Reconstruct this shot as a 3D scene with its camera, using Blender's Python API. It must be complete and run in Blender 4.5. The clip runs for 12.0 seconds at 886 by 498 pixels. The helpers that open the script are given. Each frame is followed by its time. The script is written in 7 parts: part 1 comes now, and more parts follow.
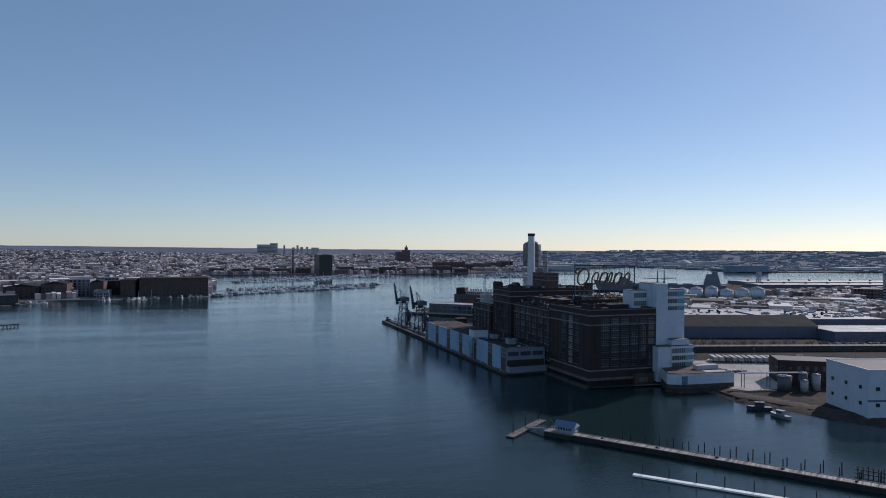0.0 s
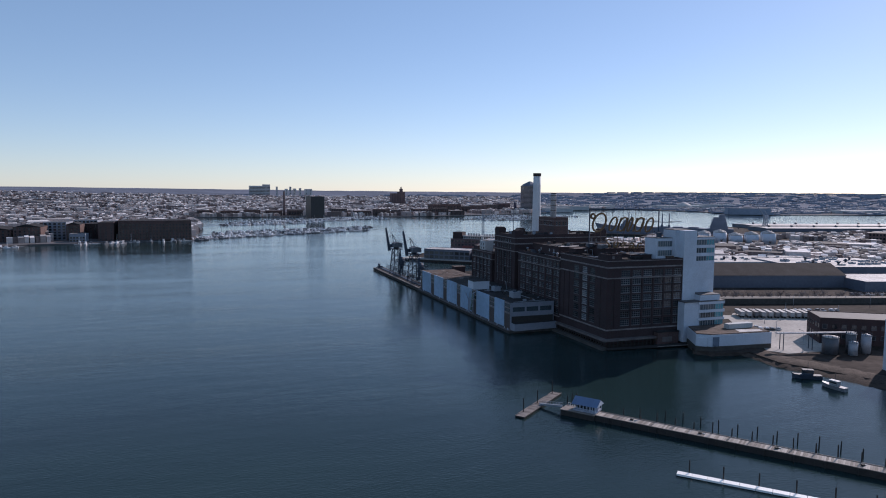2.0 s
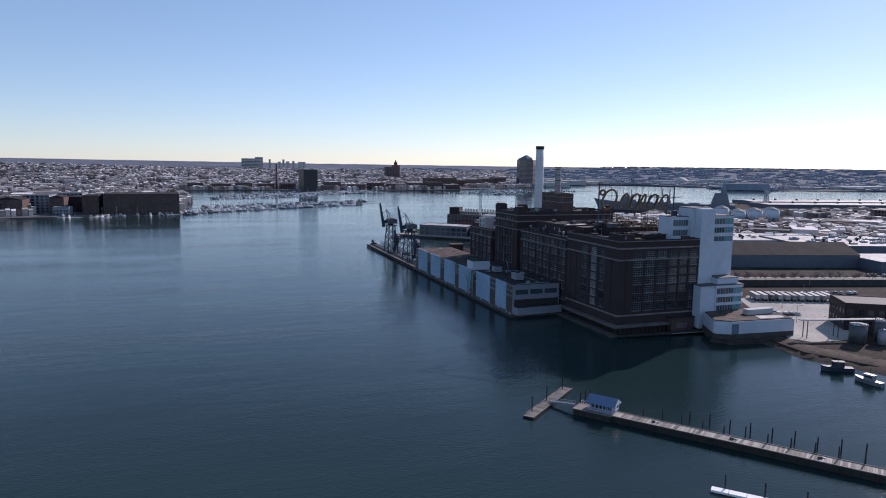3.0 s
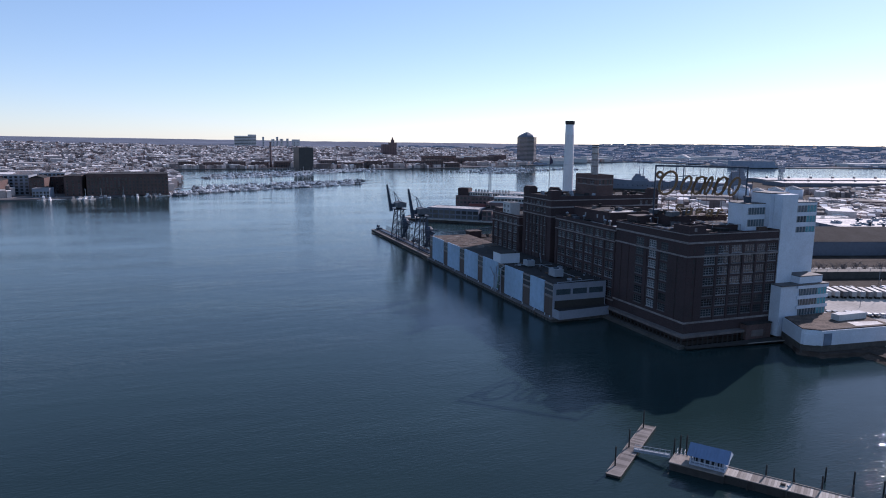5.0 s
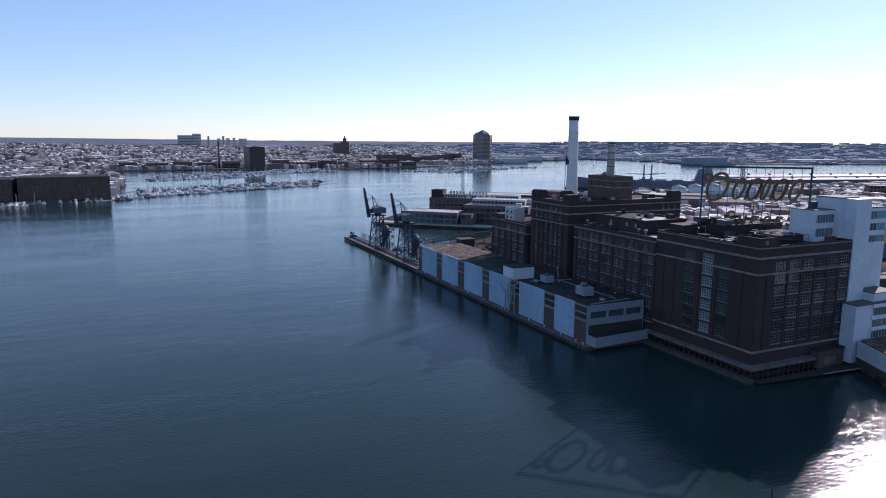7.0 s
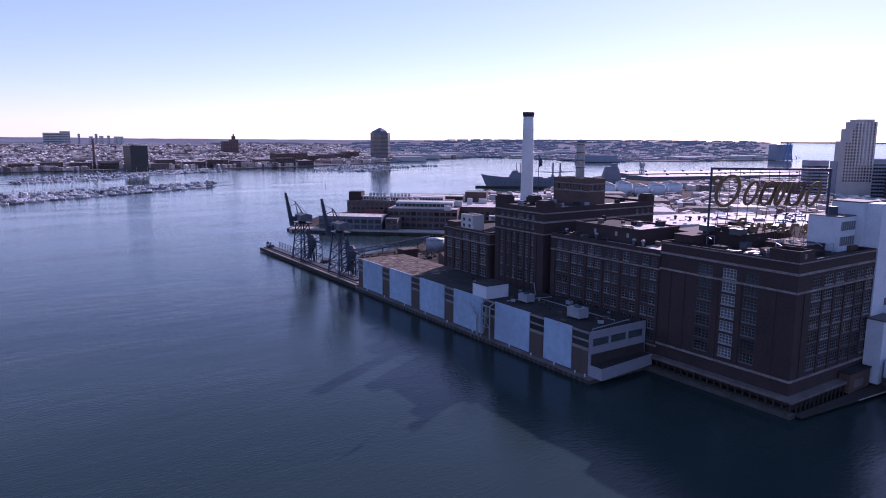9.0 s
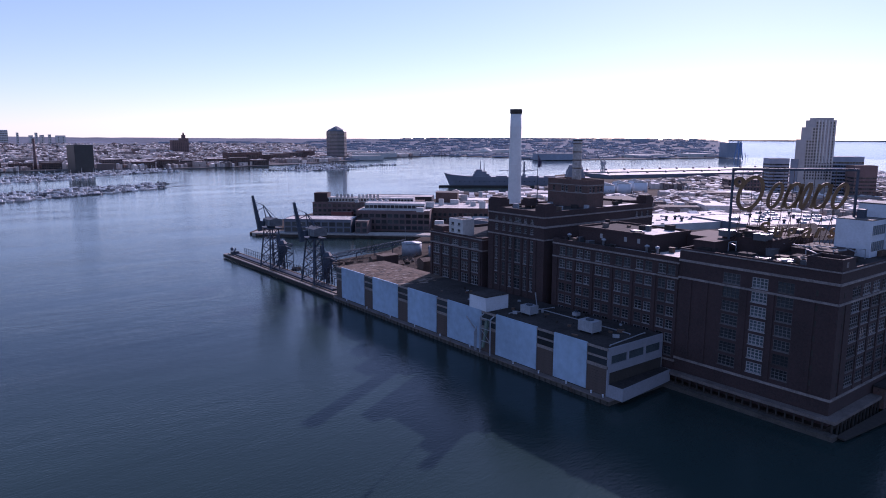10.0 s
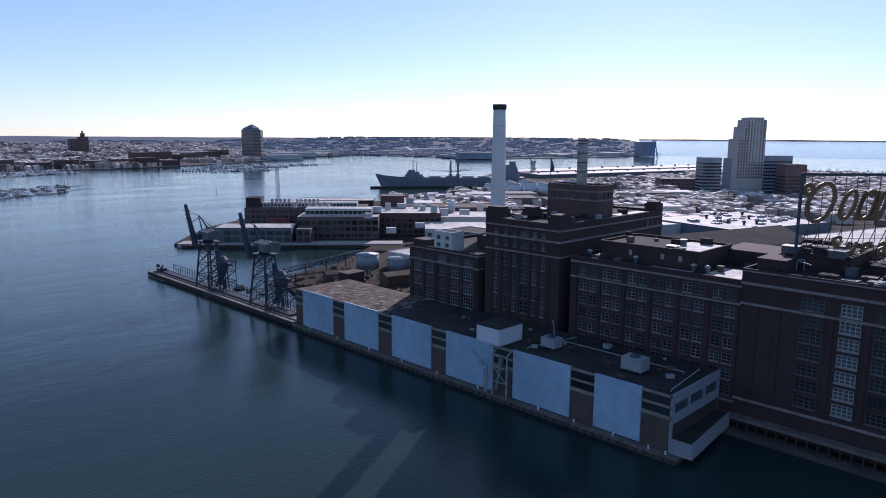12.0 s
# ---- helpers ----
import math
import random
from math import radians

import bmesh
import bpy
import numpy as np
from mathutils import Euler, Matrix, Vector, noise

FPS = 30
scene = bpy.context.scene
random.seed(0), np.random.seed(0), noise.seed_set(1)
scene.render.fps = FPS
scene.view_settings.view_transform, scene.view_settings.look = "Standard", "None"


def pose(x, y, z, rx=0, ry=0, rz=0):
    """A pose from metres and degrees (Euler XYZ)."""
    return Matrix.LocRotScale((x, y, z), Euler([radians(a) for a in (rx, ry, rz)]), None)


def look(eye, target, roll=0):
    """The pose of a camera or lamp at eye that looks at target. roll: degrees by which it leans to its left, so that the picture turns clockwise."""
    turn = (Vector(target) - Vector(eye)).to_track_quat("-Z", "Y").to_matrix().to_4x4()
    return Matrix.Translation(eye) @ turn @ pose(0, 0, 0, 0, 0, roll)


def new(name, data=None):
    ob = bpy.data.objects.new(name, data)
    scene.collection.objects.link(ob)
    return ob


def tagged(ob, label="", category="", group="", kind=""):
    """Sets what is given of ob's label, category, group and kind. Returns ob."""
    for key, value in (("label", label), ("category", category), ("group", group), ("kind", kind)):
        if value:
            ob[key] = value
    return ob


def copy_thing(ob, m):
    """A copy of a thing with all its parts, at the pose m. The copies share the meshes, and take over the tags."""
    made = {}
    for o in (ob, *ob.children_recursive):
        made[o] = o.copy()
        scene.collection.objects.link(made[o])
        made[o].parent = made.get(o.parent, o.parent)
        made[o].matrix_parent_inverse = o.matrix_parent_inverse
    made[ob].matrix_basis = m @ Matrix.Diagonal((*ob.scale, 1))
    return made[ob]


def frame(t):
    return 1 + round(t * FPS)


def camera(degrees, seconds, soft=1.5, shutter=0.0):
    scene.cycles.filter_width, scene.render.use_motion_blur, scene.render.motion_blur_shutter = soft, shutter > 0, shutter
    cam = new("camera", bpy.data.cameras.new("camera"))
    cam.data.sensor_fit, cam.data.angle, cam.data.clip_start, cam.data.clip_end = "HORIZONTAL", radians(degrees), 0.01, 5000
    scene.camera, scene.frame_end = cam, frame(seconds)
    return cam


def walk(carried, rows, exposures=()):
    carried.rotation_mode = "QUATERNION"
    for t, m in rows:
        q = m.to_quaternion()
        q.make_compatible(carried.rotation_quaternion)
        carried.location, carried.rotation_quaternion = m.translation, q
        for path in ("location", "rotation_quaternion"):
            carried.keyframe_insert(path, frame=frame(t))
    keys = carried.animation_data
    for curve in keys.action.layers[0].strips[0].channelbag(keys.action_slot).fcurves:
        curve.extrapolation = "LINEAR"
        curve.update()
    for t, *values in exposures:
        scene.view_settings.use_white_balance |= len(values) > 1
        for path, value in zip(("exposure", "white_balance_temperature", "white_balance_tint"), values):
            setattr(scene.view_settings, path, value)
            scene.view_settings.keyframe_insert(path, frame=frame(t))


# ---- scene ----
cam = camera(66.11, 12.0, soft=1.0)
PATH = [
    (0.0, look((-177.35, -388.78, 78.47), (-144.51, -294.33, 78.42), 0.34)),
    (0.5, look((-173.04, -376.03, 78.35), (-140.11, -281.65, 75.58), 0.44)),
    (1.0, look((-168.77, -363.29, 78.24), (-135.69, -269.04, 73.55), 0.43)),
    (1.5, look((-164.36, -350.69, 78.18), (-131.15, -256.60, 71.54), 0.38)),
    (2.0, look((-160.11, -338.08, 78.16), (-126.72, -244.21, 69.59), 0.44)),
    (2.5, look((-156.13, -325.50, 78.13), (-122.53, -231.90, 67.68), 0.43)),
    (3.0, look((-153.09, -312.67, 78.07), (-119.03, -219.46, 65.70), 0.74)),
    (5.0, look((-148.63, -257.51, 77.89), (-113.97, -165.02, 62.30), 0.63)),
    (5.5, look((-149.25, -243.63, 77.80), (-114.64, -151.12, 62.16), 0.46)),
    (6.0, look((-150.81, -229.99, 77.70), (-115.12, -137.90, 62.05), 0.42)),
    (6.5, look((-152.60, -216.60, 77.63), (-114.19, -125.61, 61.94), 0.54)),
    (7.0, look((-154.15, -203.22, 77.62), (-112.66, -113.60, 61.87), 0.36)),
    (9.0, look((-158.30, -149.35, 77.71), (-103.07, -67.53, 61.75), 0.33)),
    (9.5, look((-158.32, -135.88, 77.74), (-100.13, -56.15, 61.71), 0.31)),
    (10.0, look((-157.50, -122.56, 77.74), (-96.90, -44.66, 61.60), 0.25)),
    (10.5, look((-156.16, -109.46, 77.74), (-93.21, -33.47, 61.54), 0.21)),
    (11.0, look((-154.38, -96.41, 77.76), (-89.08, -22.43, 61.53), 0.28)),
    (11.5, look((-152.17, -83.74, 77.70), (-84.60, -11.84, 61.45), 0.30)),
    (12.0, look((-149.73, -71.00, 77.62), (-79.94, -1.25, 61.39), 0.33)),
]
EXPOSURES = [(0.0, -0.46, 6180, 21), (1.0, -0.24, 6260, 23), (2.5, -0.04, 6300, 26), (5.0, 0.19, 6100, 28), (7.2, 0.19, 6050, 28), (8.8, 0.27, 6000, 56),
             (9.6, 0.25, 6000, 59), (10.3, 0.13, 6000, 36), (10.9, 0.06, 6000, 30), (12.0, 0.06, 6000, 29)]
SKY_STRENGTH, SUN_STRENGTH = 0.118, 4.4
walk(cam, PATH, EXPOSURES)

# ---- world and sun ----
SUN_EL, SUN_AZ = 27.4, 61.7          # degrees above the horizon, clockwise from +y
SUN_DIR = Vector((math.sin(radians(SUN_AZ)) * math.cos(radians(SUN_EL)),
                  math.cos(radians(SUN_AZ)) * math.cos(radians(SUN_EL)), math.sin(radians(SUN_EL))))
world = bpy.data.worlds.new("sky")
scene.world = world
world.use_nodes = True
wn = world.node_tree.nodes
sky = wn.new("ShaderNodeTexSky")
sky.sky_type, sky.sun_disc = "NISHITA", False
sky.sun_elevation, sky.sun_rotation = radians(SUN_EL), radians(SUN_AZ)
sky.air_density, sky.dust_density, sky.ozone_density = 0.82, 0.11, 2.1
wn["Background"].inputs["Strength"].default_value = SKY_STRENGTH
haze = wn.new("ShaderNodeMixRGB")            # thin even winter haze over the clear sky
haze.inputs["Fac"].default_value = 0.22
haze.inputs["Color2"].default_value = (2.6, 5.3, 6.8, 1)
world.node_tree.links.new(sky.outputs["Color"], haze.inputs["Color1"])
world.node_tree.links.new(haze.outputs["Color"], wn["Background"].inputs["Color"])
sun = new("sun", bpy.data.lights.new("sun", "SUN"))
sun.data.energy, sun.data.angle, sun.data.color = SUN_STRENGTH, radians(0.5), (1.0, 0.93, 0.84)
sun.matrix_world = look(SUN_DIR * 900, (0, 0, 0))


# ---- materials ----
def mat(name, color, rough=0.8, var=0.25, scale=0.4, fine=4.0, bump=0.0, metal=0.0, island=0.0, objvar=0.0, spec=0.5, tint=None):
    """A node material: two noise scales over the colour, wear, bump; metres."""
    m = bpy.data.materials.new(name)
    m.use_nodes = True
    nt = m.node_tree
    n, l = nt.nodes, nt.links
    b = n["Principled BSDF"]
    b.inputs["Roughness"].default_value = rough
    b.inputs["Metallic"].default_value = metal
    b.inputs["Specular IOR Level"].default_value = spec
    co = n.new("ShaderNodeTexCoord")
    big, small = n.new("ShaderNodeTexNoise"), n.new("ShaderNodeTexNoise")
    for t, s in ((big, scale), (small, fine)):
        t.inputs["Scale"].default_value = s
        t.inputs["Detail"].default_value = 5
        l.new(co.outputs["Object"], t.inputs["Vector"])
    mix = n.new("ShaderNodeMath")
    mix.operation = "ADD"
    l.new(big.outputs["Fac"], mix.inputs[0])
    l.new(small.outputs["Fac"], mix.inputs[1])
    last = mix
    if island or objvar:
        if island:
            src = n.new("ShaderNodeNewGeometry").outputs["Random Per Island"]
        else:
            src = n.new("ShaderNodeObjectInfo").outputs["Random"]
        ad = n.new("ShaderNodeMath")
        ad.operation = "MULTIPLY_ADD"
        l.new(src, ad.inputs[0])
        ad.inputs[1].default_value = 2 * (island or objvar)
        l.new(mix.outputs[0], ad.inputs[2])
        last = ad
    ramp = n.new("ShaderNodeValToRGB")
    half = n.new("ShaderNodeMath")
    half.operation = "MULTIPLY"
    half.inputs[1].default_value = 0.5 if not (island or objvar) else 0.5 / (1 + (island or objvar))
    l.new(last.outputs[0], half.inputs[0])
    l.new(half.outputs[0], ramp.inputs["Fac"])
    c = Vector(color[:3])
    hi = Vector(tint) if tint else c * (1 + var)
    e = ramp.color_ramp.elements
    e[0].position, e[1].position = 0.32, 0.68
    e[0].color = (*(c * (1 - var)), 1)
    e[1].color = (*[min(1, v) for v in hi], 1)
    l.new(ramp.outputs["Color"], b.inputs["Base Color"])
    if bump:
        bp = n.new("ShaderNodeBump")
        bp.inputs["Strength"].default_value = 0.6
        bp.inputs["Distance"].default_value = bump
        l.new(small.outputs["Fac"], bp.inputs["Height"])
        l.new(bp.outputs["Normal"], b.inputs["Normal"])
    return m


def brick_mat(name, color, mortar, size=0.25):
    """Brickwork: courses too fine to pick apart, over soot stains."""
    m = mat(name, color, 0.9, 0.6, 0.12, 1.5)
    n, l = m.node_tree.nodes, m.node_tree.links
    b = n["Principled BSDF"]
    src = b.inputs["Base Color"].links[0].from_socket
    br = n.new("ShaderNodeTexBrick")
    br.inputs["Scale"].default_value = 1.0
    br.inputs["Brick Width"].default_value = size
    br.inputs["Row Height"].default_value = size * 0.33
    br.inputs["Mortar Size"].default_value = 0.012
    br.inputs["Mortar"].default_value = (*mortar, 1)
    co = n.new("ShaderNodeTexCoord")
    sep, com, add = n.new("ShaderNodeSeparateXYZ"), n.new("ShaderNodeCombineXYZ"), n.new("ShaderNodeMath")
    l.new(co.outputs["Object"], sep.inputs[0])
    l.new(sep.outputs["X"], add.inputs[0])
    l.new(sep.outputs["Y"], add.inputs[1])
    l.new(add.outputs[0], com.inputs["X"])
    l.new(sep.outputs["Z"], com.inputs["Y"])
    l.new(com.outputs[0], br.inputs["Vector"])
    l.new(src, br.inputs["Color1"])
    l.new(src, br.inputs["Color2"])
    l.new(br.outputs["Color"], b.inputs["Base Color"])
    return m


def glass_mat(name, color=(0.02, 0.025, 0.03), rough=0.08):
    m = mat(name, color, rough, 0.5, 0.3, 2.0, objvar=0.6)
    return m


def water_mat():
    m = bpy.data.materials.new("harbour_water")
    m.use_nodes = True
    n, l = m.node_tree.nodes, m.node_tree.links
    b = n["Principled BSDF"]
    b.inputs["Roughness"].default_value = 0.05
    b.inputs["IOR"].default_value = 1.33
    b.inputs["Specular IOR Level"].default_value = 0.24
    co = n.new("ShaderNodeTexCoord")
    # silty colour drifts in long streaks
    mp = n.new("ShaderNodeMapping")
    mp.inputs["Rotation"].default_value = (0, 0, radians(25))
    mp.inputs["Scale"].default_value = (0.004, 0.012, 1)
    l.new(co.outputs["Object"], mp.inputs["Vector"])
    silt = n.new("ShaderNodeTexNoise")
    silt.inputs["Scale"].default_value, silt.inputs["Detail"].default_value = 1.0, 4
    l.new(mp.outputs[0], silt.inputs["Vector"])
    ramp = n.new("ShaderNodeValToRGB")
    e = ramp.color_ramp.elements
    e[0].position, e[1].position = 0.3, 0.72
    e[0].color, e[1].color = (*WATER_A, 1), (*WATER_B, 1)
    l.new(silt.outputs["Fac"], ramp.inputs["Fac"])
    l.new(ramp.outputs["Color"], b.inputs["Base Color"])
    # wind ripples: long wavelets over fine chop
    mp2 = n.new("ShaderNodeMapping")
    mp2.inputs["Rotation"].default_value = (0, 0, radians(-20))
    mp2.inputs["Scale"].default_value = (0.48, 1.25, 1)
    l.new(co.outputs["Object"], mp2.inputs["Vector"])
    w1, w2, gust = n.new("ShaderNodeTexNoise"), n.new("ShaderNodeTexNoise"), n.new("ShaderNodeTexNoise")
    w1.inputs["Scale"].default_value, w1.inputs["Detail"].default_value = 1.0, 4
    w2.inputs["Scale"].default_value, w2.inputs["Detail"].default_value = 5.0, 3
    gust.inputs["Scale"].default_value, gust.inputs["Detail"].default_value = 1.0, 4
    mp4 = n.new("ShaderNodeMapping")
    mp4.inputs["Rotation"].default_value = (0, 0, radians(-24))
    mp4.inputs["Scale"].default_value = (0.005, 0.022, 1)
    l.new(co.outputs["Object"], mp4.inputs["Vector"])
    l.new(mp2.outputs[0], w1.inputs["Vector"])
    l.new(mp2.outputs[0], w2.inputs["Vector"])
    l.new(mp4.outputs[0], gust.inputs["Vector"])
    h = n.new("ShaderNodeMath")
    h.operation = "MULTIPLY_ADD"
    l.new(w2.outputs["Fac"], h.inputs[0])
    h.inputs[1].default_value = 0.25
    # longer wavelets that still show far off
    mp3 = n.new("ShaderNodeMapping")
    mp3.inputs["Rotation"].default_value = (0, 0, radians(-28))
    mp3.inputs["Scale"].default_value = (0.05, 0.15, 1)
    l.new(co.outputs["Object"], mp3.inputs["Vector"])
    w0 = n.new("ShaderNodeTexNoise")
    w0.inputs["Scale"].default_value, w0.inputs["Detail"].default_value = 1.0, 3
    l.new(mp3.outputs[0], w0.inputs["Vector"])
    both = n.new("ShaderNodeMath")
    both.operation = "MULTIPLY_ADD"
    l.new(w0.outputs["Fac"], both.inputs[0])
    both.inputs[1].default_value = 1.4
    l.new(w1.outputs["Fac"], both.inputs[2])
    l.new(both.outputs[0], h.inputs[2])
    hg = n.new("ShaderNodeMath")
    hg.operation = "MULTIPLY"
    l.new(h.outputs[0], hg.inputs[0])
    lane = n.new("ShaderNodeMapRange")
    lane.inputs["From Min"].default_value, lane.inputs["From Max"].default_value = 0.32, 0.68
    lane.inputs["To Min"].default_value, lane.inputs["To Max"].default_value = 0.28, 0.78
    l.new(gust.outputs["Fac"], lane.inputs["Value"])
    l.new(lane.outputs["Result"], hg.inputs[1])
    bp = n.new("ShaderNodeBump")
    bp.inputs["Strength"].default_value = 1.0
    bp.inputs["Distance"].default_value = 0.135
    l.new(hg.outputs[0], bp.inputs["Height"])
    l.new(bp.outputs["Normal"], b.inputs["Normal"])
    return m


WATER_A, WATER_B = (0.010, 0.023, 0.025), (0.018, 0.038, 0.038)
WATER = water_mat()
BRICK = brick_mat("refinery_brick", (0.039, 0.0185, 0.0195), (0.046, 0.036, 0.038))
BRICK_RED = brick_mat("red_brick", (0.095, 0.046, 0.04), (0.10, 0.08, 0.075))
STONE = mat("pale_stone", (0.20, 0.175, 0.17), 0.85, 0.45, 0.25, 2)
ROOF_DARK = mat("tar_roof", (0.034, 0.031, 0.032), 0.95, 0.6, 0.12, 1.2, bump=0.02, spec=0.2)
ROOF_OLD = mat("weathered_roof", (0.085, 0.06, 0.05), 0.9, 0.7, 0.22, 1.1, bump=0.03, tint=(0.18, 0.135, 0.115), spec=0.15)
ROOF_WHITE = mat("white_membrane_roof", (0.28, 0.265, 0.265), 0.75, 0.5, 0.07, 0.5, tint=(0.74, 0.69, 0.66), spec=0.3)
ROOF_GREY = mat("grey_roof", (0.09, 0.085, 0.085), 0.8, 0.3, 0.06, 0.8)
WHITE = mat("white_paint", (0.50, 0.55, 0.62), 0.6, 0.12, 0.2, 1.6)
PANEL = mat("pale_blue_cladding", (0.25, 0.37, 0.50), 0.6, 0.24, 0.05, 0.35)
KERB = mat("grimy_kerb", (0.13, 0.11, 0.105), 0.9, 0.4, 0.3, 3)
RENDER_GREY = mat("grey_blue_render", (0.215, 0.235, 0.28), 0.8, 0.15, 0.2, 1.5)
CONCRETE = mat("concrete", (0.33, 0.31, 0.29), 0.9, 0.3, 0.3, 3, bump=0.01)
QUAY = mat("wet_quay_wall", (0.06, 0.055, 0.05), 0.85, 0.5, 0.4, 2.5, bump=0.05)
TIMBER = mat("weathered_timber", (0.15, 0.125, 0.11), 0.85, 0.4, 0.35, 5, bump=0.01, tint=(0.30, 0.26, 0.235))
TIMBER_DARK = mat("creosoted_timber", (0.03, 0.026, 0.024), 0.85, 0.4, 0.8, 5)
STEEL_DARK = mat("dark_crane_steel", (0.035, 0.05, 0.075), 0.6, 0.4, 0.4, 3, spec=0.4)
STEEL_GREY = mat("grey_painted_steel", (0.24, 0.27, 0.31), 0.5, 0.25, 0.4, 3)
CRANE_HOUSE = mat("dull_grey_panels", (0.115, 0.125, 0.14), 0.7, 0.4, 0.4, 2.5, spec=0.2)
RUST = mat("rusty_steel", (0.10, 0.065, 0.05), 0.8, 0.4, 0.4, 3)
GLASS = glass_mat("dark_glass")
GLASS_LIT = glass_mat("clear_glass", (0.06, 0.085, 0.10))
GLASS_TEAL = mat("teal_glass", (0.10, 0.30, 0.34), 0.12, 0.3, 0.3, 2)
FRAME_LIGHT = mat("pale_window_frame", (0.11, 0.11, 0.115), 0.7, 0.3, 0.6, 4, objvar=0.9, tint=(0.215, 0.215, 0.225))
DOOR_DARK = mat("brown_shutter", (0.075, 0.055, 0.05), 0.7, 0.3, 0.5, 4)
CHIMNEY = mat("pale_chimney_concrete", (0.60, 0.60, 0.61), 0.85, 0.12, 0.12, 1.2)
CHIMNEY_OLD = mat("stained_chimney_brick", (0.34, 0.31, 0.30), 0.9, 0.45, 0.35, 1.6)
SOOT_SHADE_BLACK = mat("soot_and_shade_black", (0.035, 0.032, 0.03), 0.9, 0.3, 0.5, 3)
GOLD = mat("tarnished_gold_enamel", (0.17, 0.088, 0.036), 0.55, 0.35, 0.3, 2)
ASPHALT = mat("winter_ground", (0.04, 0.034, 0.031), 0.95, 0.5, 0.03, 0.25, tint=(0.085, 0.068, 0.06), spec=0.05)
YARD = mat("pale_gravel_yard", (0.36, 0.33, 0.30), 0.95, 0.35, 0.05, 0.6)
LAND_FAR = mat("winter_land", (0.09, 0.085, 0.09), 0.95, 0.4, 0.006, 0.04, tint=(0.22, 0.205, 0.205), spec=0.05)
# woodland colour has the blue-grey of distance haze mixed in
WOODS = mat("hazy_bare_woodland", (0.135, 0.15, 0.19), 0.95, 0.35, 0.004, 0.03, spec=0.05)
TREES = mat("bare_tree_clumps", (0.17, 0.145, 0.14), 0.95, 0.4, 0.2, 1.0, island=0.7)
# house walls and roofs are lightened to stand in for distance haze
CITY_WALL = mat("mixed_house_walls", (0.28, 0.20, 0.185), 0.9, 0.4, 0.3, 1.5, island=0.9, tint=(0.72, 0.60, 0.55))
CITY_ROOF = mat("mixed_flat_roofs", (0.12, 0.108, 0.108), 0.85, 0.4, 0.3, 1.5, island=1.6, tint=(0.80, 0.75, 0.73), spec=0.2)
BOAT = mat("white_gelcoat", (0.28, 0.30, 0.34), 0.4, 0.6, 0.3, 2, island=1.4, tint=(0.75, 0.76, 0.78))
SHIP_GREY = mat("navy_grey_hull", (0.13, 0.155, 0.20), 0.6, 0.2, 0.08, 0.6)
TOWER_STONE = mat("tan_tower_concrete", (0.36, 0.34, 0.34), 0.85, 0.15, 0.1, 1)
BLACK_CLAD = mat("black_curtain_wall", (0.02, 0.022, 0.026), 0.35, 0.3, 0.1, 0.6)
BROWN_BRICK = mat("brown_brick_tower", (0.13, 0.085, 0.085), 0.9, 0.25, 0.1, 0.8)
BLUE_SHED = mat("slate_blue_cladding", (0.105, 0.12, 0.155), 0.6, 0.2, 0.05, 0.5)
HUT_BLUE = mat("blue_metal_roof", (0.12, 0.18, 0.30), 0.4, 0.2, 0.5, 3)
# slate blue made paler, so far buildings carry haze in their colour
FAR_BLUE = mat("hazy_slate_cladding", (0.22, 0.26, 0.33), 0.7, 0.2, 0.02, 0.2)
FRAME_WHITE = mat("white_window_frame", (0.28, 0.28, 0.29), 0.6, 0.2, 0.6, 4)
FRAME_DARK = mat("sooty_window_frame", (0.05, 0.046, 0.046), 0.8, 0.5, 0.6, 4, objvar=0.8, tint=(0.13, 0.13, 0.135))
EARTH = mat("brown_bank_earth", (0.04, 0.03, 0.025), 0.95, 0.5, 0.25, 1.5, bump=0.1, tint=(0.11, 0.08, 0.065), spec=0.2)
LIGHT_BLOCK = mat("pale_office_wall", (0.45, 0.45, 0.45), 0.8, 0.2, 0.1, 1)
GANTRY_BLUE = mat("blue_gantry_paint", (0.12, 0.22, 0.42), 0.6, 0.2, 0.1, 0.6)
RED_SHEET = mat("red_sheet_wall", (0.19, 0.055, 0.05), 0.7, 0.25, 0.2, 1.5)
RENDER_DARK = mat("dark_tank_steel", (0.075, 0.085, 0.10), 0.5, 0.35, 0.3, 2)
TOWER_GREY = mat("grey_brown_tower", (0.20, 0.185, 0.195), 0.85, 0.25, 0.1, 0.8)


# ---- mesh tools ----
def cuboid(bm, x0, x1, y0, y1, z0, z1, mi=0):
    v = [bm.verts.new(p) for p in ((x0, y0, z0), (x1, y0, z0), (x1, y1, z0), (x0, y1, z0),
                                   (x0, y0, z1), (x1, y0, z1), (x1, y1, z1), (x0, y1, z1))]
    for f in ((3, 2, 1, 0), (4, 5, 6, 7), (0, 1, 5, 4), (1, 2, 6, 5), (2, 3, 7, 6), (3, 0, 4, 7)):
        bm.faces.new([v[i] for i in f]).material_index = mi


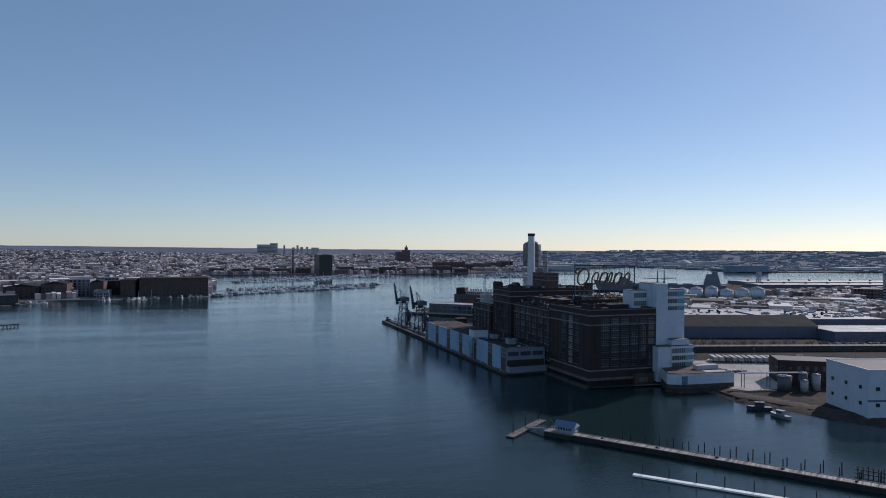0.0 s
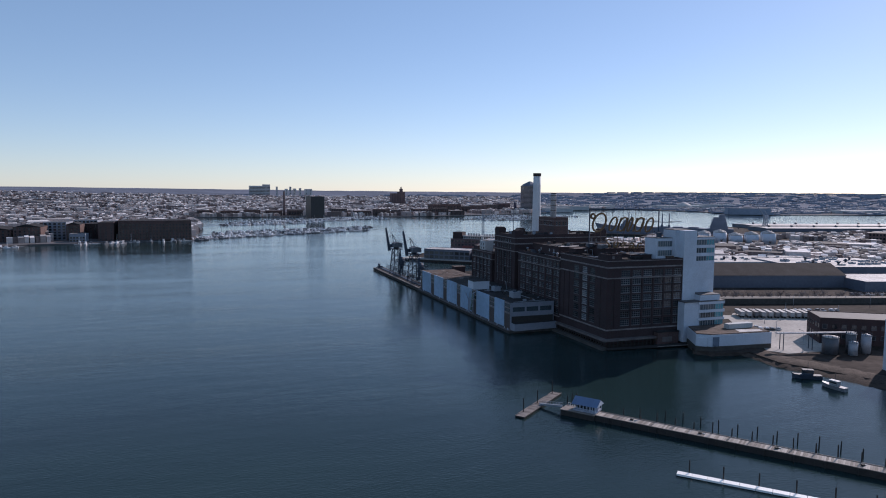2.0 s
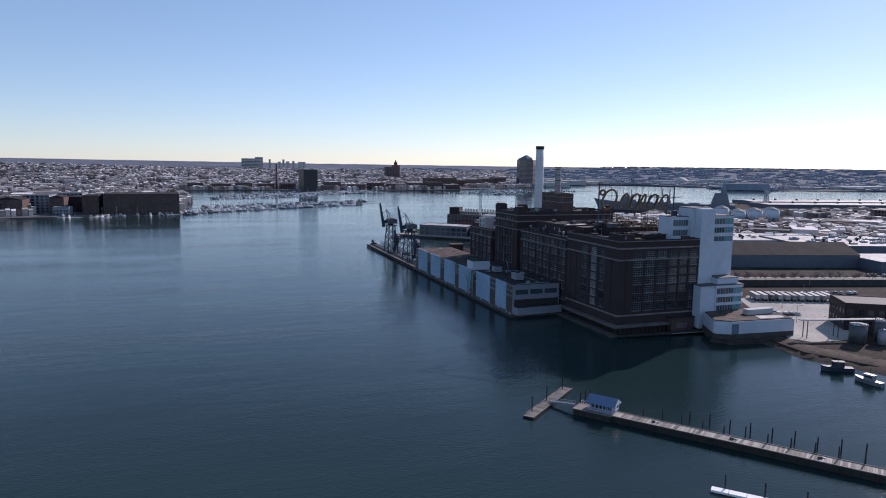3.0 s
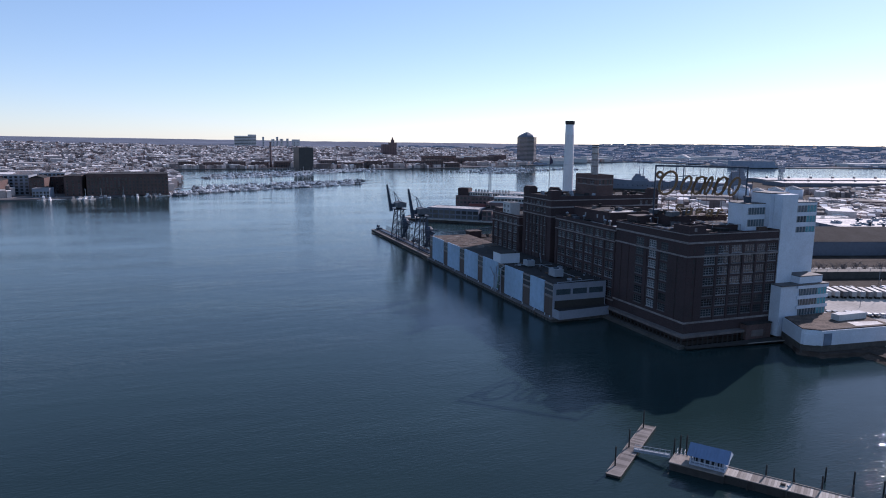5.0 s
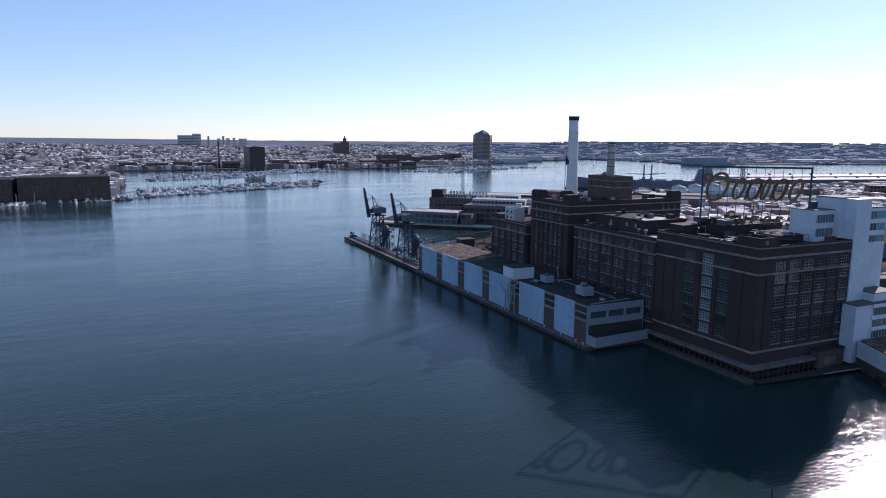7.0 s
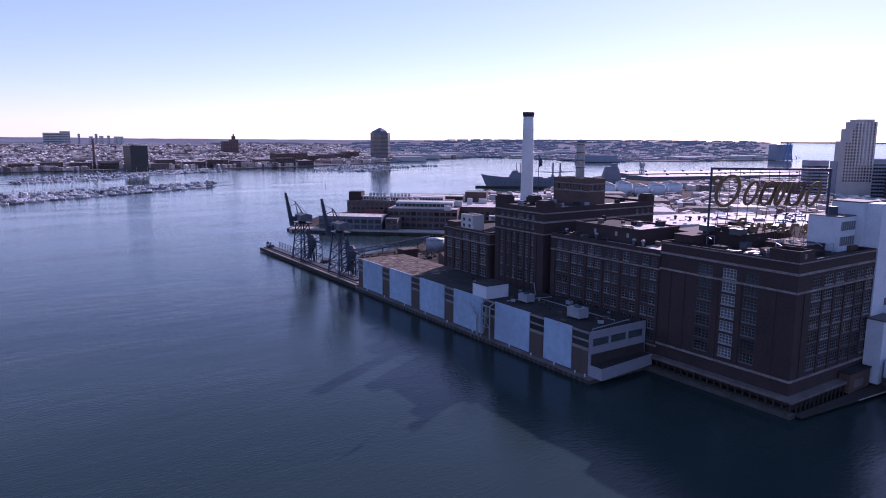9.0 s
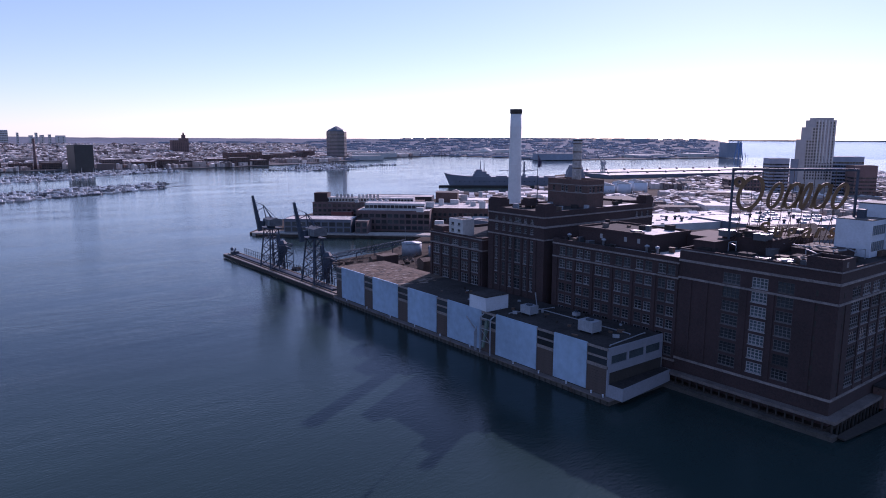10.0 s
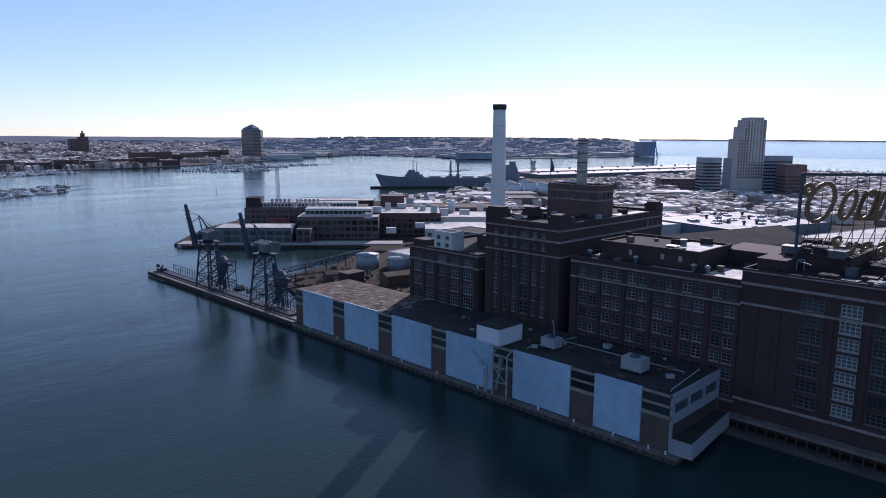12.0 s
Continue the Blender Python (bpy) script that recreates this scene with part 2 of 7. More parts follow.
def beam(bm, a, b, w=0.3, mi=0):
    """A square bar from a to b."""
    a, b = Vector(a), Vector(b)
    d = (b - a).normalized()
    s = d.cross(Vector((0, 0, 1)) if abs(d.z) < 0.9 else Vector((1, 0, 0))).normalized() * w / 2
    u = d.cross(s).normalized() * w / 2
    v = [bm.verts.new(p + k) for p in (a, b) for k in (s + u, s - u, -s - u, -s + u)]
    for f in ((0, 1, 2, 3), (7, 6, 5, 4), (0, 4, 5, 1), (1, 5, 6, 2), (2, 6, 7, 3), (3, 7, 4, 0)):
        bm.faces.new([v[i] for i in f]).material_index = mi


def lathe(bm, profile, n=24, cx=0.0, cy=0.0, mi=0, smooth=True):
    """A solid of revolution from (radius, z) pairs, closed at both ends."""
    rings = [[bm.verts.new((cx + r * math.cos(math.tau * k / n), cy + r * math.sin(math.tau * k / n), z)) for k in range(n)]
             for r, z in profile]
    for a, b in zip(rings, rings[1:]):
        for k in range(n):
            f = bm.faces.new((a[k], a[(k + 1) % n], b[(k + 1) % n], b[k]))
            f.material_index, f.smooth = mi, smooth
    bm.faces.new(rings[0][::-1]).material_index = mi
    bm.faces.new(rings[-1]).material_index = mi


def prism(bm, pts, z0, z1, mi=0):
    """A flat polygon (counter-clockwise) drawn up from z0 to z1."""
    a = [bm.verts.new((*p, z0)) for p in pts]
    b = [bm.verts.new((*p, z1)) for p in pts]
    bm.faces.new(b).material_index = mi
    bm.faces.new(a[::-1]).material_index = mi
    for k in range(len(pts)):
        j = (k + 1) % len(pts)
        bm.faces.new((a[k], a[j], b[j], b[k])).material_index = mi


def gable(bm, x0, x1, y0, y1, z0, z1, mi=0, along="x"):
    """A pitched roof solid with its ridge along x or y."""
    if along == "x":
        ym = (y0 + y1) / 2
        pts = ((x0, y0, z0), (x1, y0, z0), (x1, y1, z0), (x0, y1, z0), (x0, ym, z1), (x1, ym, z1))
        fs = ((3, 2, 1, 0), (0, 1, 5, 4), (2, 3, 4, 5), (1, 2, 5), (3, 0, 4))
    else:
        xm = (x0 + x1) / 2
        pts = ((x0, y0, z0), (x1, y0, z0), (x1, y1, z0), (x0, y1, z0), (xm, y0, z1), (xm, y1, z1))
        fs = ((3, 2, 1, 0), (1, 2, 5, 4), (3, 0, 4, 5), (0, 1, 4), (2, 3, 5))
    v = [bm.verts.new(p) for p in pts]
    for f in fs:
        bm.faces.new([v[i] for i in f]).material_index = mi


def mesh_of(bm, name, mats):
    me = bpy.data.meshes.new(name)
    bm.to_mesh(me)
    bm.free()
    for m in mats if isinstance(mats, (list, tuple)) else [mats]:
        me.materials.append(m)
    return me


def part(name, bm, material, parent, label=""):
    ob = new(name, mesh_of(bm, name, material))
    ob.parent = parent
    return tagged(ob, label)


def shared(name, me, parent, m, label=""):
    """Another object on the same mesh."""
    ob = new(name, me)
    ob.parent = parent
    ob.matrix_basis = m
    return tagged(ob, label)


def thing(name, label, category, x=0.0, y=0.0, z=0.0, rz=0.0, group="", kind=""):
    ob = new(name)
    ob.matrix_basis = pose(x, y, z, 0, 0, rz)
    return tagged(ob, label, category, group, kind)


def solid(name, bm, material, label, category, x=0.0, y=0.0, z=0.0, rz=0.0, group="", kind=""):
    """A thing that is one mesh."""
    ob = new(name, mesh_of(bm, name, material))
    ob.matrix_basis = pose(x, y, z, 0, 0, rz)
    return tagged(ob, label, category, group, kind)


def skin(bm, side, at, u0, u1, z0, z1, cols, rows, t=0.45, skip=()):
    """A wall with real openings, t thick, its outer face on the plane at. side: 'w' (faces -x), 's' (faces -y), 'e', 'n'.
    cols: (u centre, width); rows: (z centre, height)."""
    def bar(ua, ub, za, zb):
        if ub - ua < 0.01 or zb - za < 0.01:
            return
        if side == "w":
            cuboid(bm, at, at + t, ua, ub, za, zb)
        elif side == "e":
            cuboid(bm, at - t, at, ua, ub, za, zb)
        elif side == "s":
            cuboid(bm, ua, ub, at, at + t, za, zb)
        else:
            cuboid(bm, ua, ub, at - t, at, za, zb)
    zs = z0
    for rz_, rh in sorted(rows):
        bar(u0, u1, zs, rz_ - rh / 2)
        us = u0
        for cu, cw in sorted(cols):
            if (round(cu, 2), round(rz_, 2)) in skip:
                continue
            bar(us, cu - cw / 2, rz_ - rh / 2, rz_ + rh / 2)
            us = cu + cw / 2
        bar(us, u1, rz_ - rh / 2, rz_ + rh / 2)
        zs = rz_ + rh / 2
    bar(u0, u1, zs, z1)


WINDOW_CACHE = {}


def grating(bm, xs, zs, y0, y1, solid_cell, mi=0, back=None):
    """A flat plate of cells with holes, one connected sheet with thickness. back: material index for panes set into the holes."""
    cache = {}

    def v(i, j, y):
        if (i, j, y) not in cache:
            cache[i, j, y] = bm.verts.new((xs[i], y, zs[j]))
        return cache[i, j, y]
    nx, nz = len(xs) - 1, len(zs) - 1
    full = {(i, j) for i in range(nx) for j in range(nz) if solid_cell(i, j)}
    for i in range(nx):
        for j in range(nz):
            q = ((i, j), (i + 1, j), (i + 1, j + 1), (i, j + 1))
            if (i, j) in full:
                bm.faces.new([v(*p, y0) for p in q]).material_index = mi
                for (p0, p1), nb in zip(zip(q, q[1:] + q[:1]), ((i, j - 1), (i + 1, j), (i, j + 1), (i - 1, j))):
                    if nb not in full:
                        bm.faces.new((v(*p1, y0), v(*p0, y0), v(*p0, y1), v(*p1, y1))).material_index = mi
            elif back is not None:
                bm.faces.new([v(*p, y1) for p in q]).material_index = back


def bars(a, b, n, w):
    """Cell edges for n panes between bars w wide."""
    out = [a, a + w]
    for k in range(1, n):
        c = a + (b - a) * k / n
        out += [c - w / 2, c + w / 2]
    return out + [b - w, b]


def window_meshes(w, h, nx, ny, tone=1):
    """tone: 0 sooty frames, 1 pale, 2 freshly painted white."""
    bar = 0.2 if tone == 2 else 0.14
    key = (round(w, 2), round(h, 2), nx, ny, tone)
    if key not in WINDOW_CACHE:
        bm = bmesh.new()
        grating(bm, bars(-w / 2, w / 2, nx, bar), bars(-h / 2, h / 2, ny, bar), 0.10, 0.22, lambda i, j: i % 2 == 0 or j % 2 == 0)
        cuboid(bm, -w / 2 - 0.15, w / 2 + 0.15, -0.14, 0.09, -h / 2 - 0.28, -h / 2 - 0.02)
        frame_me = mesh_of(bm, "window", (FRAME_DARK, FRAME_LIGHT, FRAME_WHITE)[tone])
        bm = bmesh.new()
        cuboid(bm, -w / 2 + 0.01, w / 2 - 0.01, 0.24, 0.30, -h / 2 + 0.01, h / 2 - 0.01)
        WINDOW_CACHE[key] = frame_me, mesh_of(bm, "pane", GLASS_LIT if tone == 2 else GLASS)
    return WINDOW_CACHE[key]


TURN = {"w": -90, "s": 0, "e": 90, "n": 180}


def windows(parent, side, at, cols, rows, nx=3, ny=3, skip=(), bright=(), dark=()):
    for cu, cw in cols:
        for rz_, rh in rows:
            if (round(cu, 2), round(rz_, 2)) in skip:
                continue
            fm, pm = window_meshes(cw, rh, nx, ny, 2 if cu in bright else 0 if cu in dark else 1)
            x, y = (at, cu) if side in "we" else (cu, at)
            w = shared("window", fm, parent, pose(x, y, rz_, 0, 0, TURN[side]))
            shared("pane", pm, w, Matrix())


def stuff(name, boxes, mats, label, category):
    """Many small blocks in one mesh. boxes: rows of centre x, y, base z, width, depth, height, turn, roof (0 flat, else ridge height)."""
    verts, faces, mi = [], [], []
    for cx, cy, z, w, d, h, a, r in boxes:
        ca, sa = math.cos(a), math.sin(a)
        k = len(verts)
        for zz in (z, z + h):
            for px, py in ((-w, -d), (w, -d), (w, d), (-w, d)):
                verts.append((cx + (px * ca - py * sa) / 2, cy + (px * sa + py * ca) / 2, zz))
        faces += [(k, k + 1, k + 5, k + 4), (k + 1, k + 2, k + 6, k + 5), (k + 2, k + 3, k + 7, k + 6), (k + 3, k, k + 4, k + 7)]
        mi += [0] * 4
        if r > 0:
            for px in (-w, w):
                verts.append((cx + px * ca / 2, cy + px * sa / 2, z + h + r))
            faces += [(k + 4, k + 5, k + 9, k + 8), (k + 6, k + 7, k + 8, k + 9), (k + 5, k + 6, k + 9), (k + 7, k + 4, k + 8)]
            mi += [1, 1, 0, 0]
        else:
            faces.append((k + 4, k + 5, k + 6, k + 7))
            mi.append(1)
    me = bpy.data.meshes.new(name)
    me.from_pydata(verts, [], faces)
    for m in mats:
        me.materials.append(m)
    me.polygons.foreach_set("material_index", mi)
    ob = new(name, me)
    return tagged(ob, label, category, "", "stuff")


def inside(p, poly):
    x, y, hit = p[0], p[1], False
    for (xa, ya), (xb, yb) in zip(poly, poly[1:] + poly[:1]):
        if (ya > y) != (yb > y) and x < (xb - xa) * (y - ya) / (yb - ya) + xa:
            hit = not hit
    return hit


def clumps(name, places, label, category, material, boughs=8, girth=1.0):
    """Bare winter trees far off: a stem with forked, tapering boughs and twig sprays."""
    rnd = random.Random(11)
    verts, faces = [], []

    def bough(a, b, w):
        k = len(verts)
        d = (b - a).cross(Vector((rnd.uniform(-1, 1), rnd.uniform(-1, 1), 0.3))).normalized() * w
        e = (b - a).cross(d).normalized() * w
        verts.extend((a + d, a - d * 0.5 + e * 0.8, a - d * 0.5 - e * 0.8, b))
        faces.extend(((k, k + 1, k + 3), (k + 1, k + 2, k + 3), (k + 2, k, k + 3)))
    for x, y, z, s in places:
        foot = Vector((x, y, z))
        bough(foot, foot + Vector((0, 0, s)), s * 0.05 * girth)
        turn = rnd.uniform(0, 6)
        for i in range(boughs):
            a, h = turn + i * 2.4, rnd.uniform(0.25, 0.6)
            tip = foot + Vector((math.cos(a) * s * rnd.uniform(0.25, 0.48), math.sin(a) * s * rnd.uniform(0.25, 0.48), s * (h + rnd.uniform(0.25, 0.45))))
            root = foot + Vector((0, 0, s * h))
            bough(root, tip, s * 0.06 * girth)
            bough(root.lerp(tip, 0.5), tip + Vector((rnd.uniform(-0.2, 0.2), rnd.uniform(-0.2, 0.2), rnd.uniform(-0.05, 0.2))) * s, s * 0.045 * girth)
    me = bpy.data.meshes.new(name)
    me.from_pydata(verts, [], faces)
    me.materials.append(material)
    return tagged(new(name, me), label, category, "", "stuff")


def plain_building(name, label, x0, x1, y0, y1, z1, wall, roof, cat="building", rz=0.0, group="", cols=0, rows=0, win=(1.6, 1.6), pitched=0.0, z0=1.6, sides="ws", storey=3.6, first=2.4, glass=None):
    """A block on its own axes: wall, roof, coping and rows of windows on the faces named."""
    b = thing(name, label, cat, (x0 + x1) / 2, (y0 + y1) / 2, z0, rz, group)
    w, d, h = (x1 - x0) / 2, (y1 - y0) / 2, z1 - z0
    bm = bmesh.new()
    cuboid(bm, -w, w, -d, d, 0, h)
    part("wall", bm, wall, b)
    if not pitched:
        bm = bmesh.new()
        parapet(bm, -w - 0.1, w + 0.1, -d - 0.1, d + 0.1, h - 0.3, h + 0.5, 0.4)
        part("parapet", bm, wall, b)
    bm = bmesh.new()
    if pitched:
        gable(bm, -w - 0.4, w + 0.4, -d - 0.4, d + 0.4, h + 0.004, h + pitched, along="x" if w > d else "y")
    else:
        cuboid(bm, -w + 0.32, w - 0.32, -d + 0.32, d - 0.32, h, h + 0.2)
    part("roof", bm, roof, b)
    if cols and rows:
        fm = plain_window(win, glass or GLASS)
        for s in sides:
            at, half = (-w, d) if s == "w" else (w, d) if s == "e" else (-d, w) if s == "s" else (d, w)
            n = max(1, round(cols * half / max(w, d)))
            for i in range(n):
                u = -half + 2 * half * (i + 0.5) / n
                for j in range(rows):
                    z = first + storey * j
                    if z + win[1] / 2 > h - 0.3:
                        continue
                    x, y = (at, u) if s in "we" else (u, at)
                    shared("window", fm, b, pose(x, y, z, 0, 0, TURN[s]))
    return b


PLAIN_CACHE = {}


def plain_window(win, glass):
    key = (win, glass.name)
    if key not in PLAIN_CACHE:
        w, h = win
        bm = bmesh.new()
        xs, zs = [-w / 2 - 0.15, -w / 2, w / 2, w / 2 + 0.15], [-h / 2 - 0.2, -h / 2, h / 2, h / 2 + 0.15]
        grating(bm, xs, zs, -0.12, -0.02, lambda i, j: (i, j) != (1, 1), 0, 1)
        PLAIN_CACHE[key] = mesh_of(bm, "window", [FRAME_DARK, glass])
    return PLAIN_CACHE[key]


# ---- water and land ----
bm = bmesh.new()
prism(bm, [(-6000, -6000), (6000, -6000), (6000, 6000), (-6000, 6000)], -3.0, 0.0)
solid("water", bm, WATER, "dark blue rippled harbour water", "water", kind="structure")

POINT = [(27.5, -1.5), (27.5, -50), (72.5, -50), (72.5, -60), (64.5, -71.5), (70, -79), (88, -83), (86, -103), (94, -122), (103, -142), (150, -195), (420, -480), (1500, -1500), (5500, -2500),
         (5500, -1500), (2400, -500), (1750, 100), (1650, 350), (1700, 560), (1500, 720), (1330, 800), (980, 890), (900, 860), (760, 700), (690, 610),
         (430, 560), (300, 560), (190, 520), (110, 470), (54, 404), (54, 388), (125, 322), (150, 300), (95, 262), (45, 250), (12, 165), (0, 163), (-1.5, -1.5)]
NORTH = [(-5500, 300), (-900, 480), (-470, 640), (-380, 705), (-306, 716), (-182, 770), (-172, 800), (-160, 1100), (-192, 1600), (97, 1640),
         (375, 1580), (508, 1600), (720, 1690), (930, 1840), (1010, 1850), (1110, 2060), (1660, 2230), (1720, 1900), (1640, 1560),
         (1980, 1480), (2700, 1420), (2950, 1520), (3300, 1900), (3650, 2080), (5500, 2500), (5500, 5500), (-5500, 5500)]
bm = bmesh.new()
prism(bm, POINT, -2.9, 1.6)
solid("ground", bm, ASPHALT, "grey-brown winter ground of the industrial point", "ground", kind="structure")
bm = bmesh.new()
prism(bm, NORTH, -2.95, 1.8)
solid("ground_north", bm, LAND_FAR, "dull winter ground of the far city shore", "ground", kind="structure")
bm = bmesh.new()
prism(bm, [(98, -84), (103, -92), (124, -94), (150, -72), (198, -36), (202, -18), (158, 4), (140, -12)], 1.61, 1.75)
solid("ground_yard", bm, YARD, "pale sunlit gravel yard", "yard", kind="structure")
# rough earth bank down to the water
shore = [(64.3, -71.5), (69, -79.5), (84, -82), (85, -93), (82, -103), (87, -116), (92, -130), (97, -147), (108, -164), (150, -212)]
bm = bmesh.new()
lines = []
for k in range(len(shore) * 6 - 5):
    i, f = divmod(k, 6)
    p = Vector(shore[i]).lerp(Vector(shore[min(i + 1, len(shore) - 1)]), f / 6)
    line = []
    for j, (off, z) in enumerate(((-2.5, -0.8), (0.5, 0.35), (3.5, 1.1), (7.5, 1.8), (13, 2.0), (19, 1.5))):
        q = p + Vector((0.83, 0.55)) * (off + noise.noise(Vector((k * 0.7, j * 3.1, 1))) * 1.6)
        line.append(bm.verts.new((q.x, q.y, z + (noise.noise(Vector((k * 0.9, j * 2.3, 7))) * 0.7 if 0 < j < 5 else 0))))
    lines.append(line)
for a, b in zip(lines, lines[1:]):
    for j in range(5):
        bm.faces.new((a[j], b[j], b[j + 1], a[j + 1])).smooth = True
solid("bank", bm, EARTH, "rough brown earth bank with rubble at the water", "bank", kind="structure")

# rising ground that ends in a low wooded skyline
def ground_z(x, y):
    """Height of the rising ground on the far shores."""
    dx, dy = x + 150, y + 150
    r, a = math.hypot(dx, dy), math.atan2(dx, dy)
    left = max(0.0, min(1.0, (radians(14) - a) / radians(45)))
    right = max(0.0, min(1.0, (a - radians(59)) / radians(4)))
    top = (68 + 22 * left) * (1 - right) + 10 * right
    east = max(0.0, min(1.0, (a - radians(17)) / radians(16)))
    start = 1950 - 350 * left + 1400 * east
    f = max(0.0, min(1.0, (r - start) / (4550 - start)))
    return top * f ** (1.5 - 0.55 * left)


ridge = bmesh.new()
rows = []
for k in range(161):
    a = radians(-78 + 150 * k / 160)          # clockwise from +y
    n1 = noise.noise(Vector((k * 0.23, 3, 0))) * 4 + noise.noise(Vector((k * 0.9, 9, 0))) * 2.5
    line = []
    for r in (1500, 1800, 2100, 2500, 2900, 3300, 3700, 4100, 4400, 4600, 4720):
        x, y = -150 + r * math.sin(a), -150 + r * math.cos(a)
        z = ground_z(x, y)
        line.append(ridge.verts.new((x, y, z + (n1 if r > 4300 else 0) + (0.9 if z > 0.5 else -2.0))))
    rows.append(line)
for a, b in zip(rows, rows[1:]):
    for i in range(len(a) - 1):
        mid = (a[i].co + b[i + 1].co) / 2
        if not inside(mid, NORTH):
            continue
        ridge.faces.new((a[i], b[i], b[i + 1], a[i + 1])).smooth = True
solid("backdrop_hills", ridge, WOODS, "low wooded hills along the skyline, haze in their blue-grey colour", "hills", kind="structure")


# the wide bay rises to the skyline, with a thin low shore beyond it
bay_sheet, far_shore = bmesh.new(), bmesh.new()
for k in range(43):
    quads = []
    for a in (radians(60 + k), radians(61 + k)):
        quads.append([(-150 + q * math.sin(a), -150 + q * math.cos(a), z) for q, z in ((3200, 0.02), (4750, 67.0))])
    (a0, a1), (b0, b1) = quads
    bay_sheet.faces.new([bay_sheet.verts.new(p) for p in (a0, b0, b1, a1)])
    h0, h1 = (3.0 + 3.0 * noise.noise(Vector((j * 0.4, 5, 2))) for j in (k, k + 1))
    far_shore.faces.new([far_shore.verts.new(p) for p in ((*a1[:2], 60), (*b1[:2], 60), (*b1[:2], 68 + h1), (*a1[:2], 68 + h0))])
solid("backdrop_bay", bay_sheet, WATER, "wide pale bay reaching to the skyline", "water", kind="structure")
solid("backdrop_shore", far_shore, WOODS, "thin shore beyond the bay, haze in its blue-grey colour", "shore", kind="structure")


# ---- the refinery: brick blocks ----
FL = 4.15                                     # storey height


def bands(bm, x0, x1, y0, y1, levels, out=0.3):
    """Stone string courses that ring a block."""
    for z, h in levels:
        prism(bm, [(x0 - out, y1), (x0 - out, y0 - out), (x1 + out, y0 - out), (x1 + out, y0 + 0.02), (x0 + 0.02, y0 + 0.02), (x0 + 0.02, y1)], z, z + h)


def parapet(bm, x0, x1, y0, y1, z0, z1, t=0.5):
    cuboid(bm, x0, x1, y0, y0 + t, z0, z1)
    cuboid(bm, x0, x1, y1 - t, y1, z0, z1)
    cuboid(bm, x0, x0 + t, y0 + t, y1 - t, z0, z1)
    cuboid(bm, x1 - t, x1, y0 + t, y1 - t, z0, z1)


def block(name, label, x0, x1, y0, y1, z0, z1, west=None, south=None, roof=ROOF_DARK, brick=BRICK, par=1.2, nx=3, ny=3, skip_w=(), skip_s=(), cat="building", levels=(), t=0.45, bright=(), dark=()):
    """A masonry block with real window openings in its west and south faces: wall, roof, coping, windows."""
    b = thing(name, label, cat)
    bm = bmesh.new()
    cuboid(bm, x0 + t + 0.02, x1, y0 + t + 0.02, y1, z0, z1 - 0.3)
    wc, wr = west or ((), ())
    sc, sr = south or ((), ())
    skin(bm, "w", x0, y0 + t, y1, z0, z1, wc, wr, t, skip_w)
    skin(bm, "s", y0, x0, x1, z0, z1, sc, sr, t, skip_s)
    part("wall", bm, brick, b)
    bm = bmesh.new()
    parapet(bm, x0 + 0.004, x1 + 0.004, y0 + 0.004, y1 - 0.004, z1, z1 + par)
    part("parapet", bm, brick, b)
    bm = bmesh.new()
    cuboid(bm, x0 + 0.5, x1 - 0.5, y0 + 0.5, y1 - 0.5, z1 - 0.2, z1 + 0.15)
    part("roof", bm, roof, b)
    if levels:
        for lev in levels:
            bm = bmesh.new()
            bands(bm, x0, x1, y0, y1, (lev,))
            part("string_course", bm, STONE, b, "pale stone string course")
    windows(b, "w", x0, wc, wr, nx, ny, skip_w, bright, dark)
    windows(b, "s", y0, sc, sr, nx, ny, skip_s, (), dark)
    return b


# near block, eight storeys
rows8 = [(12.6 + FL * k, 3.0) for k in range(7)]
near = block("refinery_block", "eight-storey soot-dark brick sugar refinery block on the quay", 29, 74.0, -50, -3.0, 2, 43.2,
             west=([(-20.4, 5.2), (-28.9, 4.6), (-36.2, 4.6)], rows8),
             south=([(39.6, 5.2), (46.2, 5.0), (52.7, 5.0), (59.3, 5.0), (65.2, 4.4), (70.8, 4.6)], rows8),
             nx=4, ny=3, bright=(-28.9,), dark=(-20.4, -36.2, 65.2), levels=((8.8, 0.7), (34.9, 0.6), (40.2, 0.7), (43.6, 0.35)))
for y in (-49.2, -43.5, -32.6, -24.7, -12.5, -7.0):
    bm = bmesh.new()
    cuboid(bm, 28.75, 29.02, y - 0.7, y + 0.7, 9.6, 34.9)
    part("pilaster", bm, BRICK, near)
for x in (33.5, 42.9, 49.4, 56.0, 62.4, 68.1):
    bm = bmesh.new()
    cuboid(bm, x - 0.45, x + 0.45, -50.25, -49.98, 9.6, 34.9)
    part("pilaster", bm, BRICK, near)
for k in range(7):                            # slit vents by the corner
    z = 12.6 + FL * k
    bm = bmesh.new()
    cuboid(bm, 31.8, 32.5, -50.06, -49.97, z - 0.8, z + 0.8)
    part("vent", bm, SOOT_SHADE_BLACK, near, "narrow dark vent")
    bm = bmesh.new()
    cuboid(bm, 28.94, 29.03, -44.8, -44.2, z - 0.8, z + 0.8)
    part("vent", bm, SOOT_SHADE_BLACK, near, "narrow dark vent")
bm = bmesh.new()                              # stepped-up corner of the parapet
parapet(bm, 29.01, 37, -49.99, -41, 44.4, 47.2)
cuboid(bm, 29.5, 36.5, -49.5, -41.5, 44.4, 46.0)
part("corner_turret", bm, BRICK, near)
bm = bmesh.new()
cuboid(bm, 31.5, 32.7, -50.04, -49.97, 44.9, 46.3)
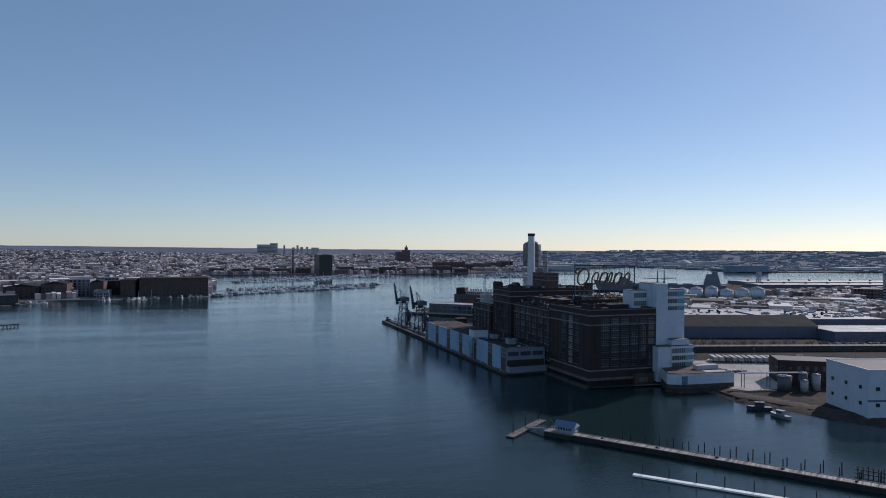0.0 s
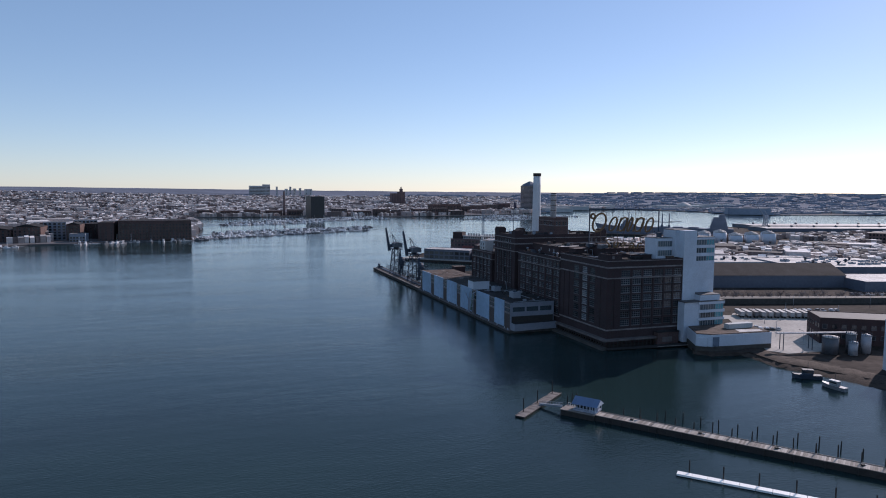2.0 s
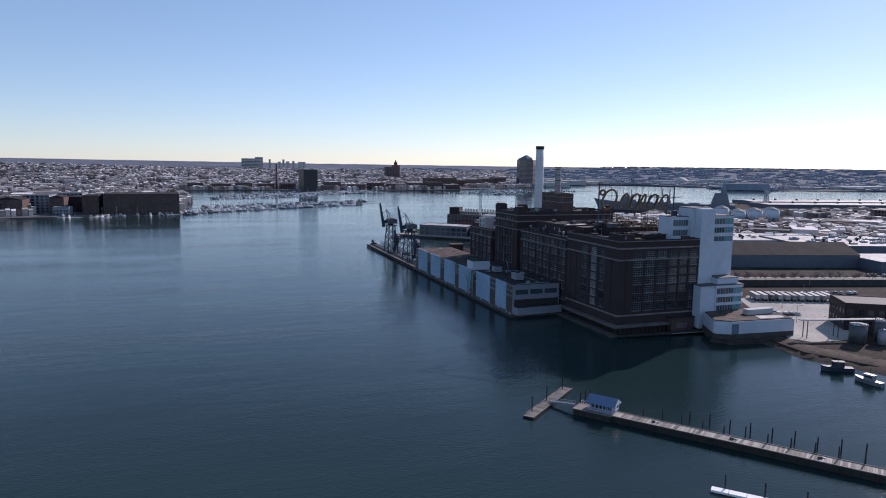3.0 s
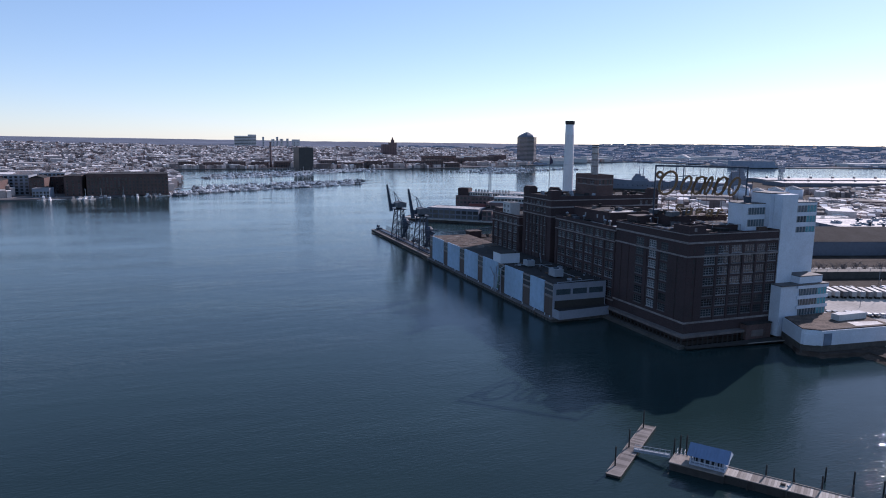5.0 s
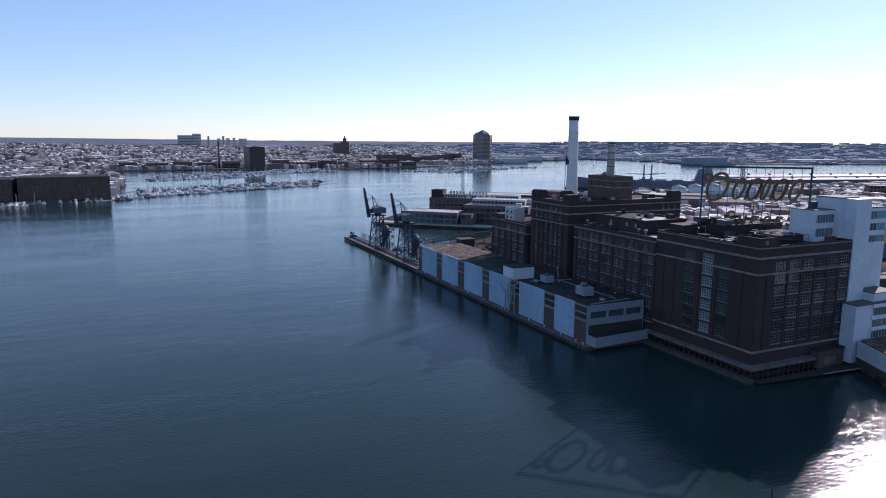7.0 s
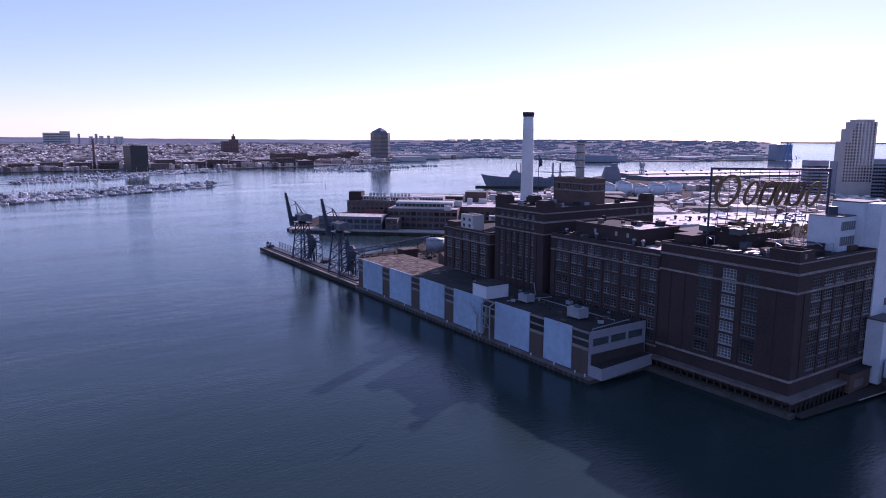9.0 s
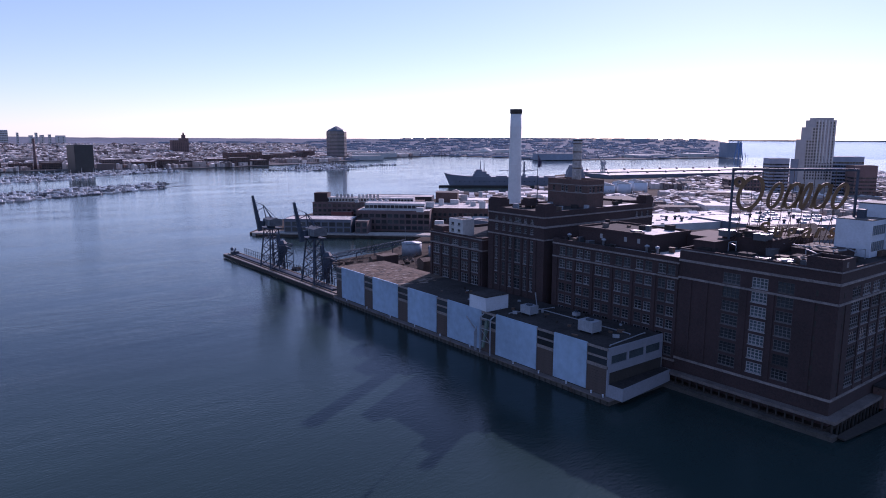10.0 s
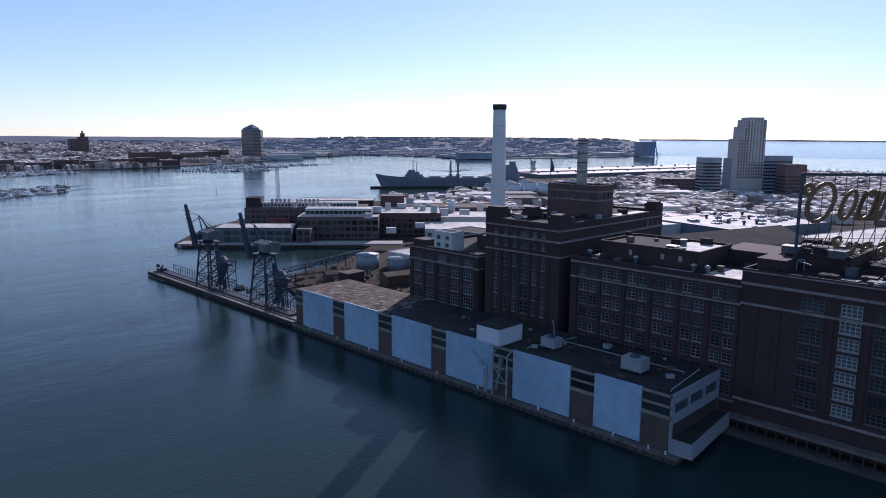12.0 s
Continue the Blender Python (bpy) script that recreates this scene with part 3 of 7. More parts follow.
part("niche", bm, STONE, near)
for x0, x1, y0, y1, z in ((44, 71, -24, -8, 47.5), (50, 66, -40, -27, 45.4), (33, 42, -12, -5, 46.6)):
    bm = bmesh.new()
    cuboid(bm, x0, x1, y0, y1, 43.3, z)
    cuboid(bm, x0 - 0.2, x1 + 0.2, y0 - 0.2, y1 + 0.2, z, z + 0.3)
    part("penthouse", bm, BRICK, near)
rnd = random.Random(4)
for k in range(46):
    bm = bmesh.new()
    x, y = rnd.uniform(32, 72), rnd.uniform(-46, -6)
    base = 47.5 if 44 < x < 73 and -24 < y < -8 else 43.3
    w, d, h = rnd.uniform(0.6, 2.6), rnd.uniform(0.6, 2.2), rnd.uniform(0.5, 2.0)
    cuboid(bm, x - w, x + w, y - d, y + d, base, base + h)
    cuboid(bm, x - w - 0.15, x + w + 0.15, y - d - 0.15, y + d + 0.15, base + h, base + h + 0.2)
    part("roof_unit", bm, (ROOF_DARK, RENDER_DARK, RUST)[k % 3], near)
for k in range(14):
    bm = bmesh.new()
    x, y = rnd.uniform(34, 70), rnd.uniform(-44, -8)
    beam(bm, (x, y, 46.2), (x + rnd.uniform(-7, 7), y + rnd.uniform(-7, 7), 46.2), 0.25)
    beam(bm, (x, y, 43.2), (x, y, 46.3), 0.2)
    part("roof_pipe", bm, STEEL_GREY, near)

# middle wing, paired windows
pairs = [(y, 2.7) for y in (45.2, 41.7, 37.0, 33.5, 28.4, 24.9, 19.9, 16.4, 11.4, 7.9, 2.8, -0.6)]
rowsm = [(37.0, 3.0)] + [(32.2 - 4.3 * k, 2.9) for k in range(6)]
mid = block("refinery_wing", "long soot-dark brick refinery wing with paired windows", 28.6, 74, -2.98, 50, 2, 40.0,
            west=(pairs, rowsm), nx=2, ny=3, levels=((7.6, 0.6), (34.4, 0.5), (39.2, 0.55)))
for y in (47.9, 39.3, 31.0, 22.6, 14.2, 5.4):
    bm = bmesh.new()
    cuboid(bm, 28.3, 28.62, y - 0.5, y + 0.5, 8.2, 34.4)
    part("pilaster", bm, BRICK, mid)
bm = bmesh.new()                              # long penthouse on the wing
cuboid(bm, 36, 58, 12, 44, 40.1, 45.2)
part("penthouse", bm, BRICK, mid)
bm = bmesh.new()
cuboid(bm, 36.4, 57.6, 12.4, 43.6, 45.15, 45.25)
part("penthouse_roof", bm, ROOF_DARK, mid)
bm = bmesh.new()
parapet(bm, 35.8, 58.2, 11.8, 44.2, 45.0, 45.9)
part("penthouse_parapet", bm, BRICK, mid)
bm = bmesh.new()
cuboid(bm, 40, 56.5, 13, 24, 45.26, 45.31)
part("roof_patch", bm, ROOF_WHITE, mid)
bm = bmesh.new()
cuboid(bm, 56, 73, -2, 14, 40.1, 44.6)
part("stair_house", bm, BRICK, mid)
rnd = random.Random(40)
for k in range(34):
    bm = bmesh.new()
    x, y = rnd.uniform(31, 72), rnd.uniform(0, 48)
    base = 45.2 if 36.5 < x < 57 and 13 < y < 43 else 40.1
    w, d, h = rnd.uniform(0.4, 1.8), rnd.uniform(0.4, 1.6), rnd.uniform(0.6, 2.0)
    cuboid(bm, x - w, x + w, y - d, y + d, base, base + h)
    cuboid(bm, x - w - 0.12, x + w + 0.12, y - d - 0.12, y + d + 0.12, base + h, base + h + 0.15)
    part("roof_unit", bm, (ROOF_DARK, RENDER_DARK, RUST, KERB)[k % 4], mid)
for y in (17, 22.5, 33):
    bm = bmesh.new()
    cuboid(bm, 35.93, 36.03, y, y + 1.1, 42.4, 44.0)
    part("penthouse_window", bm, FRAME_WHITE, mid)
bm = bmesh.new()
cuboid(bm, 30.5, 35, 13, 26, 40.16, 40.24)
cuboid(bm, 60, 72, 14.5, 44, 40.16, 40.24)
cuboid(bm, 30.5, 47, -2, 9.5, 40.16, 40.24)
part("roof_patch", bm, ROOF_WHITE, mid, "bright pale roof membrane")
for y in (8, 12, 30, 46):
    bm = bmesh.new()
    lathe(bm, [(0.5, 40.1), (0.5, 42.2), (0.8, 42.2), (0.8, 42.7), (0.2, 43.0)], 10, 33, y)
    part("roof_vent", bm, STEEL_GREY, mid)

# tall rear block with corner turrets
tall_cols = [(60.5, 1.6), (64.0, 1.6), (68.2, 3.6), (72.4, 1.6), (76.2, 1.6), (80.5, 1.6)]
tall_rows = [(46.2, 1.6), (42.4, 2.2), (36.6, 4.2), (31.4, 4.2), (26.2, 4.2), (21.0, 4.2)]
tall = block("refinery_tall_block", "tall dark brick refinery block with stone bands", 28, 95, 54, 85.5, 2, 49.4,
             west=(tall_cols, tall_rows), south=([(84.0, 1.4), (87.5, 1.4), (91.5, 1.4)], [(46.2, 2.0)]),
             nx=2, ny=3, par=1.0, levels=((39.4, 0.5), (44.2, 0.7), (47.9, 0.5)))
for x0, y0, w, d, h in ((27.9, 78.5, 5, 7.1, 3.0), (27.9, 53.9, 6, 5, 2.2), (90, 54, 5.1, 5, 2.6), (40, 74, 5, 5, 2.4)):
    bm = bmesh.new()
    cuboid(bm, x0, x0 + w, y0, y0 + d, 50.41, 50.4 + h)
    cuboid(bm, x0 + 0.5, x0 + w - 0.5, y0 + 0.5, y0 + d - 0.5, 50.4 + h, 51.1 + h)
    part("turret", bm, BRICK, tall)
for y in (58.4, 62.2, 66.0, 70.4, 74.4, 78.4, 82.6):
    bm = bmesh.new()
    cuboid(bm, 27.72, 28.02, y - 0.5, y + 0.5, 12, 39.4)
    part("pilaster", bm, BRICK, tall)
bm = bmesh.new()
cuboid(bm, 70, 90, 58, 62, 49.6, 49.75)
part("roof_patch", bm, ROOF_WHITE, tall)
stk = thing("boiler_tower", "square brick boiler tower with a row of top windows", "tower")
bm = bmesh.new()
sx0, sx1, sy0, sy1 = 59.5, 70.0, 60.8, 82.5
cuboid(bm, sx0 + 0.42, sx1, sy0 + 0.42, sy1, 49.56, 59.8)
scols = [(64.5, 1.3), (66.6, 1.3), (72.0, 1.3), (74.2, 1.3), (79.2, 1.3)]
skin(bm, "w", sx0, sy0 + 0.4, sy1, 49.56, 60.0, scols, [(57.0, 2.3)], 0.4)
skin(bm, "s", sy0, sx0, sx1, 49.56, 60.0, [(61.6, 1.2), (63.6, 1.2), (66.5, 1.2), (68.4, 1.2)], [(57.0, 2.3)], 0.4)
parapet(bm, sx0 + 0.004, sx1 + 0.004, sy0 + 0.004, sy1 + 0.004, 60, 60.9)
part("wall", bm, BRICK_RED, stk)
bm = bmesh.new()
bands(bm, sx0, sx1, sy0, sy1, ((55.2, 0.4), (58.4, 0.4)), 0.2)
part("string_course", bm, STONE, stk)
bm = bmesh.new()
cuboid(bm, sx0 + 0.5, sx1 - 0.5, sy0 + 0.5, sy1 - 0.5, 59.9, 60.1)
part("roof", bm, ROOF_DARK, stk)
windows(stk, "w", sx0, scols, [(57.0, 2.3)], 1, 2)
windows(stk, "s", sy0, [(61.6, 1.2), (63.6, 1.2), (66.5, 1.2), (68.4, 1.2)], [(57.0, 2.3)], 1, 2)

rnd = random.Random(41)
for k in range(26):
    bm = bmesh.new()
    x, y = rnd.uniform(32, 92), rnd.uniform(57, 83)
    if 57 < x < 72 and 58 < y < 84:
        continue
    w, d, h = rnd.uniform(0.4, 1.6), rnd.uniform(0.4, 1.6), rnd.uniform(0.6, 2.2)
    cuboid(bm, x - w, x + w, y - d, y + d, 49.5, 49.5 + h)
    part("roof_unit", bm, (ROOF_DARK, STEEL_GREY, RUST)[k % 3], tall)

# lower north block with wide bays
bay = [(y, 4.6) for y in (119.2, 112.6, 106.0, 99.4, 92.8)]
north = block("refinery_north_block", "lower dark brick refinery block with wide bays", 27, 78, 88, 124, 2, 35.4,
              west=(bay, [(33.0, 2.6), (28.4, 3.6), (23.4, 3.8), (18.2, 3.8), (13.0, 3.8)]), nx=4, ny=3,
              levels=((30.9, 0.5), (35.5, 0.4)))
for y in (122.8, 115.9, 109.3, 102.7, 96.1, 89.4):
    bm = bmesh.new()
    cuboid(bm, 26.6, 27.02, y - 0.7, y + 0.7, 8, 30.9)
    part("pilaster", bm, BRICK, north)
bm = bmesh.new()
cuboid(bm, 28, 34, 116, 123, 35.6, 38.6)
part("penthouse", bm, BRICK, north)
bm = bmesh.new()
cuboid(bm, 44, 58, 92, 104, 35.6, 40.4)
part("penthouse", bm, BRICK, north)
wb = block("roof_cabin", "pale rendered cabin with small windows on the brick roof", 27.6, 34.0, 101.5, 111, 35.62, 42.6,
           west=([(104.2, 1.8), (108.6, 1.8)], [(38.0, 1.2), (40.8, 1.2)]), brick=LIGHT_BLOCK, nx=2, ny=1, par=0.4, cat="cabin")


# ---- chimneys ----
def chimney(name, label, x, y, z0, z1, r0, r1, material, cap):
    c = thing(name, label, "chimney", x, y, z0)
    h = z1 - z0
    bm = bmesh.new()
    lathe(bm, [(r0 + (r1 - r0) * k / 10, h * 0.975 * k / 10) for k in range(11)], 28)
    part("shaft", bm, material, c)
    bm = bmesh.new()
    lathe(bm, [(r1 + 0.12, h * 0.975), (r1 + 0.3, h * 0.985), (r1 + 0.3, h), (r1 - 0.5, h), (r1 - 0.6, h - 0.5)], 28)
    part("cap", bm, cap, c, "sooty dark cap")
    bm = bmesh.new()
    for k in range(4):
        z = h * (0.3 + 0.2 * k)
        r = r0 + (r1 - r0) * z / (h * 0.975) + 0.05
        lathe(bm, [(r, z), (r + 0.1, z + 0.05), (r + 0.1, z + 0.35), (r, z + 0.4)], 28)
    part("hoop", bm, CHIMNEY if material is CHIMNEY else RUST, c)
    bm = bmesh.new()
    for k in range(int(h / 0.8)):
        z = 2 + 0.8 * k
        if z < h - 1:
            r = r0 + (r1 - r0) * z / (h * 0.975)
            beam(bm, (-r - 0.3, -0.25, z), (-r - 0.3, 0.25, z), 0.06)
    part("ladder", bm, STEEL_GREY, c)
    return c


chimney("tall_chimney", "tall pale tapered chimney with a sooty rim", 78.7, 123.3, 1.6, 91.6, 3.9, 2.7, CHIMNEY, SOOT_SHADE_BLACK)
chimney("short_chimney", "shorter stained brick chimney above the boiler tower", 64.2, 70.8, 60.1, 77.0, 2.0, 1.75, CHIMNEY_OLD, SOOT_SHADE_BLACK)


# ---- quay, long shed along the water ----
bm = bmesh.new()
cuboid(bm, -2.2, 27.4, -2.6, 163, -2.8, 1.3)
cuboid(bm, 24.5, 27.42, -53.5, -2.58, -2.8, 1.3)
solid("quay", bm, QUAY, "dark wet quay wall under the sheds", "quay", kind="structure")
bm = bmesh.new()
cuboid(bm, -2.4, 0.0, -2.8, 163.2, 1.304, 1.62)
solid("quay_edge", bm, KERB, "worn concrete kerb along the quay", "kerb", kind="structure")

shed = thing("quay_shed", "long low quay shed clad in pale blue panels with brown bays", "shed")
RT = 16.0
PANELS = [(8.2, 21.8), (29.5, 49.4), (57.2, 77.0), (83.9, 103.6), (111.0, 130.9), (138.1, 158.6)]
BAYS = [(0.05, 8.2), (21.8, 29.5), (49.4, 57.2), (77.0, 83.9), (103.6, 111.0), (130.9, 138.1), (158.6, 164.0)]
bm = bmesh.new()
cuboid(bm, 0.5, 26.9, 0.5, 164, 1.6, RT - 0.4)
skin(bm, "s", 0.0, 0.0, 27.0, 1.6, RT + 0.4, [(5.2, 7.4), (13.6, 7.4), (22.0, 7.4)], [(12.6, 2.6)], 0.48)
part("wall", bm, RENDER_GREY, shed, "grey painted end wall with a strip of openings")
bm = bmesh.new()
for x in (5.2, 13.6, 22.0):
    cuboid(bm, x - 3.68, x + 3.68, 0.3, 0.48, 11.32, 13.88)
part("end_window", bm, GLASS_LIT, shed)
bm = bmesh.new()
cuboid(bm, 0.6, 27.5, 0.6, 112, RT - 0.4, RT + 0.1)
part("roof", bm, ROOF_DARK, shed)
bm = bmesh.new()
cuboid(bm, 0.6, 27.5, 112.01, 164, RT - 0.4, RT + 0.1)
part("roof_old_part", bm, ROOF_OLD, shed, "patchy weathered brown roofing")
for ya, yb in PANELS:
    bm = bmesh.new()
    cuboid(bm, -0.05, 0.5, ya, yb, 1.9, RT + 0.5)
    part("panel", bm, PANEL, shed)
for ya, yb in BAYS:
    bm = bmesh.new()
    cuboid(bm, 0.18, 0.5, ya, yb, 1.62, RT - 0.4)
    b = part("bay", bm, DOOR_DARK, shed, "brown doorway bay")
    bm = bmesh.new()
    cuboid(bm, 0.0, 0.18, ya, yb, RT - 0.4, RT + 0.35)
    cuboid(bm, 0.0, 0.18, ya, yb, 12.9, 13.5)
    cuboid(bm, 0.0, 0.18, ya, yb, 9.9, 10.9)
    part("lintel", bm, STONE, b, "pale horizontal bands")
    bm = bmesh.new()
    cuboid(bm, 0.1, 0.17, ya + 0.3, yb - 0.3, 11.0, 12.8)
    cuboid(bm, 0.1, 0.17, ya + 0.3, yb - 0.3, 13.6, 15.5)
    part("window_strip", bm, GLASS, b)
    bm = bmesh.new()
    cuboid(bm, 0.08, 0.17, ya + 0.6, yb - 0.6, 0, 0.76)
    slat = mesh_of(bm, "shutter_slat", DOOR_DARK)
    for k in range(9):
        shared("shutter_slat", slat, b, pose(0, 0, 1.9 + k * 0.86))
bm = bmesh.new()
prism(bm, [(0.1, -5.6), (27, -3.4), (27, -0.01), (0.1, -0.01)], 1.62, 5.4)
part("loading_dock", bm, RENDER_GREY, shed, "pale loading dock with a dark recess above")
# flat black sheet on the wall paints the shade of the recess
bm = bmesh.new()
cuboid(bm, 0.8, 26.5, -0.09, -0.02, 5.45, 8.8)
part("dock_recess_shade", bm, SOOT_SHADE_BLACK, shed)
bm = bmesh.new()
prism(bm, [(0.5, -5.1), (26.6, -3.0), (26.6, -0.12), (0.5, -0.12)], 5.4, 5.5)
part("dock_deck", bm, ROOF_DARK, shed, "dark dock deck")
rnd = random.Random(61)
SHEETS = [mat("roof_sheet_" + n, c, 0.9, 0.4, 0.4, 2.0, spec=0.2) for n, c in (("tan", (0.14, 0.10, 0.08)), ("pale", (0.23, 0.195, 0.175)), ("brown", (0.075, 0.05, 0.042)), ("black", (0.03, 0.027, 0.027)))]
for k in range(210):                          # loose and torn roofing sheets
    x, y = rnd.uniform(1, 22), rnd.uniform(108, 160)
    w, d = rnd.uniform(0.8, 4.0), rnd.uniform(0.3, 2.0)
    bm = bmesh.new()
    cuboid(bm, -w / 2, w / 2, -d / 2, d / 2, 0, 0.03)
    ob = part("roof_sheet", bm, SHEETS[min(3, int(rnd.random() ** 1.3 * 4))], shed)
    ob.matrix_basis = pose(x, y, RT + 0.105 + 0.0004 * k, 0, 0, rnd.uniform(-4, 4))
for k in range(26):                           # puddles, hatches and boards on the tar roof
    x, y = rnd.uniform(2, 25), rnd.uniform(3, 106)
    w, d, h = rnd.uniform(0.4, 1.4), rnd.uniform(0.4, 2.2), rnd.uniform(0.15, 0.9)
    bm = bmesh.new()
    cuboid(bm, -w / 2, w / 2, -d / 2, d / 2, 0, h)
    cuboid(bm, -w / 2 - 0.08, w / 2 + 0.08, -d / 2 - 0.08, d / 2 + 0.08, h, h + 0.08)
    ob = part("roof_hatch", bm, (RUST, STEEL_GREY, ROOF_DARK)[k % 3], shed)
    ob.matrix_basis = pose(x, y, RT + 0.1, 0, 0, rnd.uniform(0, 90))
bm = bmesh.new()
beam(bm, (3, 2, RT + 0.5), (23, 4, RT + 0.5), 0.25)
beam(bm, (18, 6, RT + 0.5), (18, 46, RT + 0.5), 0.25)
beam(bm, (5, 48, RT + 0.5), (24, 44, RT + 0.5), 0.25)
beam(bm, (21, 50, RT + 0.4), (20, 50, RT + 5.5), 0.3)
for x, y in ((3, 2), (23, 4), (18, 6), (18, 26), (18, 46), (5, 48), (24, 44)):
    beam(bm, (x, y, RT), (x, y, RT + 0.6), 0.2)
part("roof_pipe", bm, STEEL_GREY, shed)

st = thing("stair_head", "pale block-like stair head on the shed roof", "stair head", 0.1, 55.0, RT + 0.11)
bm = bmesh.new()
cuboid(bm, 0, 11, 0, 9, 0, 5.2)
part("wall", bm, WHITE, st)
bm = bmesh.new()
cuboid(bm, -0.15, 11.15, -0.15, 9.15, 5.2, 5.5)
part("roof", bm, ROOF_DARK, st)


def roof_unit(x, y, z, w, d, h, label="pale metal air handler on legs on the flat roof"):
    u = thing("air_handler", label, "air handler", x, y, z, group="roof plant")
    bm = bmesh.new()
    cuboid(bm, 0, w, 0, d, 0.6, h)
    for k in range(4):
        cuboid(bm, -0.06, 0.0, d * (k + 0.15) / 4, d * (k + 0.85) / 4, 0.9, h - 0.3)
    part("casing", bm, STEEL_GREY, u)
    bm = bmesh.new()
    lathe(bm, [(min(w, d) * 0.3, h), (min(w, d) * 0.3, h + 0.4), (min(w, d) * 0.2, h + 0.5)], 14, w / 2, d / 2)
    part("fan_cowl", bm, STEEL_DARK, u)
    for px in (0.2, w - 0.5):
        for py in (0.2, d - 0.5):
            bm = bmesh.new()
            cuboid(bm, px, px + 0.3, py, py + 0.3, 0, 0.6)
            part("leg", bm, STEEL_DARK, u)


roof_unit(8.5, 41.0, RT + 0.11, 4.0, 5.0, 3.4)
roof_unit(8.0, 13.0, RT + 0.11, 4.5, 6.0, 4.0)
roof_unit(20.0, 30.0, RT + 0.11, 2.0, 2.0, 1.8)

# sack chute and frame on the quay before the stair head
ch = thing("loading_gantry", "pale steel loading gantry with a green chute on the quay", "gantry", -2.1, 50.0, 1.63)
bm = bmesh.new()
for y in (0.2, 5.6):
    beam(bm, (0.2, y, 0), (0.2, y, 13.0), 0.35)
    beam(bm, (0.2, y, 13.0), (2.0, y, 14.0), 0.3)
for z in (4.5, 9.0, 12.8):
    beam(bm, (0.2, 0.2, z), (0.2, 5.6, z), 0.25)
beam(bm, (0.2, 0.2, 4.5), (0.2, 5.6, 9.0), 0.18)
part("frame", bm, STEEL_GREY, ch)
bm = bmesh.new()
beam(bm, (1.2, 3.0, 12.0), (0.9, 3.4, 7.5), 1.1)
beam(bm, (0.9, 3.4, 7.6), (0.4, 4.2, 2.0), 0.8)
part("chute", bm, mat("green_chute_paint", (0.10, 0.16, 0.14), 0.6, 0.3, 0.5, 3), ch, "dull green chute")
bm = bmesh.new()
for k in range(3):
    beam(bm, (0.5, 8.0 + k * 0.5, 0.0), (0.5, 8.0 + k * 0.5, 9.0 - k), 0.22)
beam(bm, (0.5, 9.0, 8.0), (0.5, 13.5, 11.5), 0.4)
part("standpipe", bm, STEEL_GREY, ch)

# bollards along the quay edge
bm = bmesh.new()
lathe(bm, [(0.3, 0), (0.24, 0.15), (0.2, 0.55), (0.34, 0.65), (0.3, 0.85), (0.1, 0.9)], 10)
bol_me = mesh_of(bm, "bollard", WHITE)
for y in (0.5, 5, 15, 27, 39, 62, 80, 97, 115, 134, 152):
    ob = new("bollard", bol_me)
    ob.matrix_basis = pose(-1.2, y, 1.62)
    tagged(ob, "small pale mooring bollard on the quay kerb", "bollard", "quay bollards")

# platform round the near block
pl = thing("dock_platform", "pale concrete loading ledge on dark piles round the brick block", "platform")
bm = bmesh.new()
cuboid(bm, 26.2, 29.0, -53.0, -0.2, 4.0, 4.9)
cuboid(bm, 29.0, 57.0, -53.0, -50.0, 4.0, 4.9)
part("slab", bm, KERB, pl)
for k in range(22):
    bm = bmesh.new()
    y = -52.4 + k * 2.45
    cuboid(bm, 26.5, 26.9, y, y + 0.4, -2.5, 4.0)
    part("support_post", bm, TIMBER_DARK, pl)
for k in range(12):
    bm = bmesh.new()
    x = 29.2 + k * 2.45
    cuboid(bm, x, x + 0.4, -52.7, -52.3, -2.5, 4.0)
    part("support_post", bm, TIMBER_DARK, pl)
fl = thing("landing_stage", "low dark timber landing stage at the water", "landing stage")
bm = bmesh.new()
prism(bm, [(27, -55.5), (74, -59.5), (74, -54), (27, -53.1)], 0.5, 0.95)
part("deck", bm, TIMBER_DARK, fl)
bm = bmesh.new()
beam(bm, (54, -58.2, 1.1), (72, -59.6, 1.1), 0.25)
part("fender_rail", bm, CONCRETE, fl)
bs = thing("brick_lean_to", "small red brick lean-to at the water door", "shed")
bm = bmesh.new()
cuboid(bm, 57.2, 70, -53.6, -50.4, 0.95, 7.0)
part("wall", bm, BRICK_RED, bs)
bm = bmesh.new()
cuboid(bm, 57.0, 70.2, -53.9, -50.4, 7.0, 7.4)
part("roof", bm, ROOF_DARK, bs)
bm = bmesh.new()
cuboid(bm, 60, 66, -53.68, -53.58, 2.0, 4.6)
part("door", bm, KERB, bs, "grey closed door")


# ---- roof sign ----
SL, SR = Vector((41.8, -11.4)), Vector((68.5, -36.3))
sign = thing("roof_sign", "large open steel roof sign with tarnished gold lettering shapes", "sign", 41.8, -11.4, 43.3,
             math.degrees(math.atan2(SR.y - SL.y, SR.x - SL.x)))
SW, SZ = (SR - SL).length, 25.3              # width and height above the roof
bm = bmesh.new()
beam(bm, (-0.3, 0, SZ), (SW + 0.3, 0, SZ), 0.75)
beam(bm, (0, 0, 0), (0, 0, SZ), 0.6)
beam(bm, (SW, 0, 0), (SW, 0, SZ), 0.6)
part("border_frame", bm, STEEL_DARK, sign)
bm = bmesh.new()
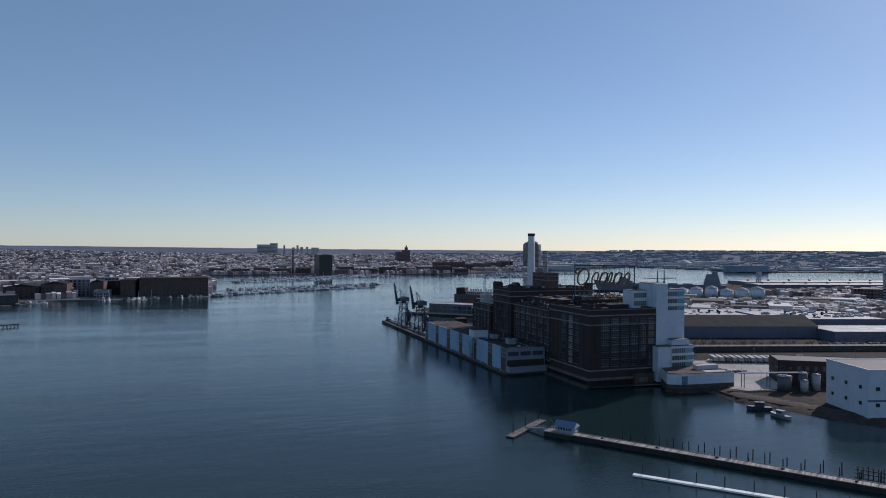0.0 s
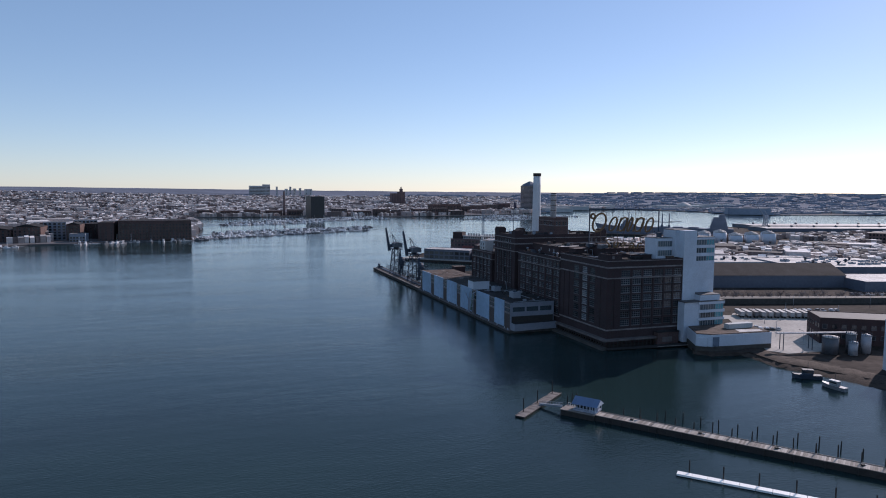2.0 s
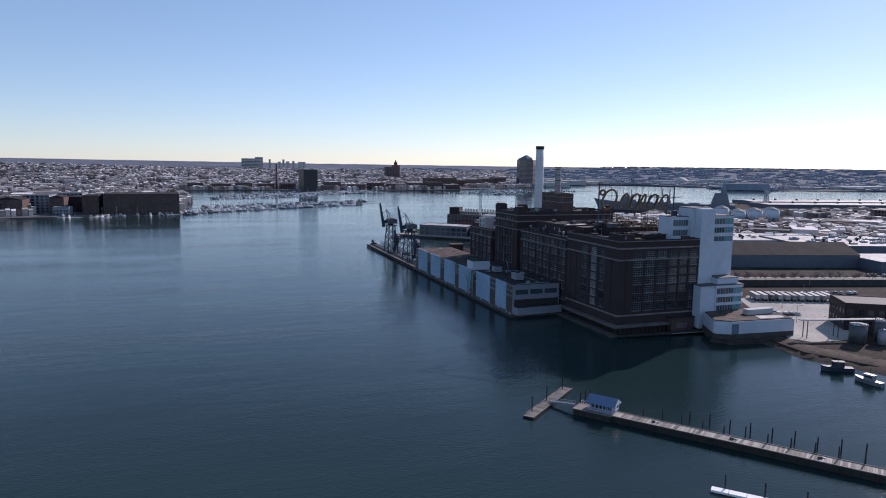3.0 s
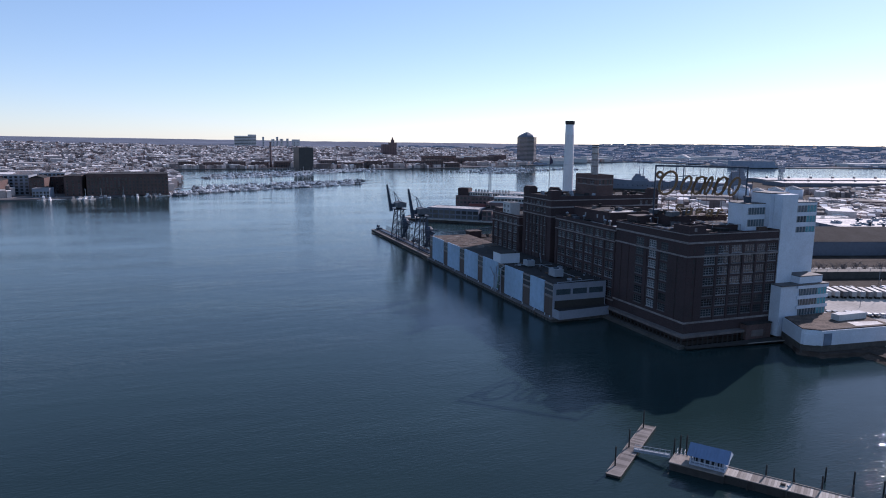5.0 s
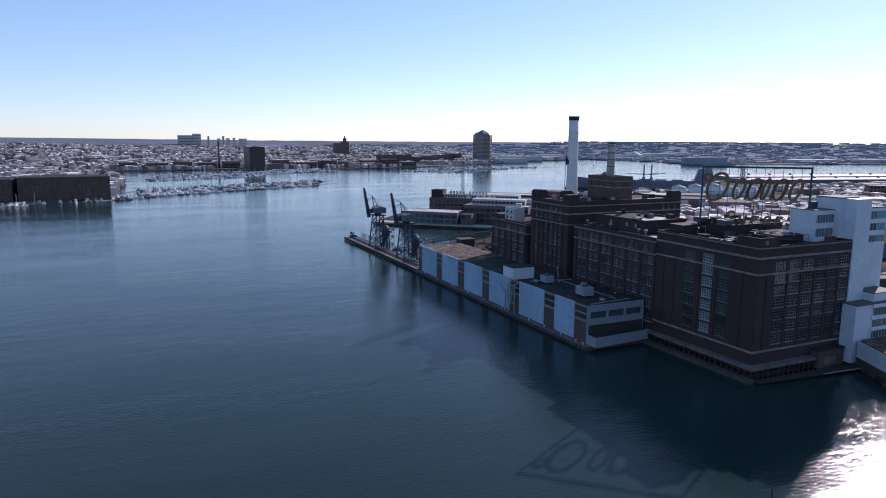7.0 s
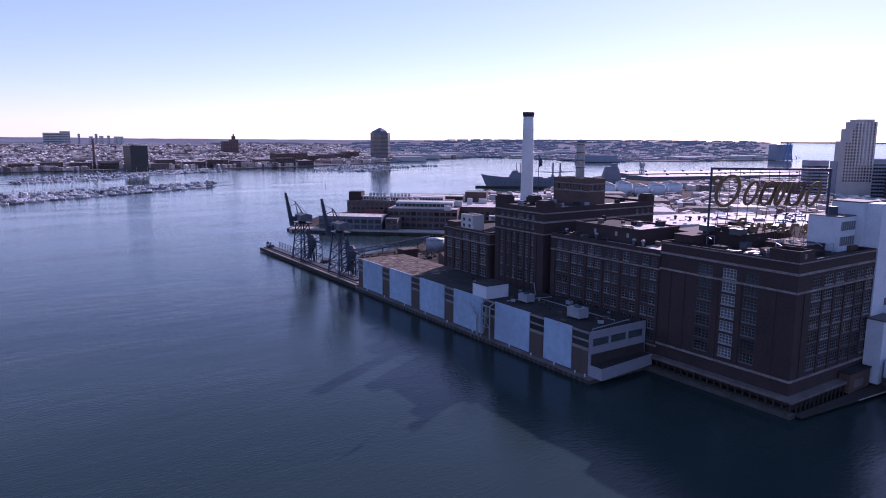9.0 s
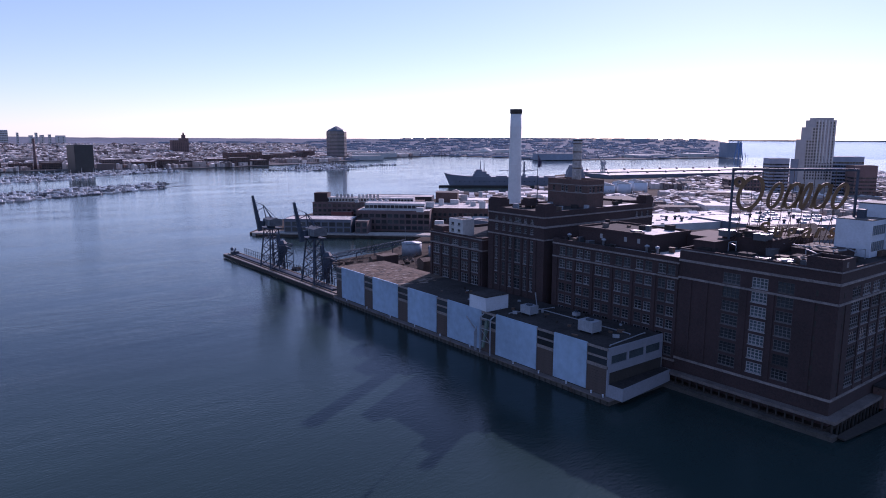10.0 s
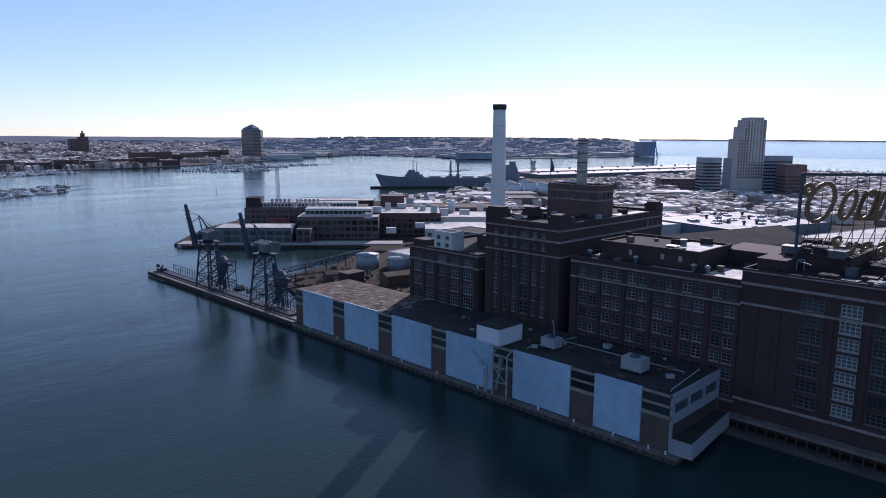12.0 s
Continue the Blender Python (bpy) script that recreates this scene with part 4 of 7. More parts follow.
for k in range(1, 12):
    x = SW * k / 12
    beam(bm, (x, 0.5, 0), (x, 0.5, SZ - 0.2), 0.14)
    beam(bm, (x, 0.5, 11), (x, 6.5, 0.0), 0.16)
    beam(bm, (x, 6.5, 0.0), (x, 0.5, 5.0), 0.12)
for z in (2.0, 5.0, 8.4, 12.2, 16.0, 20.0):
    beam(bm, (0, 0.55, z), (SW, 0.55, z), 0.12)
for k in range(12):
    beam(bm, (SW * k / 12, 0.6, 0), (SW * (k + 1) / 12, 0.6, 5.0), 0.1)
    beam(bm, (SW * (k + 1) / 12, 6.5, 0.2), (SW * k / 12, 0.6, 5.0), 0.1)
part("support_lattice", bm, RUST, sign)


def stroke(bm, pts, w, y=0.0, t=0.5):
    """A flat bent bar through (x, z) points, like a bent metal channel."""
    n = len(pts)
    edge = []
    for i, p in enumerate(pts):
        a, b = Vector(pts[max(0, i - 1)]), Vector(pts[min(n - 1, i + 1)])
        d = (b - a).normalized()
        edge.append((Vector(p) + Vector((-d.y, d.x)) * w / 2, Vector(p) - Vector((-d.y, d.x)) * w / 2))
    vs = [[bm.verts.new((q.x, yy, q.y)) for q in e for yy in (y - t / 2, y + t / 2)] for e in edge]
    for a, b in zip(vs, vs[1:]):
        for i, j in ((0, 1), (1, 3), (3, 2), (2, 0)):
            bm.faces.new((a[i], a[j], b[j], b[i]))
    bm.faces.new([vs[0][i] for i in (0, 2, 3, 1)])
    bm.faces.new([vs[-1][i] for i in (0, 1, 3, 2)])


def ring(cx, cz, rx, rz, a0, a1, slant=0.28, n=18):
    out = []
    for k in range(n + 1):
        a = radians(a0 + (a1 - a0) * k / n)
        x, z = rx * math.cos(a), rz * math.sin(a)
        out.append((cx + x + slant * z, cz + z))
    return out


# upper row: slanted loops and bars
shapes = [([ring(5.4, 18.0, 3.4, 5.0, 0, 360, 0.24), ring(1.9, 21.4, 1.2, 1.2, 0, 360, 0)], 1.05)]
for x0, w in ((11.6, 1.7), (16.8, 2.0), (20.6, 0.9), (25.4, 2.0), (30.6, 1.7)):
    shapes.append(([ring(x0 + 1.2, 17.4, w, 3.7, 0, 360, 0.30)], 0.95))
for x0 in (15.0, 18.6, 23.4, 27.0):
    shapes.append(([[(x0, 13.6), (x0 + 2.2, 21.0)]], 0.9))
for strokes, w in shapes:
    bm = bmesh.new()
    for i, s in enumerate(strokes):
        stroke(bm, s, w, -0.25 - 0.02 * i)
    part("letter_shape", bm, GOLD, sign)
# lower row: one word in slanted script
x0 = 8.2
for ch in "Sugars":
    cu = bpy.data.curves.new("letter", "FONT")
    cu.body, cu.size, cu.shear, cu.extrude, cu.offset = ch, 6.6, 0.25, 0.22, 0.14
    ob = bpy.data.objects.new("letter_curve", cu)
    scene.collection.objects.link(ob)
    bpy.context.view_layer.update()
    me = bpy.data.meshes.new_from_object(ob.evaluated_get(bpy.context.evaluated_depsgraph_get()))
    wide = ob.dimensions.x
    bpy.data.objects.remove(ob)
    bm = bmesh.new()
    bm.from_mesh(me)
    bm.transform(pose(x0, -0.3, 4.6, 90, 0, 0))
    part("letter_" + ch.lower(), bm, GOLD, sign)
    x0 += wide + 0.75


# ---- white tower and low white building ----
tw = thing("white_tower", "white rendered lift tower with ribbon windows beside the brick block", "tower")
bm = bmesh.new()
cuboid(bm, 74.02, 82.0, -50.4, -36.0, 1.6, 58.4)         # lift shaft
cuboid(bm, 72.0, 74.01, -46.0, -36.0, 44.6, 58.4)
cuboid(bm, 62.0, 71.98, -44.0, -34.0, 43.4, 54.2)        # top storeys over the brick roof
skin(bm, "s", -46.6, 82.02, 97.0, 1.6, 54.5, [(90.0, 13.6)], [(52.0, 2.8), (47.7, 2.6), (43.4, 2.4)], 0.5)
cuboid(bm, 82.5, 96.5, -46.0, -33.0, 1.6, 54.0)
cuboid(bm, 96.5, 97.0, -46.1, -33.0, 1.6, 40.5)
part("wall", bm, WHITE, tw)
for zc, h in ((52.0, 2.8), (47.7, 2.6), (43.4, 2.4)):
    bm = bmesh.new()
    cuboid(bm, 83.22, 96.78, -46.4, -46.05, zc - h / 2, zc + h / 2)
    g = part("ribbon_window", bm, GLASS_LIT, tw)
    for k in range(9):
        x = 83.3 + 13.3 * k / 8
        bm = bmesh.new()
        cuboid(bm, x - 0.14, x + 0.14, -46.52, -46.4, zc - h / 2, zc + h / 2)
        part("mullion", bm, FRAME_WHITE, g)
    bm = bmesh.new()
    cuboid(bm, 96.5, 96.9, -46.0, -35, zc - h / 2, zc + h / 2)
    part("side_glass", bm, GLASS_TEAL, g, "teal glass round the corner")
    bm = bmesh.new()
    cuboid(bm, 91.5, 96.7, -46.44, -46.4, zc - h / 2 + 0.1, zc + h / 2 - 0.1)
    part("teal_pane", bm, GLASS_TEAL, g, "teal corner panes")
for zc in (51.4, 46.6):
    bm = bmesh.new()
    cuboid(bm, 62.8, 71.4, -44.12, -43.9, zc - 1.4, zc + 1.4)
    g = part("ribbon_window", bm, GLASS_LIT, tw)
    for k in range(7):
        x = 62.9 + 8.4 * k / 6
        bm = bmesh.new()
        cuboid(bm, x - 0.12, x + 0.12, -44.22, -44.12, zc - 1.4, zc + 1.4)
        part("mullion", bm, FRAME_WHITE, g)
bm = bmesh.new()
cuboid(bm, 72.1, 81.9, -45.9, -36.1, 58.4, 58.8)
cuboid(bm, 82.1, 96.9, -46.4, -33.1, 54.5, 54.9)
cuboid(bm, 62.1, 71.9, -43.9, -34.1, 54.2, 54.5)
part("roof", bm, ROOF_GREY, tw)
for x0, y0, z0, w, h in ((84, -43, 54.9, 2.4, 2.4), (89, -41, 54.9, 1.6, 1.4), (66, -40, 54.5, 2.0, 2.6)):
    bm = bmesh.new()
    cuboid(bm, x0, x0 + w, y0, y0 + w, z0, z0 + h)
    part("roof_unit", bm, STEEL_DARK, tw)
bm = bmesh.new()
for k in range(9):
    beam(bm, (82.4 + 1.75 * k, -46.2, 54.9), (82.4 + 1.75 * k, -46.2, 56.0), 0.08)
beam(bm, (82.4, -46.2, 56.0), (96.6, -46.2, 56.0), 0.08)
part("roof_rail", bm, STEEL_GREY, tw)
lo = thing("white_annexe", "white lower annexe with ribbon windows at the tower foot", "building")
bm = bmesh.new()
cuboid(bm, 71.5, 80.0, -55.5, -50.45, 1.6, 22.0)
part("stair_wall", bm, WHITE, lo)
bm = bmesh.new()
cuboid(bm, 82.05, 96.2, -55.4, -46.65, 1.6, 21.8)
part("wall", bm, WHITE, lo)
bm = bmesh.new()
cuboid(bm, 80.03, 82.03, -55.4, -50.5, 1.6, 21.8)
part("corner_wall", bm, WHITE, lo)
for za, zb in ((1.6, 9.7), (12.3, 13.7), (16.3, 17.8), (20.6, 22.0)):
    bm = bmesh.new()
    cuboid(bm, 80.02, 96.6, -56.0, -55.5, za, zb)
    part("spandrel", bm, WHITE, lo)
bm = bmesh.new()
cuboid(bm, 82.1, 94.5, -54.5, -46.65, 22.4, 25.2)
part("penthouse", bm, WHITE, lo)
for zc, h in ((19.2, 2.8), (15.0, 2.6), (11.0, 2.6)):
    bm = bmesh.new()
    cuboid(bm, 81.32, 95.88, -55.8, -55.45, zc - h / 2, zc + h / 2)
    g = part("ribbon_window", bm, GLASS_LIT, lo)
    for k in range(10):
        x = 81.4 + 14.3 * k / 9
        bm = bmesh.new()
        cuboid(bm, x - 0.12, x + 0.12, -55.92, -55.8, zc - h / 2, zc + h / 2)
        part("mullion", bm, FRAME_WHITE, g)
    bm = bmesh.new()
    cuboid(bm, 90.5, 95.8, -55.84, -55.8, zc - h / 2 + 0.1, zc + h / 2 - 0.1)
    part("teal_pane", bm, GLASS_TEAL, g, "teal corner panes")
    bm = bmesh.new()
    cuboid(bm, 96.2, 96.5, -55.2, -47, zc - h / 2, zc + h / 2)
    part("side_glass", bm, GLASS_TEAL, g)
bm = bmesh.new()
cuboid(bm, 71.3, 96.7, -56.2, -50.5, 22.0, 22.4)
cuboid(bm, 82.05, 94.6, -54.6, -46.66, 25.2, 25.5)
part("roof", bm, ROOF_GREY, lo)

lw = thing("low_white_building", "low white rendered quayside building with a sloping brown roof", "building")
foot = [(65.0, -72.5), (70.5, -77.0), (104.5, -80.0), (106.0, -66.0), (97.0, -56.3), (73.0, -56.3)]
bm = bmesh.new()
prism(bm, foot, 4.0, 9.6)
part("wall", bm, WHITE, lw)
bm = bmesh.new()
prism(bm, foot, -1.0, 4.0)
part("base", bm, QUAY, lw, "dark stained base wall at the water")
bm = bmesh.new()
prism(bm, [(65.6, -72.2), (70.8, -76.4), (104.0, -79.4), (105.4, -66.2), (96.8, -56.8), (73.4, -56.8)], 9.6, 10.0)
part("roof", bm, ROOF_OLD, lw, "brown weathered roof with snow-white patches")
bm = bmesh.new()
prism(bm, [(88, -76.6), (101, -77.8), (102.5, -74), (90, -71)], 10.0, 10.08)
part("roof_patch", bm, ROOF_WHITE, lw)
bm = bmesh.new()
cuboid(bm, 88, 103, -69, -65.5, 9.9, 12.4)
part("clerestory", bm, LIGHT_BLOCK, lw)
bm = bmesh.new()
prism(bm, [(71.2, -77.3), (74.6, -77.7), (74.6, -76.9), (71.2, -76.5)], 4.1, 8.6)
part("door", bm, mat("slate_door", (0.12, 0.16, 0.22), 0.6), lw, "dark loading door")
bm = bmesh.new()
prism(bm, [(65.2, -73.6), (68.6, -76.3), (69.4, -75.6), (66.0, -72.8)], 4.0, 8.2)
part("porch", bm, WHITE, lw)


# ---- crane pier ----
pier = thing("crane_pier", "narrow timber and concrete crane pier on dark piles", "pier")
bm = bmesh.new()
cuboid(bm, -1.5, 9.0, 164.2, 311.5, 1.3, 2.3)
part("deck", bm, TIMBER, pier)
for x in (0.4, 7.2):
    bm = bmesh.new()
    cuboid(bm, x, x + 0.5, 165, 309, 2.3, 2.75)
    part("rail", bm, RUST, pier, "rusty crane rail")
bm = bmesh.new()
cuboid(bm, 2.2, 5.6, 172, 300, 2.3, 3.2)
part("conveyor_trough", bm, STEEL_DARK, pier)
for k in range(37):
    for x in (-1.2, 8.4):
        bm = bmesh.new()
        cuboid(bm, x, x + 0.45, 165 + 4 * k, 165.45 + 4 * k, -2.6, 1.3)
        part("support_post", bm, TIMBER_DARK, pier)
bm = bmesh.new()
cuboid(bm, -1.7, -1.5, 164.3, 311.4, 0.2, 1.9)
part("fender", bm, TIMBER_DARK, pier)
fence = thing("pier_railing", "tall dark post railing along the far pier edge", "railing")
for k in range(46):
    bm = bmesh.new()
    y = 170 + 2.9 * k
    cuboid(bm, 8.5, 8.75, y, y + 0.25, 2.3, 6.6)
    part("post", bm, STEEL_DARK, fence)
for z in (4.4, 6.4):
    bm = bmesh.new()
    cuboid(bm, 8.56, 8.7, 170, 301, z, z + 0.16)
    part("rail", bm, STEEL_DARK, fence)
tipb = thing("mooring_dolphin", "clutter of dark winch gear at the pier end", "winch gear", 2, 303, 2.3)
bm = bmesh.new()
for k in range(4):
    beam(bm, (0, k * 1.6, 0), (0.5, k * 1.2 - 3, 4.8 - k), 0.5)
cuboid(bm, -1.0, 3.4, -1, 2.6, 0, 2.2)
lathe(bm, [(1.0, 2.2), (1.0, 3.8), (0.4, 4.2)], 10, 1, 5)
part("winch", bm, STEEL_DARK, tipb)


def lattice(bm, a, b, w0, w1, n, t=0.2):
    """A square lattice mast from a to b."""
    a, b = Vector(a), Vector(b)
    d = (b - a).normalized()
    s = d.cross(Vector((0, 1, 0)) if abs(d.y) < 0.9 else Vector((1, 0, 0))).normalized()
    u = d.cross(s).normalized()
    pts = []
    for k in range(n + 1):
        f = k / n
        w = (w0 + (w1 - w0) * f) / 2
        c = a.lerp(b, f)
        pts.append([c + s * w * i + u * w * j for i, j in ((1, 1), (1, -1), (-1, -1), (-1, 1))])
    for p, q in zip(pts, pts[1:]):
        for i in range(4):
            beam(bm, p[i], q[i], t * 1.4)
            beam(bm, p[i], q[(i + 1) % 4], t)
        for i in range(4):
            beam(bm, q[i], q[(i + 1) % 4], t)


def taper(bm, a, b, w0, w1):
    """A square girder that narrows from a to b."""
    a, b = Vector(a), Vector(b)
    d = (b - a).normalized()
    s = d.cross(Vector((0, 1, 0)) if abs(d.y) < 0.9 else Vector((1, 0, 0))).normalized()
    u = d.cross(s).normalized()
    v = [bm.verts.new(p + (s * i + u * j) * w / 2) for p, w in ((a, w0), (b, w1)) for i, j in ((1, 1), (1, -1), (-1, -1), (-1, 1))]
    for f in ((0, 1, 2, 3), (7, 6, 5, 4), (0, 4, 5, 1), (1, 5, 6, 2), (2, 6, 7, 3), (3, 7, 4, 0)):
        bm.faces.new([v[i] for i in f])


def quay_crane(x, y):
    c = thing("quay_crane", "old dark level-luffing crane on braced portal legs", "crane", x, y, 2.76, group="pier cranes")

    def bar(name, a, b, w0, w1=None, material=STEEL_DARK, label=""):
        bm = bmesh.new()
        taper(bm, a, b, w0, w1 or w0)
        return part(name, bm, material, c, label)
    H = 23.0

    def corner(i, j, z):
        f = 1 - 0.42 * z / H
        return (4.2 * i * f, 7.0 * j * f, z)
    for i in (-1, 1):
        for j in (-1, 1):
            bar("leg", corner(i, j, 0), corner(i, j, H), 0.75, 0.6)
    levels = (1.0, 6.5, 12.0, 17.5, H)
    for za, zb in zip(levels, levels[1:]):
        for i in (-1, 1):
            bar("brace", corner(i, -1, za), corner(i, 1, zb), 0.3)
            bar("brace", corner(i, 1, za), corner(i, -1, zb), 0.3)
            bar("girt", corner(i, -1, zb), corner(i, 1, zb), 0.36)
            bar("brace", corner(-1, i, za), corner(1, i, zb), 0.3)
            bar("girt", corner(-1, i, zb), corner(1, i, zb), 0.36)
    bm = bmesh.new()
    cuboid(bm, -4.2, 4.2, -5.6, 5.6, H, H + 0.6)
    part("platform", bm, STEEL_DARK, c)
    bm = bmesh.new()
    lathe(bm, [(2.4, H + 0.6), (2.4, H + 1.6), (2.8, H + 1.6), (2.8, H + 2.0)], 18)
    part("turntable", bm, STEEL_DARK, c)
    bm = bmesh.new()
    cuboid(bm, -3.6, 3.6, -7.5, 2.6, H + 2.0, H + 5.6)
    gable(bm, -3.8, 3.8, -7.7, 2.8, H + 5.6, H + 6.6, along="y")
    house = part("machine_house", bm, CRANE_HOUSE, c, "grey panelled machine house")
    for k in range(5):
        bm = bmesh.new()
        cuboid(bm, -3.7, -3.6, -7.0 + 1.95 * k, -6.8 + 1.95 * k, H + 2.1, H + 5.5)
        part("panel_rib", bm, STEEL_GREY, house)
    bm = bmesh.new()
    cuboid(bm, -5.4, -3.72, -0.6, 2.4, H + 1.6, H + 4.4)
    part("cab", bm, STEEL_DARK, c)
    boom = bar("boom", (-5.6, 2.2, H - 1.5), (-8.1, 5.6, 41.8), 2.3, 1.1)
    for k in range(7):
        f = 0.25 + 0.1 * k
        p = Vector((-5.6, 2.2, H - 1.5)).lerp(Vector((-8.1, 5.6, 41.8)), f)
        bm = bmesh.new()
        cuboid(bm, p.x - 1.25, p.x + 1.25, p.y - 1.25, p.y + 1.25, p.z, p.z + 0.25)
        part("collar", bm, STEEL_DARK, boom)
    bar("mast", (-2.2, 1.4, H + 6.0), (-3.4, 2.2, H + 13.5), 0.5, 0.35)
    bar("mast", (-0.2, -1.4, H + 6.0), (-3.2, 2.0, H + 13.4), 0.5, 0.35)
    for xx in (-1.6, 0.8):
        bar("stay", (-3.3, 2.0, H + 13.2), (xx, -7.0, H + 6.2), 0.2)
    bar("stay", (-3.3, 2.1, H + 13.3), (-7.6, 5.0, 38.5), 0.2)
    bar("stay", (-3.3, 2.1, H + 12.0), (-6.8, 4.0, 33.0), 0.3)
    # bucket elevator and hopper on the shed side
    for i in (-1, 1):
        for j in (-1, 1):
            bar("hopper_post", (2.6 + 1.6 * i, -9.6 + 1.6 * j, 0), (2.6 + 1.3 * i, -9.0 + 1.3 * j, 13.5), 0.4)
    bm = bmesh.new()
    lathe(bm, [(0.8, 6.5), (2.7, 11.0), (2.7, 15.0), (1.2, 16.8)], 8, 2.6, -9.0, smooth=False)
    part("hopper", bm, STEEL_DARK, c)
    bar("chute", (2.6, -9.2, 8.6), (1.0, -4.5, 1.5), 1.3, 1.0)
    bar("elevator_leg", (2.2, -6.5, 2.0), (2.2, -4.0, 19.5), 1.5, 1.5)
    for z in (4.5, 9.5, 14.5):                # walkways and bracing round the hopper
        bm = bmesh.new()
        for i in (-1, 1):
            beam(bm, (2.6 + 4.4 * i, -13.2, z), (2.6 + 4.4 * i, -4.6, z), 0.35)
            beam(bm, (-1.8, -8.9 + 4.3 * i, z), (7.0, -8.9 + 4.3 * i, z), 0.35)
            beam(bm, (-1.8, -8.9 + 4.3 * i, z - 4.5), (7.0, -8.9 + 4.3 * i, z), 0.22)
            beam(bm, (2.6 + 4.4 * i, -13.2, z), (2.6 + 4.4 * i, -4.6, z - 4.5), 0.22)
            for j in (-1, 1):
                beam(bm, (2.6 + 4.4 * i, -8.9 + 4.3 * j, z - 4.5), (2.6 + 4.4 * i, -8.9 + 4.3 * j, z + 1.1), 0.3)
        part("walkway_frame", bm, STEEL_DARK, c)
    bar("conveyor_arm", (2.6, -9.0, 14.0), (4.4, -15.5, 12.6), 1.1, 0.8)
    return c


crane = quay_crane(3.4, 246.0)
copy_thing(crane, pose(4.6, 195.0, 2.76))

# storage tanks and wharf clutter behind the shed
bm = bmesh.new()
cuboid(bm, -0.06, 0.06, -0.06, 0.06, 0, 1.1)
GUARD_POST = mesh_of(bm, "guard_post", STEEL_DARK)


def tank(x, y, z, r, h, material, label, group, cone=1.0):
    t = thing("storage_tank", label, "tank", x, y, z, group=group)
    bm = bmesh.new()
    lathe(bm, [(r, 0), (r, h)], 28)
    part("shell", bm, material, t)
    bm = bmesh.new()
    lathe(bm, [(r + 0.15, h), (r + 0.15, h + 0.25), (0.5, h + cone), (0.3, h + cone + 0.1)], 28)
    part("roof", bm, ROOF_WHITE if material is not STEEL_GREY else STEEL_GREY, t)
    for k in range(14):
        a = math.tau * k / 14
        shared("guard_post", GUARD_POST, t, pose(r * math.cos(a), r * math.sin(a), h + 0.2))
    bm = bmesh.new()
    for k in range(24):
        a = 0.6 + 2.2 * k / 24
        beam(bm, ((r + 0.3) * math.cos(a), (r + 0.3) * math.sin(a), h * k / 24), ((r + 0.3) * math.cos(a + 0.09), (r + 0.3) * math.sin(a + 0.09), h * (k + 1) / 24), 0.25)
    part("stair_rail", bm, STEEL_DARK, t)
    return t


tank(97, 238, 1.6, 6.6, 8.0, STEEL_GREY, "grey molasses tank with a railed roof", "wharf tanks")
tank(107, 222, 1.6, 6.6, 6.6, RENDER_GREY, "grey molasses tank with a bright roof", "wharf tanks")
pump = thing("pump_house", "small flat-roofed pump house behind the shed", "hut", 30, 168, 1.6)
bm = bmesh.new()
cuboid(bm, 0, 9, 0, 7, 0, 15.5)
part("wall", bm, BRICK, pump)
bm = bmesh.new()
cuboid(bm, -0.4, 9.4, -0.4, 7.4, 15.5, 16.0)
part("roof", bm, ROOF_OLD, pump)
rnd = random.Random(83)
for k in range(44):
    x, y = rnd.uniform(12, 86), rnd.uniform(170, 246)
    if 26 < x < 42 and y < 178:
        continue
    heap = thing("scrap_pallet", "rusty scrap and timber stacked on the wharf", "scrap", x, y, 1.6, rnd.uniform(0, 180), "wharf scrap")
    w, d, h = rnd.uniform(0.8, 3.0), rnd.uniform(0.6, 2.0), rnd.uniform(0.4, 2.2)
    for j in range(4):
        bm = bmesh.new()
        cuboid(bm, -w, w, -d + 0.5 * d * j, -d + 0.5 * d * j + 0.35 * d, 0, h * rnd.uniform(0.5, 1.0))
        part("bundle", bm, (RUST, TIMBER_DARK, ROOF_DARK, KERB)[k % 4], heap)
    bm = bmesh.new()
    beam(bm, (-w * 1.3, -d, h + 0.1), (w * 1.3, d, h + 0.15), 0.22)
    part("loose_beam", bm, RUST, heap)
for x, y, w, d, h in ((50, 196, 12, 7, 6), (72, 188, 16, 9, 7), (58, 222, 9, 6, 5)):
    plain_building("wharf_hut", "low rusty wharf hut with a pale sheet roof", x, x + w, y, y + d, h, RUST, ROOF_OLD, "hut", -12, "wharf huts", pitched=1.6)
conv = thing("conveyor_bridge", "long dark sloping conveyor to the wharf edge", "conveyor")
bm = bmesh.new()
lattice(bm, (40, 250, 4), (100, 250, 9), 2.2, 2.2, 14, 0.2)
part("bridge", bm, STEEL_DARK, conv)
for x in (48, 62, 76, 90):
    bm = bmesh.new()
    beam(bm, (x, 250, 1.6), (x, 250, 4 + (x - 40) / 12), 0.5)
    part("trestle", bm, STEEL_DARK, conv)

# ---- docks in the foreground ----
def piling(x, y, h, lean=0.0):
    ob = new("mooring_post", PILE_ME)
    ob.matrix_basis = pose(x, y, -2.0, 0, lean, 0) @ Matrix.Diagonal((1, 1, (h + 2.0) / 5.0, 1))
    tagged(ob, "dark round timber mooring post in the water", "post", "mooring posts")


bm = bmesh.new()
lathe(bm, [(0.2, 0), (0.19, 4.6), (0.16, 4.9), (0.06, 5.0)], 8)
PILE_ME = mesh_of(bm, "mooring_post", TIMBER_DARK)
DZ = 0.6                                    # deck height above the common level
